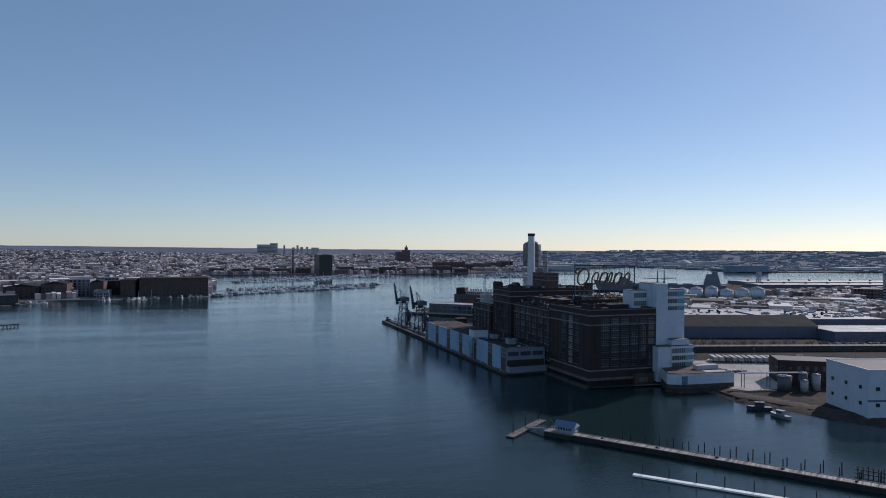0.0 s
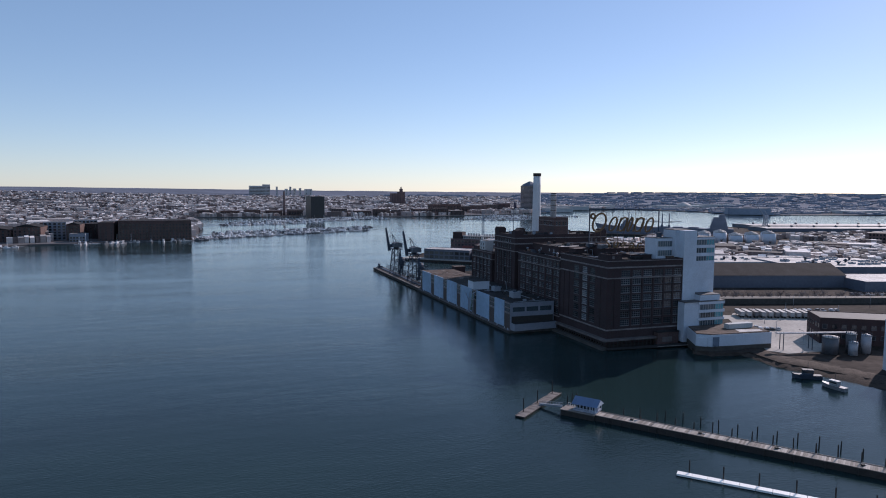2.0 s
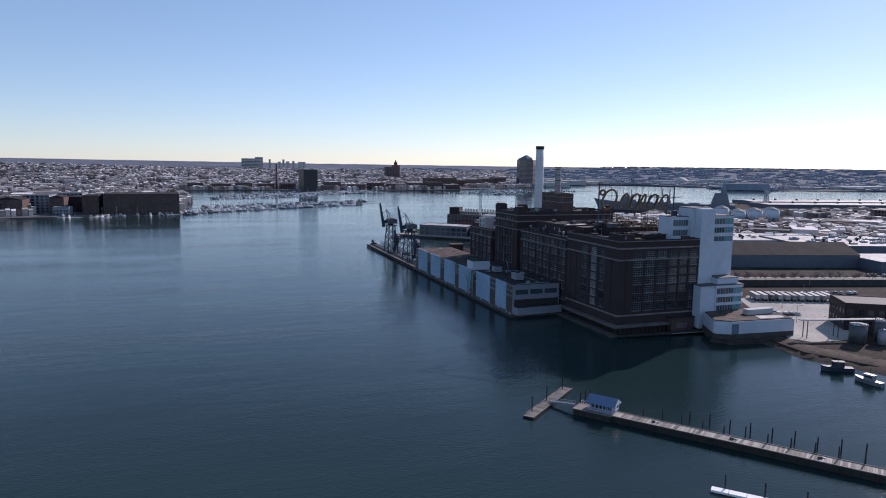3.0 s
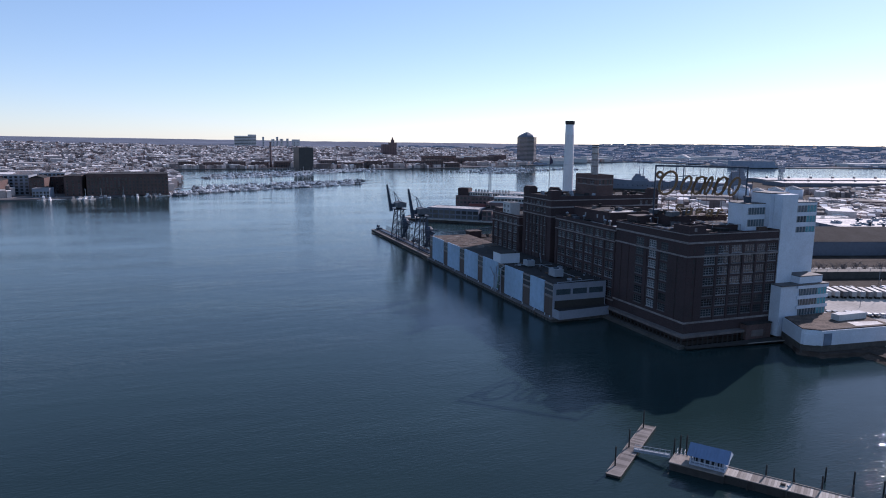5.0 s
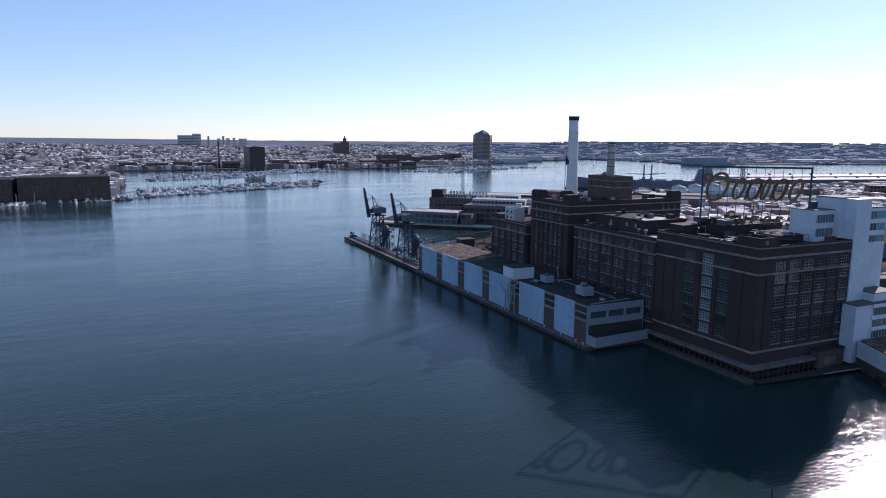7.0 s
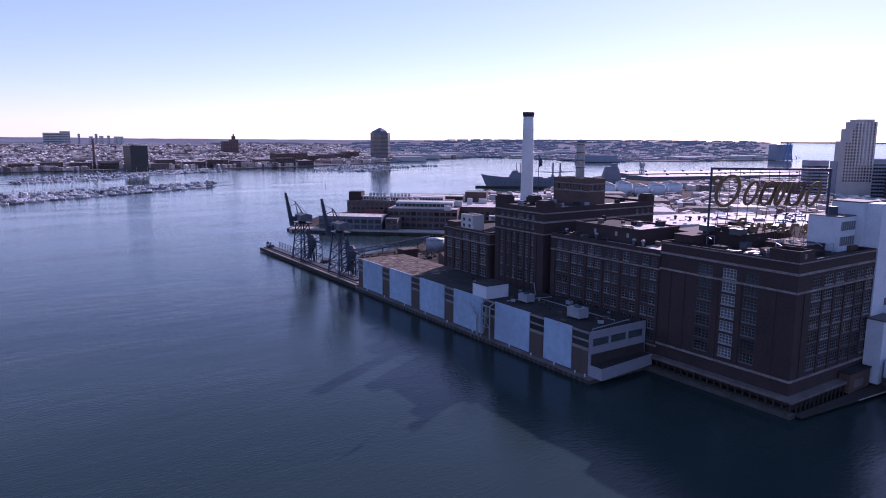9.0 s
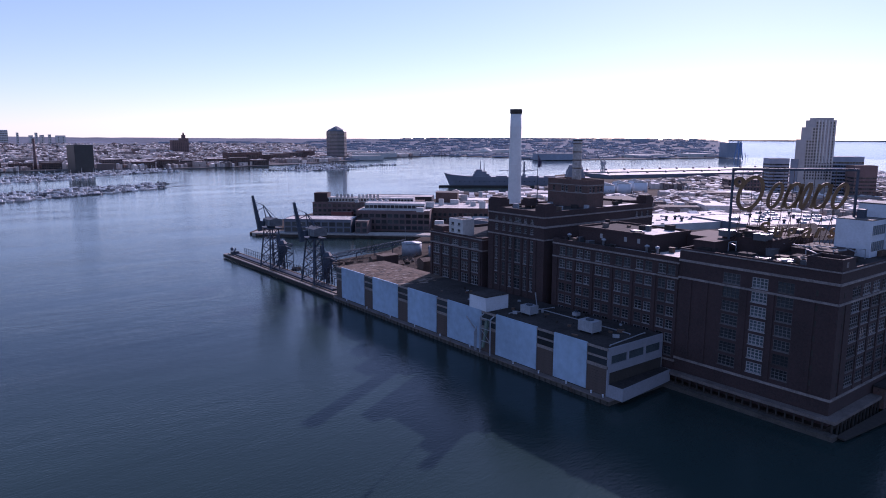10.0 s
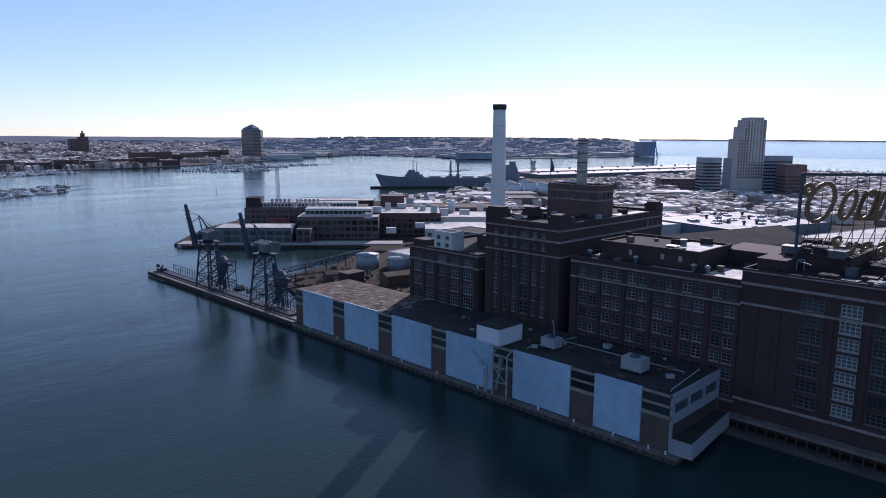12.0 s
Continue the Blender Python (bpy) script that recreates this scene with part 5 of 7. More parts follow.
D0, D1 = Vector((-32.8, -140.4)), Vector((61.0, -267.3))
dl = (D1 - D0).length
ang = math.degrees(math.atan2(D1.y - D0.y, D1.x - D0.x))
dock = thing("long_dock", "long weathered timber dock with a worn plank deck", "dock", D0.x, D0.y, DZ, ang)
bm = bmesh.new()
cuboid(bm, 0, dl, -2.35, 2.35, -0.75, 1.3)
part("deck", bm, TIMBER_DARK, dock)
bm = bmesh.new()
cuboid(bm, 0.02, 0.58, -2.35, 2.35, 1.304, 1.37)
PL_ME = mesh_of(bm, "plank", mat("plank_timber", (0.20, 0.17, 0.15), 0.85, 0.3, 0.5, 5, objvar=0.8, tint=(0.42, 0.38, 0.34)))
for k in range(int(dl / 0.6)):
    shared("plank", PL_ME, dock, pose(0.6 * k, 0, 0))
for sgn in (-1, 1):
    bm = bmesh.new()
    cuboid(bm, 0, dl, sgn * 2.35 - 0.12, sgn * 2.35 + 0.12, 1.38, 1.55)
    part("kerb_rail", bm, TIMBER, dock)
bm = bmesh.new()
for k in range(int(dl / 3)):
    for sgn in (-1, 1):
        cuboid(bm, 3 * k, 3 * k + 0.35, sgn * 2.35 - 0.17, sgn * 2.35 + 0.17, -2.5, 0.75)
tagged(part("support_rest", bm, TIMBER_DARK, dock), kind="stuff")
rnd = random.Random(7)
dv = (D1 - D0).normalized()
dn = Vector((-dv.y, dv.x))
for k in range(26):
    p = D0 + dv * (8 + k * 5.8) + dn * (3.0 + 0.3 * rnd.random())
    piling(p.x, p.y, rnd.uniform(4.2, 6.6), rnd.uniform(-2, 2))
    if k % 3 == 1:
        piling(p.x + 0.6, p.y + 0.3, rnd.uniform(2.4, 3.4), rnd.uniform(-6, 6))
    if k > 1:
        q = p + dn * rnd.uniform(9, 10)
        piling(q.x, q.y, rnd.uniform(2.8, 4.4), rnd.uniform(-2, 2))
for k in range(18):
    p = D0 + dv * (5 + k * 8.0) - dn * 2.95
    piling(p.x, p.y, 2.2)
for k in range(6):
    p = D0 + dv * (12 + 22 * k)
    b = thing("dock_clutter", "small dark coil and crate on the dock", "dock gear", p.x, p.y, 1.38 + DZ, ang + 20 * k, "dock gear")
    bm = bmesh.new()
    cuboid(bm, -0.5, 0.5, -0.3, 0.3, 0, 0.5)
    part("crate", bm, TIMBER_DARK, b)
    bm = bmesh.new()
    lathe(bm, [(0.4, 0), (0.45, 0.15), (0.2, 0.2)], 10, 1.2, 0.2)
    part("coil", bm, STEEL_GREY, b)

# hut at the dock head
pad = thing("timber_platform", "timber platform at the head of the dock", "platform", D0.x, D0.y, DZ, ang)
bm = bmesh.new()
cuboid(bm, -12.6, -0.02, -3.2, 2.8, 1.25, 1.5)
part("deck", bm, TIMBER, pad)
bm = bmesh.new()
cuboid(bm, -12.4, -0.04, -3.05, 2.65, -0.6, 1.25)
part("crib", bm, TIMBER_DARK, pad, "dark timber crib under the deck")
bm = bmesh.new()
for x in (-12.3, -8, -4, -0.6):
    for y in (-3.0, 2.4):
        cuboid(bm, x, x + 0.35, y, y + 0.35, -2.5, 0.7)
tagged(part("support_rest", bm, TIMBER_DARK, pad), kind="stuff")
hut = thing("dock_hut", "small white dock hut with a blue metal roof", "hut", D0.x + dn.x * 0.9, D0.y + dn.y * 0.9, 1.5 + DZ, ang)
bm = bmesh.new()
cuboid(bm, -8.2, -0.1, -2.5, 3.2, 0, 0.5)
cuboid(bm, -7.6, -0.6, -1.9, 2.6, 0.5, 2.3)
part("wall", bm, mat("hut_weatherboard", (0.30, 0.33, 0.40), 0.7), hut)
bm = bmesh.new()
gable(bm, -8.8, 0.5, -3.1, 3.8, 2.35, 4.4, along="x")
part("roof", bm, HUT_BLUE, hut, "blue standing-seam roof")
for k in range(12):
    for sgn in (-1, 1):
        bm = bmesh.new()
        x = -8.5 + 0.8 * k
        beam(bm, (x, 0.35 + sgn * 3.45, 2.38), (x, 0.35 + sgn * 0.05, 4.43), 0.07)
        part("roof_seam", bm, HUT_BLUE, hut)
bm = bmesh.new()
gable(bm, 0.51, 0.56, -2.7, 3.4, 2.4, 4.2, along="x")
part("gable_board", bm, WHITE, hut, "white gable board")
for k in range(8):
    for y in (-2.45, 3.05):
        bm = bmesh.new()
        cuboid(bm, -8.1 + k * 1.12, -7.96 + k * 1.12, y, y + 0.14, 0.5, 2.36)
        part("post", bm, WHITE, hut)
bm = bmesh.new()
cuboid(bm, -8.1, -0.2, -2.46, -2.36, 0.95, 1.05)
part("handrail", bm, WHITE, hut)
for k in range(5):
    bm = bmesh.new()
    cuboid(bm, -7.3 + k * 1.35, -6.4 + k * 1.35, -1.98, -1.9, 0.95, 2.0)
    part("window", bm, GLASS, hut)
steps = thing("boarding_steps", "pale boarding frames and rails beside the dock hut", "steps", D0.x, D0.y, 1.5 + DZ, ang)
bm = bmesh.new()
for k in range(5):
    x = -12.2 + 0.9 * k
    beam(bm, (x, 3.0, -0.4), (x - 0.4, 5.8, -0.9), 0.14)
    beam(bm, (x, 3.0, 0.6), (x - 0.4, 5.8, 0.1), 0.1)
    beam(bm, (x, 3.0, -1.0), (x, 3.0, 0.6), 0.12)
    beam(bm, (x - 0.4, 5.8, -3.5), (x - 0.4, 5.8, 0.1), 0.12)
part("frame", bm, LIGHT_BLOCK, steps)
for x, y, h in ((-13.5, 5.5, 4.6), (-12.4, 7.0, 5.2), (-11.0, 7.6, 5.4), (-8.0, 6.0, 4.8), (-3.0, 5.2, 4.2)):
    p = Vector((D0.x, D0.y)) + dv * x + dn * y
    piling(p.x, p.y, h)

# floating T-head and gangway
fa, fb = Vector((-57.8, -131.0)), Vector((-31.6, -110.0))
flt = thing("floating_dock", "grey timber floating dock with tall piles", "dock", fa.x, fa.y, 0, math.degrees(math.atan2(fb.y - fa.y, fb.x - fa.x)))
L = (fb - fa).length
bm = bmesh.new()
cuboid(bm, 0, L, -1.75, 1.75, 0.1, 0.6)
part("float", bm, TIMBER_DARK, flt)
bm = bmesh.new()
cuboid(bm, 0.02, 0.78, -1.75, 1.75, 0.604, 0.66)
for o in (-1.75, 1.75):
    kerb = bmesh.new()
    cuboid(kerb, 0, L, o - 0.1, o + 0.1, 0.62, 0.8)
    part("edge_board", kerb, TIMBER, flt, "pale worn edge board")
P2 = mesh_of(bm, "plank", mat("grey_float_plank", (0.085, 0.07, 0.066), 0.85, 0.35, 0.5, 5, objvar=0.8, tint=(0.19, 0.165, 0.155)))
for k in range(int(L / 0.8)):
    shared("plank", P2, flt, pose(0.8 * k, 0, 0))
fd = (fb - fa).normalized()
for s in (5.0, 17.0, 31.0):
    p = fa + fd * s + Vector((-fd.y, fd.x)) * 1.0
    piling(p.x, p.y, 5.6)
gw = thing("gangway", "pale metal gangway from the dock head to the float", "gangway")
ga, gb = Vector((-45.2, -121.9, 0.9)), Vector((-40.6, -129.8, 2.1))
bm = bmesh.new()
for o in (-0.6, 0.6):
    beam(bm, ga + Vector((o, o, 0)), gb + Vector((o, o, 0)), 0.15)
    beam(bm, ga + Vector((o, o, 1.0)), gb + Vector((o, o, 1.0)), 0.1)
    for k in range(8):
        p = (ga + Vector((o, o, 0))).lerp(gb + Vector((o, o, 0)), k / 7)
        beam(bm, p, p + Vector((0, 0, 1.0)), 0.08)
part("rail", bm, STEEL_GREY, gw)
bm = bmesh.new()
beam(bm, ga, gb, 0.7)
part("tread", bm, STEEL_GREY, gw)

# white finger dock
W0, W1 = Vector((-37.0, -187.5)), Vector((26.0, -257.0))
wd = thing("white_dock", "bright white floating finger dock", "dock", W0.x, W0.y, 0, math.degrees(math.atan2(W1.y - W0.y, W1.x - W0.x)))
WL = (W1 - W0).length
bm = bmesh.new()
cuboid(bm, 0.004, 3.9, -1.1, 1.1, 0.15, 0.7)
SEG = mesh_of(bm, "float_segment", mat("white_dock_deck", (0.8, 0.8, 0.78), 0.7, 0.12, 0.4, 3))
for k in range(int(WL / 4)):
    shared("float_segment", SEG, wd, pose(4 * k, 0, 0))
wv = (W1 - W0).normalized()
for k in range(11):
    p = W0 + wv * (3.0 + 8.8 * k) + Vector((-wv.y, wv.x)) * 1.35
    piling(p.x, p.y, 4.2)

# pile-lined jetty by the near bank
jet = thing("timber_jetty", "dark timber jetty of close-set piles", "jetty")
for k in range(26):
    bm = bmesh.new()
    x, y = 38 + 0.9 * k, -212 - 1.25 * k
    lathe(bm, [(0.2, -2.5), (0.18, 3.4 + (k % 3) * 0.3)], 7, x, y)
    part("support_post", bm, TIMBER_DARK, jet)
bm = bmesh.new()
for z in (0.9, 2.2):
    beam(bm, (37.4, -211, z), (61.5, -244.5, z), 0.3)
part("wale", bm, TIMBER_DARK, jet)


def workboat(x, y, rz, s, label, material):
    b = thing("workboat", label, "boat", x, y, 0, rz, "moored boats")
    bm = bmesh.new()
    hull(bm, 9 * s, 2.8 * s, 1.3 * s)
    part("hull", bm, material, b)
    bm = bmesh.new()
    cuboid(bm, -1.8 * s, 1.2 * s, -0.9 * s, 0.9 * s, 1.2 * s, 2.9 * s)
    cuboid(bm, -2.0 * s, 1.4 * s, -1.0 * s, 1.0 * s, 2.9 * s, 3.05 * s)
    part("cabin", bm, material, b)
    bm = bmesh.new()
    cuboid(bm, -1.5 * s, 1.22 * s, -0.92 * s, 0.92 * s, 2.0 * s, 2.6 * s)
    part("window", bm, GLASS, b)
    bm = bmesh.new()
    beam(bm, (-0.3 * s, 0, 3.0 * s), (-0.3 * s, 0, 5.4 * s), 0.1)
    part("mast", bm, STEEL_DARK, b)


def hull(bm, L, W, H, z=-0.3):
    """A boat hull, bow towards +x."""
    secs = []
    for fx, fw, fz in ((-0.5, 0.8, 0.0), (-0.2, 1.0, 0.0), (0.15, 0.95, 0.05), (0.38, 0.55, 0.15), (0.5, 0.04, 0.3)):
        x, w = fx * L, fw * W / 2
        secs.append([bm.verts.new(p) for p in ((x, -w, H * (1 + fz)), (x - 0.02 * L, -w * 0.6, z), (x - 0.02 * L, w * 0.6, z), (x, w, H * (1 + fz)))])
    for a, b in zip(secs, secs[1:]):
        for i in range(4):
            j = (i + 1) % 4
            bm.faces.new((a[i], b[i], b[j], a[j]))
    bm.faces.new(secs[0])
    bm.faces.new(secs[-1][::-1])


workboat(80, -123.5, 150, 1.3, "small dark workboat lying off the bank", STEEL_DARK)
# boat shape added to stand for a low patch of white foam
workboat(78, -138.5, 96, 1.15, "small white boat shape added in place of low white foam", BOAT)
lj = thing("small_jetty", "short dark pile jetty out in the open water", "jetty", -374, 366, 0, 24)
bm = bmesh.new()
cuboid(bm, 0, 26, -2, 2, 1.6, 2.3)
part("deck", bm, TIMBER_DARK, lj)
for k in range(9):
    for y in (-1.9, 1.6):
        bm = bmesh.new()
        cuboid(bm, 0.3 + 3.1 * k, 0.7 + 3.1 * k, y, y + 0.4, -2.5, 3.2 if k % 3 == 0 else 1.6)
        part("support_post", bm, TIMBER_DARK, lj)


# ---- works yard and sheds behind the tower ----
plain_building("white_warehouse", "large pale blue-white clad warehouse on the bank", 114, 160, -165, -133, 23.5, WHITE, ROOF_GREY, "warehouse", -17, cols=5, rows=2, win=(1.6, 1.4), storey=7.5, first=6)
bm = bmesh.new()
cuboid(bm, -23.2, 23.2, -16.3, -15.98, 7.6, 8.4)
band = part("wall_band", bm, mat("navy_band", (0.06, 0.10, 0.18), 0.6), bpy.data.objects["white_warehouse"], "dark blue band along the cladding")
plain_building("brick_warehouse", "long low brown brick warehouse with a grey roof", 139.4, 184.4, -92.8, -70.8, 14.5, BRICK, ROOF_GREY, "warehouse", -32.5, cols=10, rows=2, win=(2.0, 2.0), storey=5, first=4)
for k in range(4):
    tank((122.5, 130, 134, 139.5)[k], (-98, -104, -99.5, -103)[k], 1.75, (3.6, 2.0, 2.2, 2.2)[k], (8.0, 6.0, 9.0, 8.6)[k], (RENDER_DARK, STEEL_GREY, RENDER_DARK, STEEL_GREY)[k], "grey steel process tank in the yard", "yard tanks", 0.8)
rack = thing("pipe_rack", "steel pipe rack with gantry between the tanks", "pipe rack", 106, -86, 1.75, -14)
bm = bmesh.new()
for k in (0, 3, 7):
    beam(bm, (k * 5, 0, 0), (k * 5, 0, 8), 0.3)
    beam(bm, (k * 5, 3, 0), (k * 5, 3, 8), 0.3)
    beam(bm, (k * 5, 0, 8), (k * 5, 3, 8), 0.25)
part("frame", bm, STEEL_DARK, rack)
bm = bmesh.new()
for o in (0.4, 1.2, 2.0, 2.7):
    beam(bm, (-3, o, 8.2), (38, o, 8.2), 0.35)
part("pipe", bm, STEEL_GREY, rack)
bm = bmesh.new()
cuboid(bm, -6.1, 6.1, -1.22, 1.22, 0.0, 2.6)
for k in range(30):
    x = -6.0 + 0.41 * k
    cuboid(bm, x, x + 0.2, -1.28, -1.22, 0.1, 2.5)
cont_me = mesh_of(bm, "trailer", mat("dusty_trailer_sheet", (0.16, 0.16, 0.17), 0.7, 0.4, 0.4, 2, objvar=0.9, tint=(0.45, 0.44, 0.43)))
rnd = random.Random(3)
for k in range(11):
    t = thing("box_trailer", "pale box trailer parked in the yard", "trailer", 154 + 3.9 * k, -6 - 1.6 * k, 1.75, 66 + rnd.uniform(-3, 3), "parked trailers")
    shared("box", cont_me, t, pose(0, 0, 1.2))
    bm = bmesh.new()
    for x in (-4.6, -3.4, 4.0):
        for y in (-1.05, 0.75):
            cuboid(bm, x - 0.45, x + 0.45, y, y + 0.3, 0, 0.95)
    cuboid(bm, -5.8, 5.8, -0.5, 0.5, 0.9, 1.2)
    part("running_gear", bm, SOOT_SHADE_BLACK, t)
bm = bmesh.new()
prism(bm, [(112, -4), (210, -30), (390, -90), (395, -78), (215, -18), (115, 8)], 1.61, 1.72)
solid("road", bm, CONCRETE, "pale road along the works yard", "road", kind="structure")
for off in (14, 21, 31):                      # ballast beds of the sidings
    bm = bmesh.new()
    prism(bm, [(125, 46 + off), (230, 18 + off), (520, -62 + off), (521, -58.5 + off), (231, 21.5 + off), (126, 49.5 + off)], 1.5, 1.9)
    solid("siding", bm, YARD, "pale ballast bed of a railway siding", "siding", group="railway sidings")
rail = thing("elevated_track", "long concrete railway embankment wall behind the yard", "embankment", 0, 0, 1.6)
bm = bmesh.new()
prism(bm, [(125, 46), (230, 18), (520, -62), (522, -54), (232, 26), (127, 54)], 0.1, 4.2)
part("wall", bm, QUAY, rail)
bm = bmesh.new()
for k in range(60):
    x = 126 + 6.5 * k
    y = 47 - (x - 126) * 0.274
    beam(bm, (x, y + 1.5, 4.2), (x, y + 1.5, 5.6), 0.15)
part("parapet_post", bm, STEEL_GREY, rail)
plain_building("grey_transit_shed", "very long grey steel shed with a dark sloping roof", 150, 345, 98, 142, 11.5, BLUE_SHED, ROOF_DARK, "shed", -16.2, pitched=8.0)
plain_building("white_roof_warehouse", "broad warehouse with a bright white flat roof", 350, 460, 105, 190, 12.5, BLUE_SHED, ROOF_WHITE, "warehouse", -16.2)
plain_building("white_roof_warehouse", "broad low warehouse with a white flat roof", 290, 420, 172, 240, 11.5, LIGHT_BLOCK, ROOF_WHITE, "warehouse", -16.2)
plain_building("white_roof_shed", "long low shed with a bright white roof beside the grey shed", 330, 520, 20, 70, 9.5, BLUE_SHED, ROOF_WHITE, "shed", -16.2)
rnd = random.Random(21)
for k in range(16):
    x, y = rnd.uniform(310, 450), rnd.uniform(120, 225)
    z = 13.1 if x > 350 and y < 180 else 12.2
    if not (120 < y < 180 and x > 360 or 185 < y < 228 and x < 400):
        continue
    u = thing("roof_ventilator", "small dark ventilator on the white roof", "ventilator", x, y, z - 0.4, group="roof ventilators")
    bm = bmesh.new()
    lathe(bm, [(1.0, 0), (1.0, 1.8), (1.6, 1.8), (1.6, 2.6), (0.3, 3.2)], 10)
    part("cowl", bm, STEEL_DARK, u)

# plants and roofs right behind the brick blocks
plain_building("brick_store", "low dark brick store with a white roof", 98, 150, 40, 100, 20.0, BRICK, ROOF_WHITE, "building", 0)
plain_building("boiler_house", "dark brick boiler house with a mixed pale roof", 98, 165, 108, 165, 24.0, BRICK, ROOF_OLD, "building", 0)
plain_building("grey_store", "low grey store with a white roof beside the tanks", 110, 175, 175, 235, 10.0, LIGHT_BLOCK, ROOF_WHITE, "building", 0)
plain_building("dark_silo_shed", "tall dark brick raw sugar shed", 84, 100, 128, 160, 33.0, BLUE_SHED, ROOF_DARK, "building", 0)


# ---- waterfront campus beyond the inlet ----
CA = -42.5                                   # the quay runs this way
bm = bmesh.new()
prism(bm, [(52, 394.3), (62, 404.3), (178, 298), (168, 288)], -2.8, 2.6)
solid("quay_campus", bm, CONCRETE, "pale concrete wharf apron before the brick offices", "quay", kind="structure")


def campus(name, label, cx, cy, w, d, h, wall, roof, cols, rows, win=(2.4, 2.2), z0=2.0, storey=4.5, first=3.0, group="campus buildings"):
    return plain_building(name, label, cx - w / 2, cx + w / 2, cy - d / 2, cy + d / 2, z0 + h, wall, roof, "building", CA, group, cols, rows, win, z0=z0, sides="wsn", storey=storey, first=first)


a = campus("wharf_office", "two-storey brick wharf office with a bright roof", 102, 372, 54, 26, 11.0, BLUE_SHED, ROOF_WHITE, 9, 2, win=(4.6, 3.0))
campus("wharf_office_porch", "brick porch with wide openings at the office end", 128, 348, 10, 26, 10.0, BROWN_BRICK, ROOF_GREY, 4, 2, win=(3.2, 3.0))
campus("brick_mill_office", "long three-storey brick mill office with white window bands", 160, 350, 60, 32, 16.5, BROWN_BRICK, ROOF_WHITE, 12, 3, win=(3.8, 2.8), storey=4.8)
campus("clerestory", "set-back glazed top storey on the mill office roof", 163, 354, 50, 18, 4.6, LIGHT_BLOCK, ROOF_WHITE, 14, 1, win=(2.9, 2.2), z0=18.7, first=2.2)
campus("brick_mill_office", "brick mill office with a long row of pale windows", 168, 404, 96, 36, 18.5, BROWN_BRICK, ROOF_OLD, 22, 4, win=(2.6, 2.2), storey=4.4, first=3)
campus("clerestory", "long pale window band along the office roof", 166, 404, 84, 14, 3.4, LIGHT_BLOCK, ROOF_WHITE, 30, 1, win=(1.7, 1.8), z0=20.7, first=1.7)
campus("red_roof_store", "low red sheet-metal store between the offices", 136, 398, 18, 8, 11.4, RED_SHEET, ROOF_GREY, 0, 0)
campus("brick_stair_block", "dark brick stair block at the office corner", 134, 430, 12, 12, 26.0, BRICK, ROOF_DARK, 3, 4)
campus("brick_mill_office", "red brick mill office stepping up behind", 215, 340, 60, 50, 17.0, BRICK_RED, ROOF_WHITE, 14, 3)
campus("brick_mill_office", "brick block with a raised stair tower", 232, 372, 20, 18, 26.0, BRICK_RED, ROOF_GREY, 4, 4)
campus("pale_works", "low pale works building with roof plant", 255, 310, 60, 40, 13.0, LIGHT_BLOCK, ROOF_WHITE, 10, 2)
campus("pale_works", "low works building with rooftop ducts", 215, 270, 60, 40, 11.0, LIGHT_BLOCK, ROOF_WHITE, 10, 2)
campus("brick_works", "red brick works with a pale roof", 290, 350, 50, 40, 15.0, BRICK_RED, ROOF_OLD, 10, 3)
campus("glass_pavilion", "long dark glass pavilion with a flat roof", 232, 452, 70, 26, 17.0, BLACK_CLAD, ROOF_WHITE, 12, 2)
roofsign = thing("office_roof_sign", "row of pale letter bars along the office roof edge", "sign", 138, 412, 24.6, CA)
for k in range(12):
    if k == 5:
        continue
    bm = bmesh.new()
    cuboid(bm, k * 3.3, k * 3.3 + 2.2, -0.3, 0.0, 0.6, 3.4)
    beam(bm, (k * 3.3 + 1.1, 0.2, -0.6), (k * 3.3 + 1.1, 0.2, 1.2), 0.2)
    part("letter_bar", bm, ROOF_WHITE, roofsign)
rnd = random.Random(8)
for k in range(30):
    x, y = rnd.uniform(150, 290), rnd.uniform(280, 420)
    hgt = rnd.uniform(1.5, 4)
    u = thing("roof_plant", "pale roof plant box among the campus roofs", "roof plant", x, y, rnd.choice((13.5, 19.0, 21.5)), CA, "campus roof plant")
    bm = bmesh.new()
    w = rnd.uniform(1.5, 4)
    cuboid(bm, -w, w, -w * 0.6, w * 0.6, -2, hgt)
    for j in range(4):
        cuboid(bm, -w + 0.4 * w * j, -w + 0.4 * w * j + 0.25 * w, -w * 0.6 - 0.1, -w * 0.6, 0.2, hgt - 0.3)
    part("casing", bm, LIGHT_BLOCK, u)
for k in range(4):
    tent = thing("roof_tent", "small white peaked tent on the office roof", "tent", 158 + 3.6 * k, 388 - 3.3 * k, 20.7, CA, "roof tents")
    bm = bmesh.new()
    lathe(bm, [(2.6, 0), (2.6, 2.2), (0.9, 3.4), (0.1, 4.6)], 8, smooth=False)
    part("canopy", bm, ROOF_WHITE, tent)
silo = thing("white_silo", "small white round silo on the works roof", "silo", 262, 330, 15)
bm = bmesh.new()
lathe(bm, [(2.6, -2), (2.6, 8), (1.2, 9.6), (0.3, 9.8)], 16)
part("shell", bm, WHITE, silo)
mast = thing("radio_mast", "tall thin lattice mast behind the campus", "mast", 186, 480, 1.6)
bm = bmesh.new()
lattice(bm, (0, 0, 0), (0, 0, 48), 3.2, 2.0, 16, 0.16)
part("lattice", bm, STEEL_GREY, mast)
flag = thing("flag_pole", "tall thin flag pole on the brick roof", "flag pole", 29.4, 59.6, 49.5)
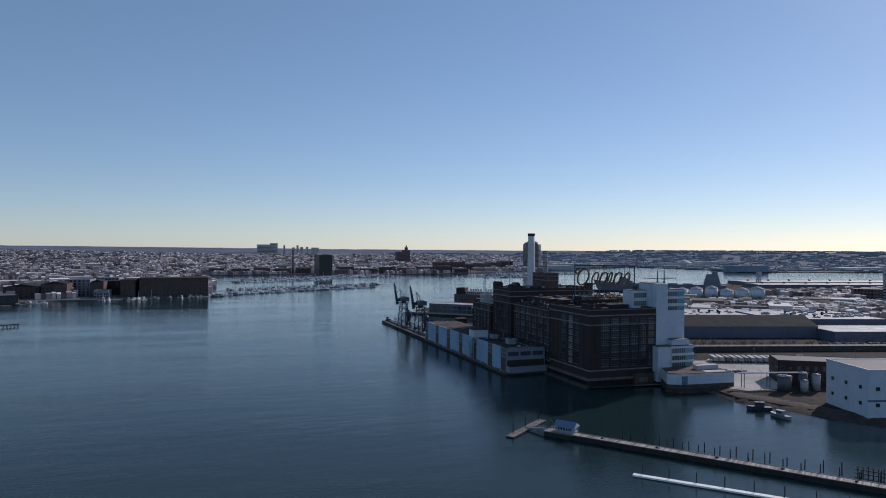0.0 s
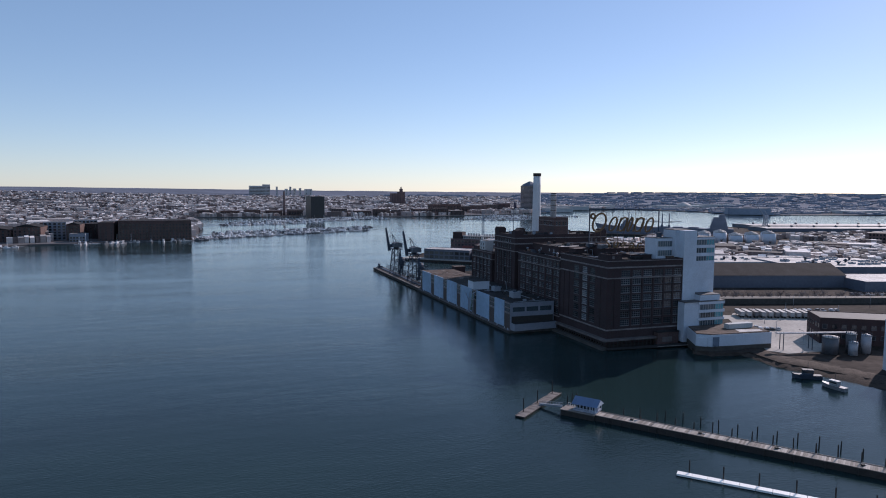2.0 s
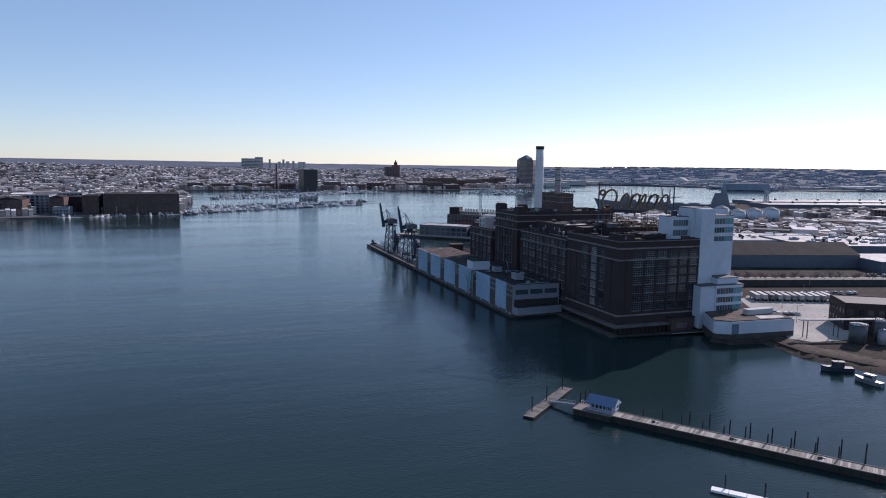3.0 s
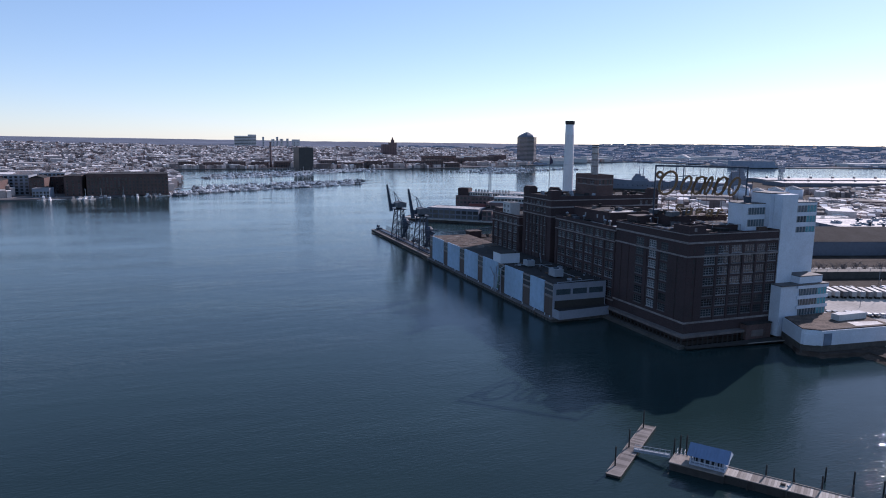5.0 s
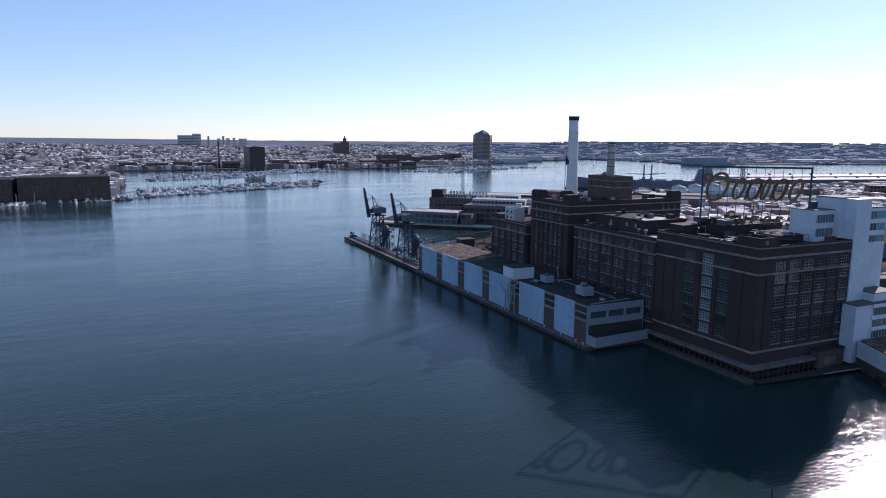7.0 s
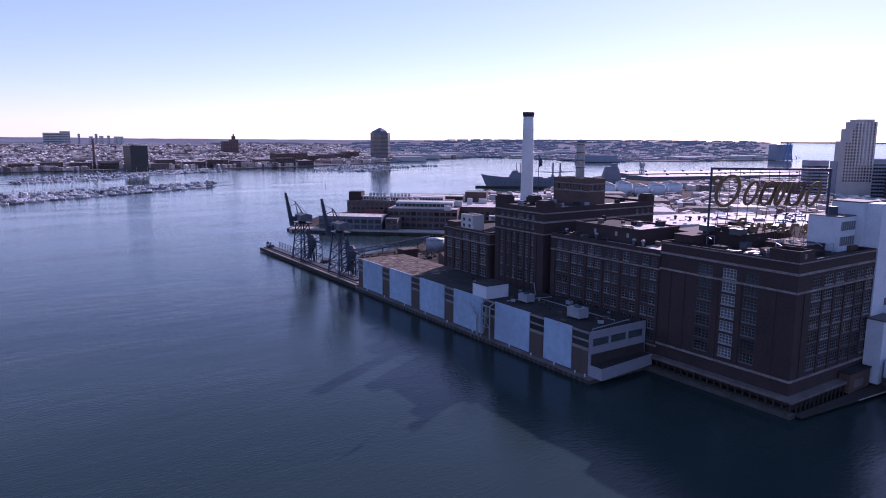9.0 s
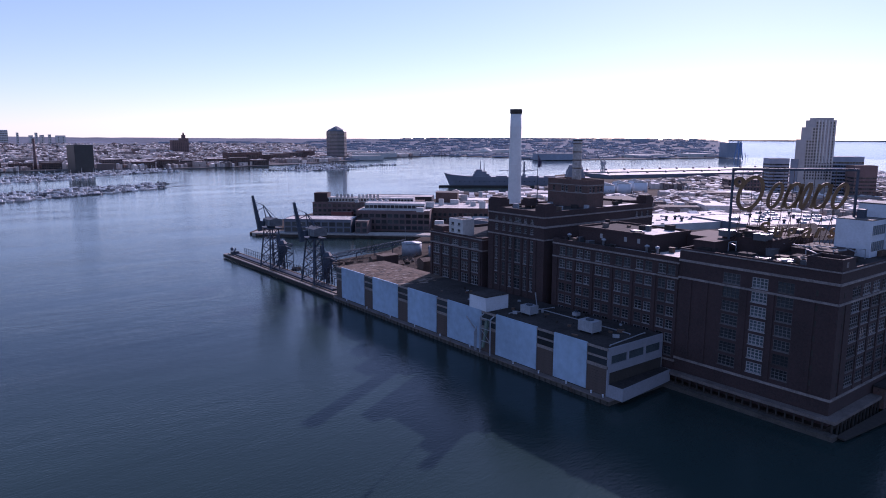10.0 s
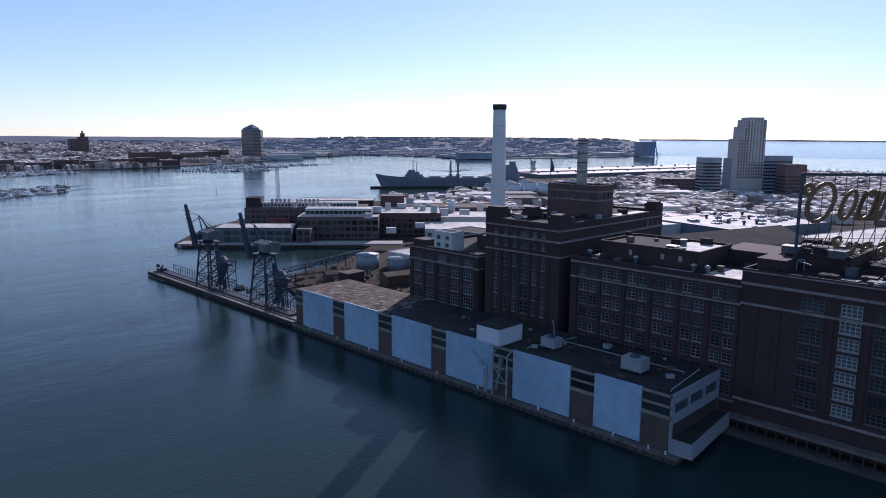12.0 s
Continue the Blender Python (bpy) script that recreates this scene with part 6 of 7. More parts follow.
bm = bmesh.new()
lathe(bm, [(0.18, 0), (0.1, 22)], 8)
part("pole", bm, STEEL_DARK, flag)
bm = bmesh.new()
for k in range(5):
    z0, z1 = 17.2 + 0.1 * k, 21.8 - 0.55 * k
    cuboid(bm, 0.12 + 0.36 * k, 0.48 + 0.36 * k, -0.05 + 0.12 * (k % 2), 0.05 + 0.12 * (k % 2), z0, z1)
part("flag_cloth", bm, mat("dark_flag", (0.05, 0.04, 0.08), 0.9), flag)
for x, y, h in ((100, 441, 8), (112, 452, 6)):
    f = thing("thin_pole", "thin roof pole with a pennant", "pole", x, y, 29 if x > 105 else 1.8)
    bm = bmesh.new()
    beam(bm, (0, 0, 0), (0, 0, h), 0.25)
    part("pole", bm, STEEL_GREY, f)

# ---- grey cargo ship ----
B0, B1 = Vector((529, 758)), Vector((716, 612))
shl = (B1 - B0).length
ship = thing("cargo_ship", "long grey naval cargo ship moored at a pier", "ship", (B0.x + B1.x) / 2, (B0.y + B1.y) / 2, 0, math.degrees(math.atan2(B0.y - B1.y, B0.x - B1.x)))
bm = bmesh.new()
secs = []
for fx, fw, zz in ((-0.5, 0.75, 15), (-0.44, 1, 15), (0.2, 1, 15.5), (0.34, 0.85, 16.5), (0.44, 0.45, 18.5), (0.5, 0.05, 21)):
    x, w = fx * shl, fw * 12
    xb = x - (10 if fx > 0.4 else 3 if fx > 0.3 else 0)
    secs.append([bm.verts.new(p) for p in ((x, -w, zz), (xb, -w * 0.85, -1), (xb, w * 0.85, -1), (x, w, zz))])
for a, b in zip(secs, secs[1:]):
    for i in range(4):
        j = (i + 1) % 4
        bm.faces.new((a[i], b[i], b[j], a[j]))
bm.faces.new(secs[0])
bm.faces.new(secs[-1][::-1])
bmesh.ops.recalc_face_normals(bm, faces=bm.faces)
part("hull", bm, SHIP_GREY, ship)
bm = bmesh.new()
for k, (w, h) in enumerate(((11, 5), (10, 4), (9, 4), (7, 4), (5, 3))):
    z = 15 + (0, 5, 9, 13, 17)[k]
    cuboid(bm, -0.46 * shl + k, -0.34 * shl - k * 1.2, -w, w, z, z + h)
cuboid(bm, -0.44 * shl, -0.40 * shl, -2.5, 2.5, 31, 40)
part("superstructure", bm, SHIP_GREY, ship)
bm = bmesh.new()
cuboid(bm, 0.19 * shl, 0.30 * shl, -9, 9, 15, 20)
cuboid(bm, 0.21 * shl, 0.29 * shl, -8, 8, 20, 24)
cuboid(bm, 0.24 * shl, 0.28 * shl, -6, 6, 24, 27)
part("bridge", bm, SHIP_GREY, ship)
for fx, z in ((0.25, 41), (0.225, 38)):
    bm = bmesh.new()
    lathe(bm, [(0.8, 24), (0.5, z), (0.1, z + 0.2)], 8, fx * shl, 0)
    part("mast", bm, SHIP_GREY, ship)
for k in range(26):
    bm = bmesh.new()
    cuboid(bm, (-0.46 + 0.034 * k) * shl, (-0.452 + 0.034 * k) * shl, 11.9, 12.25, 7.5, 8.6)
    part("porthole", bm, GLASS, ship)
for fx in (-0.05, -0.0):
    bm = bmesh.new()
    x = fx * shl
    for y in (-4, 4):
        beam(bm, (x, y, 14), (x, y, 40), 1.8)
    cuboid(bm, x - 2, x + 2, -7, 7, 14, 20)
    beam(bm, (x, -4, 36), (x, 4, 36), 1.2)
    beam(bm, (x, -4, 24), (x + 28, -4, 25), 0.9)
    beam(bm, (x, 4, 24), (x - 22, 4, 27), 0.9)
    part("derrick", bm, SHIP_GREY, ship)
bm = bmesh.new()
for k in range(5):
    cuboid(bm, (-0.26 + 0.11 * k) * shl, (-0.19 + 0.11 * k) * shl, -8, 8, 15, 17.0)
part("hatch", bm, SHIP_GREY, ship)
bm = bmesh.new()
prism(bm, [(503, 738), (676, 602), (686, 614), (513, 750)], -2.5, 2.4)
solid("pier_ship", bm, TIMBER_DARK, "long dark timber pier beside the grey ship", "pier", kind="structure")
for k in range(12):
    tank(548 + (k % 6) * 19 + (k // 6) * 22, 524 - (k % 6) * 13 + (k // 6) * 26, 1.6, 9.5, 12 + (k % 3) * 2, WHITE, "large white round storage tank", "tank farm", 3.0)
for (x0, y0, x1, y1, w, lab) in ((960, 850, 1640, 690, 84, "very long pier shed with a bright white roof"), (900, 745, 1560, 585, 70, "long pier shed with a white roof and vents")):
    L = math.hypot(x1 - x0, y1 - y0)
    cx, cy = (x0 + x1) / 2, (y0 + y1) / 2
    b = thing("pier_shed", lab, "shed", cx, cy, 1.6, math.degrees(math.atan2(y1 - y0, x1 - x0)), "pier sheds")
    bm = bmesh.new()
    cuboid(bm, -L / 2, L / 2, -w / 2, w / 2, 0, 7)
    part("wall", bm, BLUE_SHED, b)
    bm = bmesh.new()
    gable(bm, -L / 2 - 1, L / 2 + 1, -w / 2 - 1, w / 2 + 1, 7, 8.2, along="x")
    part("roof", bm, ROOF_WHITE, b)
    for k in range(14):
        x = -L / 2 + L * (k + 0.5) / 14
        bm = bmesh.new()
        cuboid(bm, x - 1.5, x + 1.5, -2, 2, 7.6, 11)
        gable(bm, x - 2.0, x + 2.0, -2.5, 2.5, 11, 12)
        part("ridge_vent", bm, STEEL_DARK, b)


def dock_crane_far(x, y, s, label, steel=STEEL_DARK, thick=1.0):
    c = thing("harbour_crane", label, "crane", x, y, 1.6, group="far cranes")
    bm = bmesh.new()
    lattice(bm, (0, 0, 0), (0, 0, 22 * s), 7 * s * thick, 4 * s * thick, 4, 0.7 * s * thick)
    part("portal", bm, steel, c)
    bm = bmesh.new()
    cuboid(bm, -4 * s * thick, 5 * s * thick, -3 * s * thick, 3 * s * thick, 22 * s, 28 * s)
    part("house", bm, steel, c)
    bm = bmesh.new()
    beam(bm, (-3 * s, 0, 26 * s), (-20 * s, 2, 46 * s), 1.4 * s * thick)
    beam(bm, (4 * s, 0, 28 * s), (-4 * s, 0, 38 * s), 1.0 * s * thick)
    part("boom", bm, steel, c)


dock_crane_far(942, 768, 1.1, "grey harbour crane beside the long pier shed", STEEL_GREY)

# ---- tall silo tower conversion and its neighbours ----
tw2 = thing("silo_tower", "tall tan residential tower stepped up one side", "tower", 0, 0, 1.6)
SX, SY = 771, 290
bm = bmesh.new()
ux, uy = Vector((0.78, -0.62)), Vector((0.62, 0.78))


def slab(bm, a0, a1, b0, b1, z0, z1):
    k = 0.98
    z0, z1 = (max(0, 77.6 + (z - 77.6) * k) for z in (z0, z1))
    pts = [Vector((SX, SY)) + (ux * a + uy * b) * k for a, b in ((a0, b0), (a1, b0), (a1, b1), (a0, b1))]
    prism(bm, pts, z0, z1)


slab(bm, -15, 23, -12, 14, 0, 76)
slab(bm, -9, 23, -12, 14, 76, 92)
slab(bm, -4, 23, -12, 14, 92, 101)
slab(bm, 0, 20, -10, 12, 101, 104)
part("wall", bm, TOWER_STONE, tw2)
for k in range(6):
    bm = bmesh.new()
    a = -1 + 4.3 * k
    slab(bm, a, a + 1.7, -13.0, -12, 45, 101)
    part("pier_rib", bm, LIGHT_BLOCK, tw2)
for i in range(10):
    for j in range(19):
        z = 24 + 4 * j
        a = -14 + 3.7 * i
        if (a < -9 and z > 72) or (a < -4 and z > 88):
            continue
        bm = bmesh.new()
        slab(bm, a, a + 1.9, -12.25, -11.9, z, z + 2.4)
        part("window", bm, GLASS, tw2)
plain_building("silo_base_block", "grey concrete silo base block under the tower", 763.5, 792.5, 290, 310, 51.5, RENDER_GREY, ROOF_GREY, "building", -40)
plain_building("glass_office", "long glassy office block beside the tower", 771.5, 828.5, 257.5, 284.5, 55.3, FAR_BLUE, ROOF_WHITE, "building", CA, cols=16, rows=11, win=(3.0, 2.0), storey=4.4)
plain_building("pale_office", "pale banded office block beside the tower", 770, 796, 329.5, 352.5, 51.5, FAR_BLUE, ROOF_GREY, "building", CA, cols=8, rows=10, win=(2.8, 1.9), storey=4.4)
plain_building("dark_office", "dark brick office beyond the sign", 766.5, 793.5, 220.5, 243.5, 45.5, BROWN_BRICK, ROOF_DARK, "building", CA, cols=10, rows=7, win=(2.4, 1.8), storey=4.4)
plain_building("brick_school", "long brick block with a row of tall windows", 787, 841, 388, 416, 19, BROWN_BRICK, ROOF_GREY, "building", CA, cols=12, rows=3, win=(2.4, 3.0), storey=5.5, first=4)


# ---- far shores: landmarks ----
plain_building("black_tower", "square black glass office tower by the marina", 108, 146, 1470, 1508, 59, BLACK_CLAD, ROOF_DARK, "tower", 12)
dome = thing("octagon_tower", "lone brown tower with a peaked glass crown", "tower", 1000, 1960, 1.8, 20)
bm = bmesh.new()
pts = [(34 * math.cos(math.tau * k / 8), 34 * math.sin(math.tau * k / 8)) for k in range(8)]
prism(bm, pts, 0, 94)
part("wall", bm, TOWER_GREY, dome)
bm = bmesh.new()
lathe(bm, [(34, 94), (27, 101), (5, 112), (0.5, 113)], 8, smooth=False)
part("crown", bm, BLUE_SHED, dome)
for k in range(20):
    bm = bmesh.new()
    z = 6 + 4.6 * k
    lathe(bm, [(34.2, z), (34.2, z + 1.7), (33.9, z + 1.7)], 8, smooth=False)
    part("window_band", bm, GLASS, dome)
ch2 = thing("brick_brewery_tower", "stepped brown brick tower with a small lantern", "tower", 655, 2520, 1.8)
bm = bmesh.new()
cuboid(bm, -40, -8, -15, 15, 0, 62)
cuboid(bm, -8, 20, -15, 15, 0, 70)
cuboid(bm, 0, 12, -6, 6, 70, 82)
lathe(bm, [(3, 82), (3, 88), (0.4, 92)], 8, 6, 0)
part("wall", bm, BROWN_BRICK, ch2)
bm = bmesh.new()
for i in range(8):
    for j in range(11):
        x, z = -37 + 7 * i, 8 + 5.2 * j
        cuboid(bm, x, x + 2.6, -15.3, -14.9, z, z + 2.6)
part("window_bank", bm, GLASS, ch2)
# hospital walls are paled to include the distance haze
plain_building("hospital_block", "big pale blue-grey hospital slab on the hill", 100, 172, 3640, 3700, 96, LIGHT_BLOCK, ROOF_GREY, "hospital", 0, cols=14, rows=10, win=(5, 3), storey=8, first=30)
plain_building("hospital_block", "taller pale hospital block on the hill", 173, 212, 3640, 3700, 104, LIGHT_BLOCK, ROOF_GREY, "hospital", 0, cols=10, rows=10, win=(5, 3), storey=8, first=30)
plain_building("brick_wharf_warehouse", "long dark brick wharf warehouse with rows of windows", -276, -176, 752, 806, 30, BRICK_RED, ROOF_DARK, "warehouse", 4, cols=22, rows=6, win=(2.0, 2.6), storey=4.6, first=4)
plain_building("brick_wharf_warehouse", "lower dark brick warehouse beside the wharf", -322, -286, 800, 850, 24, BRICK, ROOF_DARK, "warehouse", -8, cols=8, rows=5, win=(2.0, 2.2), storey=4.4)
plain_building("white_wharf_office", "white gridded office block at the water", -376, -346, 790, 830, 27, RENDER_GREY, ROOF_GREY, "building", -4, cols=7, rows=6, win=(3.2, 2.4), storey=4.2)
plain_building("white_wharf_office", "pale gridded office block behind the wharf", -345, -312, 850, 890, 27, RENDER_GREY, ROOF_GREY, "building", -4, cols=7, rows=6, win=(3.2, 2.4), storey=4.2)
plain_building("white_pavilion", "small white two-storey wharf pavilion", -334, -314, 734, 756, 13, RENDER_GREY, ROOF_GREY, "building", -4, cols=6, rows=3, win=(2.4, 2.2), storey=4.0)
plain_building("low_wharf_hall", "low dark hall with a pale roof at the water", -480, -420, 640, 690, 13, BLACK_CLAD, ROOF_GREY, "building", 20, cols=9, rows=2, win=(4, 3), storey=5)
plain_building("low_wharf_hall", "dark brick hall on the far wharf", -560, -480, 700, 760, 20, BRICK, ROOF_DARK, "building", 10, cols=12, rows=4, win=(2, 2.4), storey=4.6)
for xa, xb, ya, yb, zt, ridge_h in ((-405, -371, 745, 786, 23, 4), (-343, -325, 766, 800, 25, 3), (-300, -279, 752, 800, 28, 0), (-455, -408, 752, 800, 19, 4), (-390, -350, 835, 870, 24, 0)):
    plain_building("brick_wharf_house", "dark brick wharf house among the offices", xa, xb, ya, yb, zt, BRICK_RED, ROOF_DARK, "building", -2, "wharf houses", cols=7, rows=5, win=(1.8, 2.2), storey=4.2, pitched=ridge_h)
# skyline blocks get the same haze-pale wall colour
for bx, by, wid, top in ((238, 3560, 8, 92), (268, 3400, 14, 80), (302, 3480, 9, 92), (326, 3520, 16, 82), (352, 3460, 10, 84), (396, 3560, 40, 80)):
    plain_building("hill_block", "distant pale apartment block on the skyline", bx, bx + wid, by, by + 24, top, LIGHT_BLOCK, ROOF_GREY, "building", 0, "hill blocks", cols=2, rows=8, win=(4, 3), storey=8, first=30)
chimney("mill_chimney", "slim brick mill chimney above the far roofs", 70, 1700, 1.6, 72, 3.4, 2.4, BROWN_BRICK, SOOT_SHADE_BLACK)
rnd = random.Random(31)
for k in range(13):                           # brick apartments along the quay
    x = -170 + 62 * k
    y = 1655 + rnd.uniform(-10, 20) - (25 if 6 < k < 10 else 0)
    plain_building("quay_apartments", "red brick apartment block along the marina quay", x, x + rnd.uniform(38, 56), y, y + 28, rnd.uniform(15, 24), rnd.choice((BRICK_RED, BROWN_BRICK, BRICK_RED, LIGHT_BLOCK)), rnd.choice((ROOF_GREY, ROOF_WHITE)), "apartments", rnd.uniform(-4, 4), "quay apartments", cols=9, rows=5, win=(3.0, 2.2), storey=4)
for k in range(6):
    x = 560 + 70 * k
    y = 1800 + 50 * k
    plain_building("quay_apartments", "brick apartment block by the far marina", x, x + 52, y, y + 40, rnd.uniform(18, 32), rnd.choice((BRICK_RED, BROWN_BRICK)), ROOF_GREY, "apartments", 8, "quay apartments", cols=9, rows=6, win=(3.2, 2.2), storey=4)
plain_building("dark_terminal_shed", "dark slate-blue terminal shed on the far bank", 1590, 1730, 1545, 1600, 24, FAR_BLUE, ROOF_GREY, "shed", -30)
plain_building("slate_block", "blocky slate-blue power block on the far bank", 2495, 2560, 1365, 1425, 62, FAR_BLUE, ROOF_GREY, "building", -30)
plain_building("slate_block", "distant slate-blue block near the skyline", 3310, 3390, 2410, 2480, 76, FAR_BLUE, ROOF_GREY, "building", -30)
for x, y, w, d, h in ((1030, 1900, 120, 50, 16), (1180, 2100, 160, 60, 18), (1350, 2220, 180, 50, 14), (1480, 2300, 120, 70, 20), (1850, 2300, 240, 60, 16), (2150, 2400, 200, 70, 20), (1760, 1750, 140, 60, 14), (2120, 1560, 220, 60, 14), (2380, 1480, 160, 50, 16), (1250, 2500, 200, 80, 18), (900, 2300, 180, 60, 20), (2500, 2500, 260, 80, 20), (2900, 2450, 200, 80, 22)):
    plain_building("harbour_shed", "long pale harbour shed on the far bank", x, x + w, y, y + d, h, LIGHT_BLOCK, ROOF_WHITE, "shed", -8, "harbour sheds")
heap = thing("salt_pile", "white conical salt pile on the far bank", "pile", 2000, 2330, 1.8)
bm = bmesh.new()
lathe(bm, [(55, 0), (30, 18), (10, 28), (1, 31)], 20)
part("cone", bm, ROOF_WHITE, heap)
for k in range(6):
    dock_crane_far(3560 + 48 * k + 20 * (k % 2), 2370 - 26 * k, 1.9, "far container crane against the skyline", STEEL_GREY, 0.5)
br = thing("grain_gantry", "tall blue portal gantry by the pier sheds", "gantry", 2250, 1205, 1.6)
bm = bmesh.new()
for s in (-14, 14):
    beam(bm, (s, -9, 0), (s * 0.6, 0, 68), 3.0)
    beam(bm, (s, 9, 0), (s * 0.6, 0, 68), 3.0)
for z in (26, 46, 66):
    beam(bm, (-13, 0, z), (13, 0, z), 3.0)
part("frame", bm, GANTRY_BLUE, br)

# ---- far shores: rows of houses, trees, boats ----
def rows_of_houses(poly, seed, n_blocks, xr, yr, turn, hr, keep_out=(), big_share=0.13):
    rnd = random.Random(seed)
    out = []
    for _ in range(n_blocks):
        bx, by = rnd.uniform(*xr), rnd.uniform(*yr)
        if not inside((bx, by), poly) or any(x0 < bx < x1 and y0 < by < y1 for x0, x1, y0, y1 in keep_out):
            continue
        a = turn + rnd.choice((0, math.pi / 2)) + rnd.uniform(-0.06, 0.06)
        h = rnd.uniform(*hr)
        big = rnd.random() < big_share
        for k in range(1 if big else rnd.randint(4, 9)):
            w = rnd.uniform(25, 60) if big else rnd.uniform(5, 7.5)
            d = rnd.uniform(18, 40) if big else rnd.uniform(10, 15)
            px, py = bx + math.cos(a) * 6.6 * k, by + math.sin(a) * 6.6 * k
            if inside((px, py), poly):
                out.append((px, py, 1.5, w, d, h * (1.15 if big else rnd.uniform(0.85, 1.2)) , a, 0 if big or rnd.random() < 0.55 else rnd.uniform(1, 2.4)))
    return out


def lift(boxes):
    """Houses stand on the rising ground."""
    return [(b[0], b[1], b[2] + ground_z(b[0], b[1]), *b[3:]) for b in boxes]


keep = ((-300, -160, 740, 830), (-385, -300, 725, 900), (80, 160, 1460, 1530), (-70, 60, 2690, 2750), (600, 690, 2490, 2550))
hs = rows_of_houses(NORTH, 1, 6000, (-2100, 1500), (730, 3300), 0.25, (7, 12), keep)
stuff("city_houses", lift(hs), (CITY_WALL, CITY_ROOF), "crowded brick row houses with pale roofs on the far shore", "houses")
hs = [b for b in rows_of_houses(NORTH, 2, 380, (1000, 3600), (1500, 3400), 0.1, (4, 8), ()) if math.atan2(b[0] + 150, b[1] + 150) < radians(59.5)]
rnd = random.Random(90)
for _ in range(1100):
    x, y = rnd.uniform(900, 3700), rnd.uniform(1450, 3600)
    if inside((x, y), NORTH) and inside((x + 80, y), NORTH) and math.atan2(x + 150, y + 150) < radians(59.5):
        hs.append((x, y, 1.5, rnd.uniform(14, 80), rnd.uniform(10, 26), rnd.uniform(4, 9), rnd.uniform(-0.2, 0.1), 0))
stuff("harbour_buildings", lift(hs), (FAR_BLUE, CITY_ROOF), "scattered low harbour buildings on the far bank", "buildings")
hs = rows_of_houses(POINT, 3, 2000, (440, 1500), (-700, 560), radians(-40), (6, 9), ((480, 720, 400, 540), (770, 860, 370, 430), (735, 865, 212, 362), (440, 540, -20, 200)), 0.03)
stuff("point_row_houses", hs, (CITY_WALL, CITY_ROOF), "dense brick row houses with white and tar roofs", "houses")
hs = rows_of_houses(POINT, 4, 130, (180, 480), (235, 540), radians(-40), (6, 11), ((140, 290, 260, 480),))
stuff("works_sheds", hs, (CITY_WALL, CITY_ROOF), "jumble of low works sheds behind the campus", "sheds")

rnd = random.Random(12)
places = []
for _ in range(8000):
    x, y = rnd.uniform(-2300, 3000), rnd.uniform(750, 2900)
    if inside((x, y), NORTH) and (x < 900 or rnd.random() < 0.45):
        places.append((x, y, 1.5 + ground_z(x, y), rnd.uniform(6, 12)))
for _ in range(900):
    x, y = rnd.uniform(430, 2400), rnd.uniform(-600, 800)
    if inside((x, y), POINT):
        places.append((x, y, 1.5, rnd.uniform(5, 10)))
near_places = []
for k in range(110):                          # line of trees along the embankment and the shed
    x = 150 + 3.1 * k
    near_places.append((x, 64 - (x - 126) * 0.28 + rnd.uniform(-4, 4), 1.5, rnd.uniform(5, 9)))
for k in range(60):
    places.append((rnd.uniform(1440, 1640), rnd.uniform(120, 540), 1.5, rnd.uniform(5, 9)))
clumps("bare_trees", places, "bare brown winter trees between the houses", "trees", TREES)
for _ in range(70):                           # scrub on the wharf behind the sheds
    near_places.append((rnd.uniform(30, 120), rnd.uniform(196, 262), 1.5, rnd.uniform(2, 4.5)))
clumps("bare_scrub", [p for p in near_places if inside(p, POINT)], "thin bare scrub and saplings along the embankment", "scrub", TREES, 26, 0.22)


def marina(name, lines, seed, label):
    rnd = random.Random(seed)
    verts, faces = [], []

    def box(cx, cy, a, l, w, z0, z1, taper=1.0):
        ca, sa = math.cos(a), math.sin(a)
        k = len(verts)
        for z, f in ((z0, 0.85), (z1, 1.0)):
            for px, py in ((-l, -w), (l * 0.55, -w), (l * f, 0), (l * 0.55, w), (-l, w)):
                q = py * (taper if px > 0 else 1)
                verts.append((cx + (px * ca - q * sa) / 2, cy + (px * sa + q * ca) / 2, z))
        faces.append([k + 5 + i for i in range(5)])
        for i in range(5):
            j = (i + 1) % 5
            faces.append((k + i, k + j, k + 5 + j, k + 5 + i))
    for x0, y0, x1, y1, gap in lines:
        L = math.hypot(x1 - x0, y1 - y0)
        a = math.atan2(y1 - y0, x1 - x0)
        for k in range(int(L / gap)):
            for sgn in (-1, 1):
                if rnd.random() < 0.36:
                    continue
                f = (k + 0.5) * gap / L
                l, w = rnd.uniform(9, 16), rnd.uniform(3, 4.6)
                cx = x0 + (x1 - x0) * f - math.sin(a) * sgn * (l / 2 + 1.5)
                cy = y0 + (y1 - y0) * f + math.cos(a) * sgn * (l / 2 + 1.5)
                ba = a + sgn * math.pi / 2
                box(cx, cy, ba, l, w, 0, 1.6)
                box(cx - 0.1 * l * math.cos(ba), cy - 0.1 * l * math.sin(ba), ba, l * 0.45, w * 0.7, 1.6, rnd.uniform(2.8, 4.5))
                if rnd.random() < 0.3:
                    box(cx, cy, ba, 0.3, 0.3, 1.6, rnd.uniform(9, 15))
        box((x0 + x1) / 2, (y0 + y1) / 2, a, L / 0.77, 2.4, 0.2, 0.7)
    me = bpy.data.meshes.new(name)
    me.from_pydata(verts, [], faces)
    me.materials.append(BOAT)
    return tagged(new(name, me), label, "boats", "", "stuff")


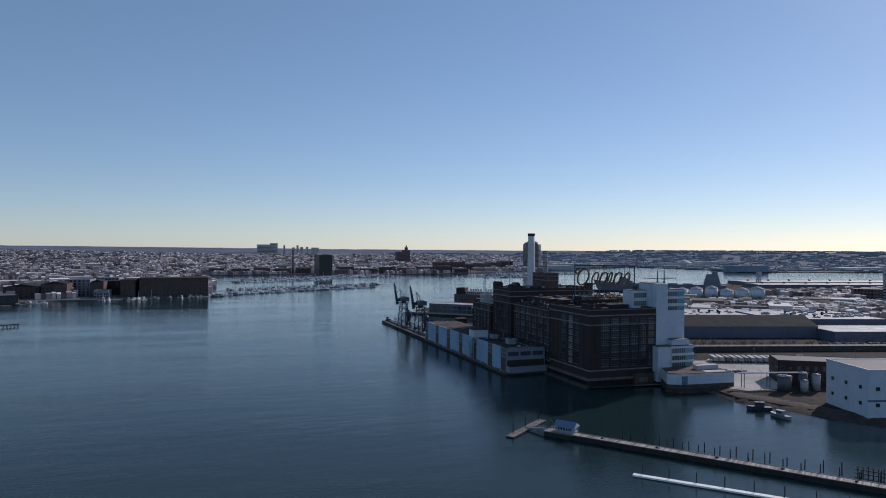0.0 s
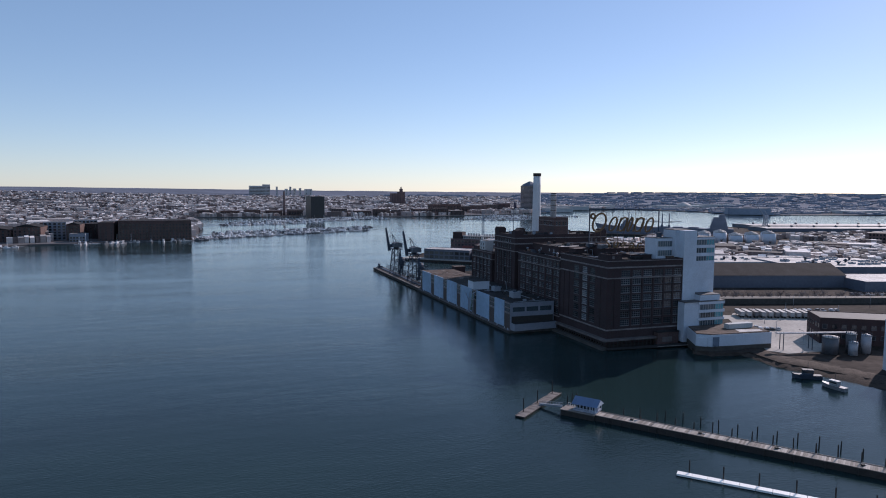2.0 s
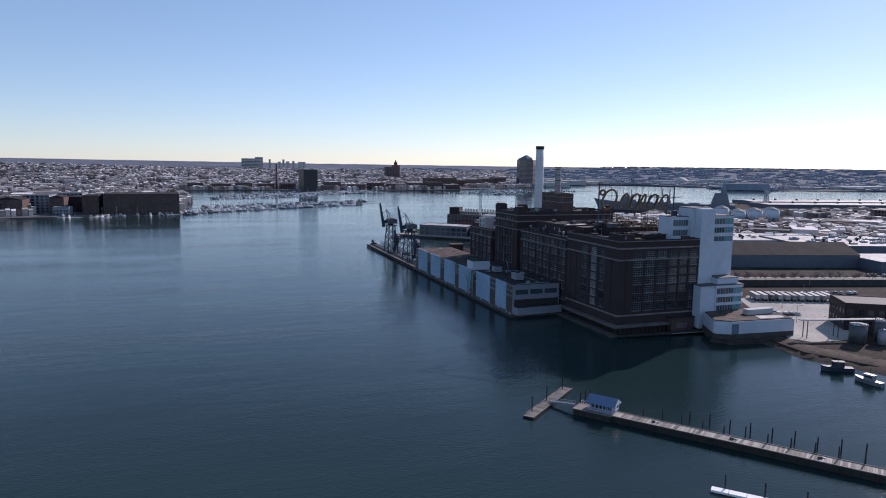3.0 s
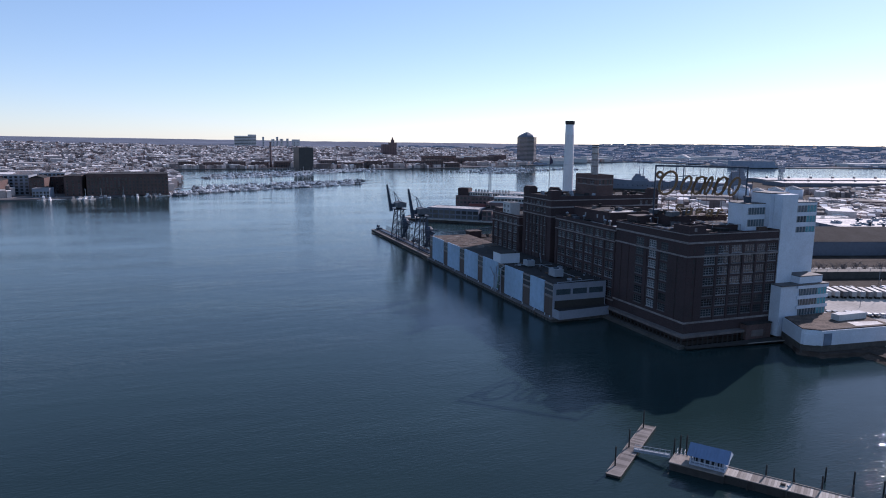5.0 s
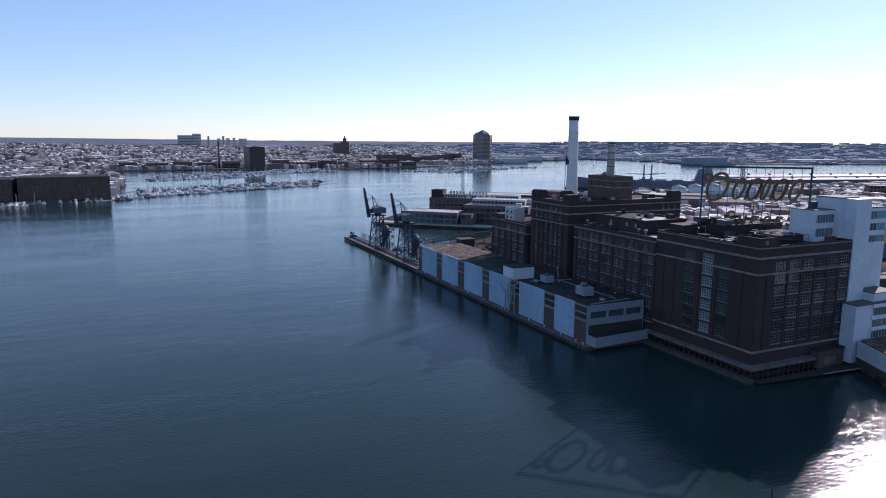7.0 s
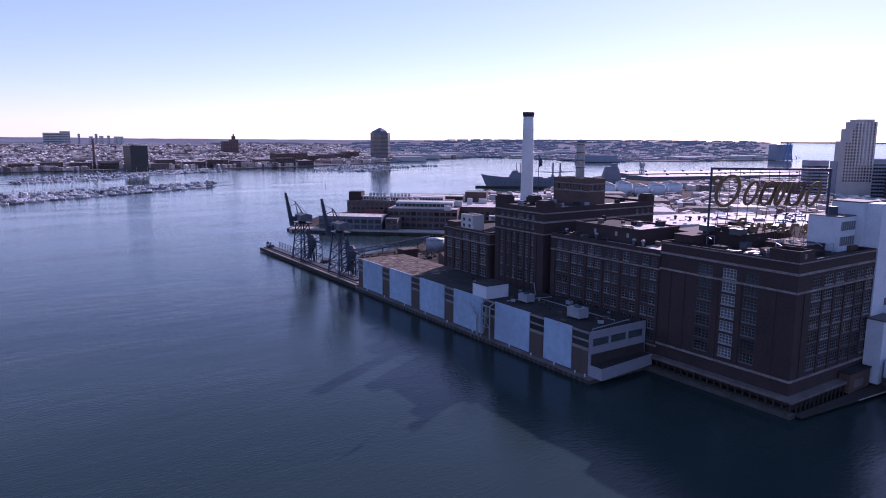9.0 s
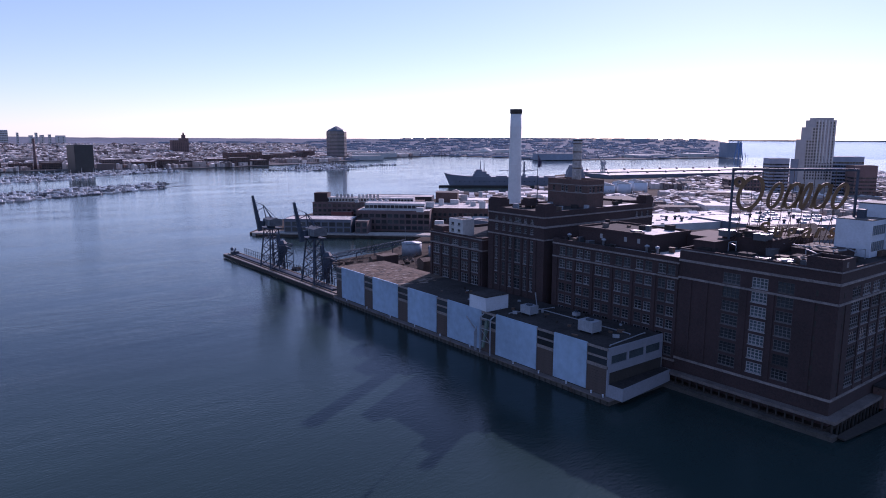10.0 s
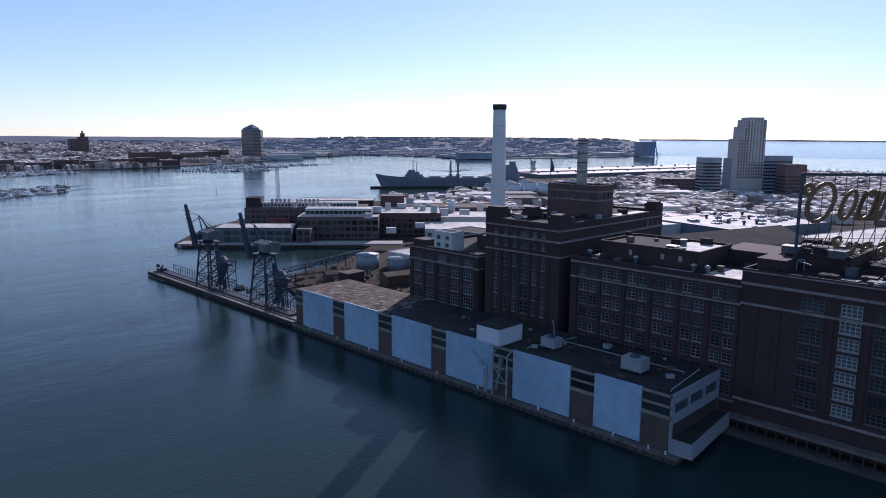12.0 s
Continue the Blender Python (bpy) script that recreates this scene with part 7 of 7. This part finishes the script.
lines = [(-150, 786, 158, 978, 5.6), (-146, 842, 150, 1020, 5.8), (-140, 905, 172, 1060, 6.2), (-120, 1190, 120, 1290, 6.4),
         (-117, 1262, 318, 1472, 6.8), (-70, 1345, 325, 1535, 7), (30, 1465, 350, 1592, 7.5), (-172, 790, -100, 824, 5)]
marina("marina_boats", lines, 51, "crowded white yachts and motor boats in the marina")
lines = [(485, 1404, 680, 1320, 7), (545, 1330, 690, 1350, 7), (560, 1460, 810, 1455, 7.5), (640, 1560, 960, 1510, 8), (700, 1640, 820, 1600, 8)]
marina("marina_boats_east", lines, 52, "white boats moored in the eastern marina")
lines = [(-322, 712, -296, 716, 7), (-284, 714, -262, 700, 4.2), (-276, 722, -240, 722, 4.6), (-232, 736, -206, 738, 5.5), (-202, 740, -176, 748, 5.5), (-172, 756, -150, 772, 5.5), (-430, 640, -380, 690, 12)]
marina("wharf_boats", lines, 53, "boats moored off the brick wharf")


# ---- small things ----
fd = thing("quay_fenders", "row of dark vertical timber fenders on the quay wall", "fenders")
bm = bmesh.new()
cuboid(bm, -2.5, -2.2, -0.2, 0.2, -2.0, 1.25)
fme = mesh_of(bm, "fender", TIMBER_DARK)
for k in range(66):
    shared("fender", fme, fd, pose(0, -2.0 + 2.5 * k, 0))
rnd = random.Random(77)


def parked(lots, seed):
    """Rows of cars: body and cabin blocks."""
    rnd = random.Random(seed)
    out = []
    for x0, y0, x1, y1, n in lots:
        a = math.atan2(y1 - y0, x1 - x0) + math.pi / 2
        for k in range(n):
            if rnd.random() < 0.2:
                continue
            f = (k + rnd.uniform(-0.1, 0.1)) / n
            x, y = x0 + (x1 - x0) * f, y0 + (y1 - y0) * f
            out.append((x, y, 1.95, 4.5, 1.85, 0.75, a, 0))
            out.append((x, y, 2.7, 2.4, 1.7, 0.62, a, 0))
    return out


CAR = mat("mixed_car_paint", (0.05, 0.055, 0.065), 0.3, 0.5, 0.3, 2, island=1.2, tint=(0.6, 0.6, 0.62))
stuff("parked_cars", parked(((112, -30, 140, -42, 10), (116, -36, 146, -48, 10), (175, 4, 235, -12, 20), 
                             (180, 255, 240, 200, 24), (186, 260, 246, 206, 24), (420, 262, 520, 180, 34), (426, 268, 526, 186, 34),
                             (560, 60, 640, -20, 30), (600, 300, 690, 220, 34), (606, 306, 696, 226, 34), (300, 40, 380, 10, 28)), 5),
      (CAR, CAR), "rows of parked cars in the yards and lots", "cars")


def lamp_post(x, y, z, h):
    p = thing("lamp_post", "slim grey lamp post in the yard", "lamp post", x, y, z, rnd.uniform(0, 360), "yard lamp posts")
    bm = bmesh.new()
    lathe(bm, [(0.14, 0), (0.08, h)], 8)
    part("pole", bm, STEEL_GREY, p)
    bm = bmesh.new()
    beam(bm, (0, 0, h), (1.8, 0, h + 0.3), 0.12)
    cuboid(bm, 1.4, 2.2, -0.2, 0.2, h + 0.2, h + 0.38)
    part("lamp_head", bm, STEEL_DARK, p)


for x, y in ((112, -92), (128, -60), (150, -30), (176, -20), (205, -32), (240, -44), (120, 30), (160, 20), (210, 6), (262, -8), (310, -22), (132, 296), (170, 262), (205, 250)):
    lamp_post(x, y, 1.75, rnd.uniform(8, 11))

# plant scattered over the broad pale roofs
for k in range(40):
    x, y = rnd.uniform(365, 450), rnd.uniform(118, 180)
    u = thing("roof_unit", "grey air unit on the broad pale roof", "air unit", x, y, 12.6, -16, "roof units")
    w, d, h = rnd.uniform(1.2, 3.4), rnd.uniform(1.0, 2.4), rnd.uniform(0.9, 2.2)
    bm = bmesh.new()
    cuboid(bm, -w, w, -d, d, 0, h)
    part("casing", bm, STEEL_GREY, u)
    bm = bmesh.new()
    lathe(bm, [(d * 0.6, h), (d * 0.6, h + 0.3), (d * 0.4, h + 0.35)], 10)
    part("fan_ring", bm, STEEL_DARK, u)
for k in range(30):
    x, y = rnd.uniform(300, 410), rnd.uniform(186, 226)
    u = thing("roof_unit", "small pale skylight kerb on the low white roof", "skylight", x, y, 11.6, -16, "roof units")
    w = rnd.uniform(0.8, 2.0)
    bm = bmesh.new()
    cuboid(bm, -w, w, -w * 0.7, w * 0.7, 0, 0.6)
    part("kerb", bm, LIGHT_BLOCK, u)
    bm = bmesh.new()
    gable(bm, -w, w, -w * 0.7, w * 0.7, 0.6, 1.0)
    part("glazing", bm, GLASS, u)

# quay ladders and tyre fenders by the stage
for y in (12, 46, 72, 118, 147):
    ld = thing("quay_ladder", "rusty iron ladder down the quay wall", "ladder", -2.42, y, 0, 0, "quay ladders")
    bm = bmesh.new()
    for o in (-0.25, 0.25):
        beam(bm, (0, o, -1.5), (0, o, 2.2), 0.1)
    for k in range(9):
        beam(bm, (0, -0.25, -1.2 + 0.38 * k), (0, 0.25, -1.2 + 0.38 * k), 0.08)
    part("rungs", bm, RUST, ld)
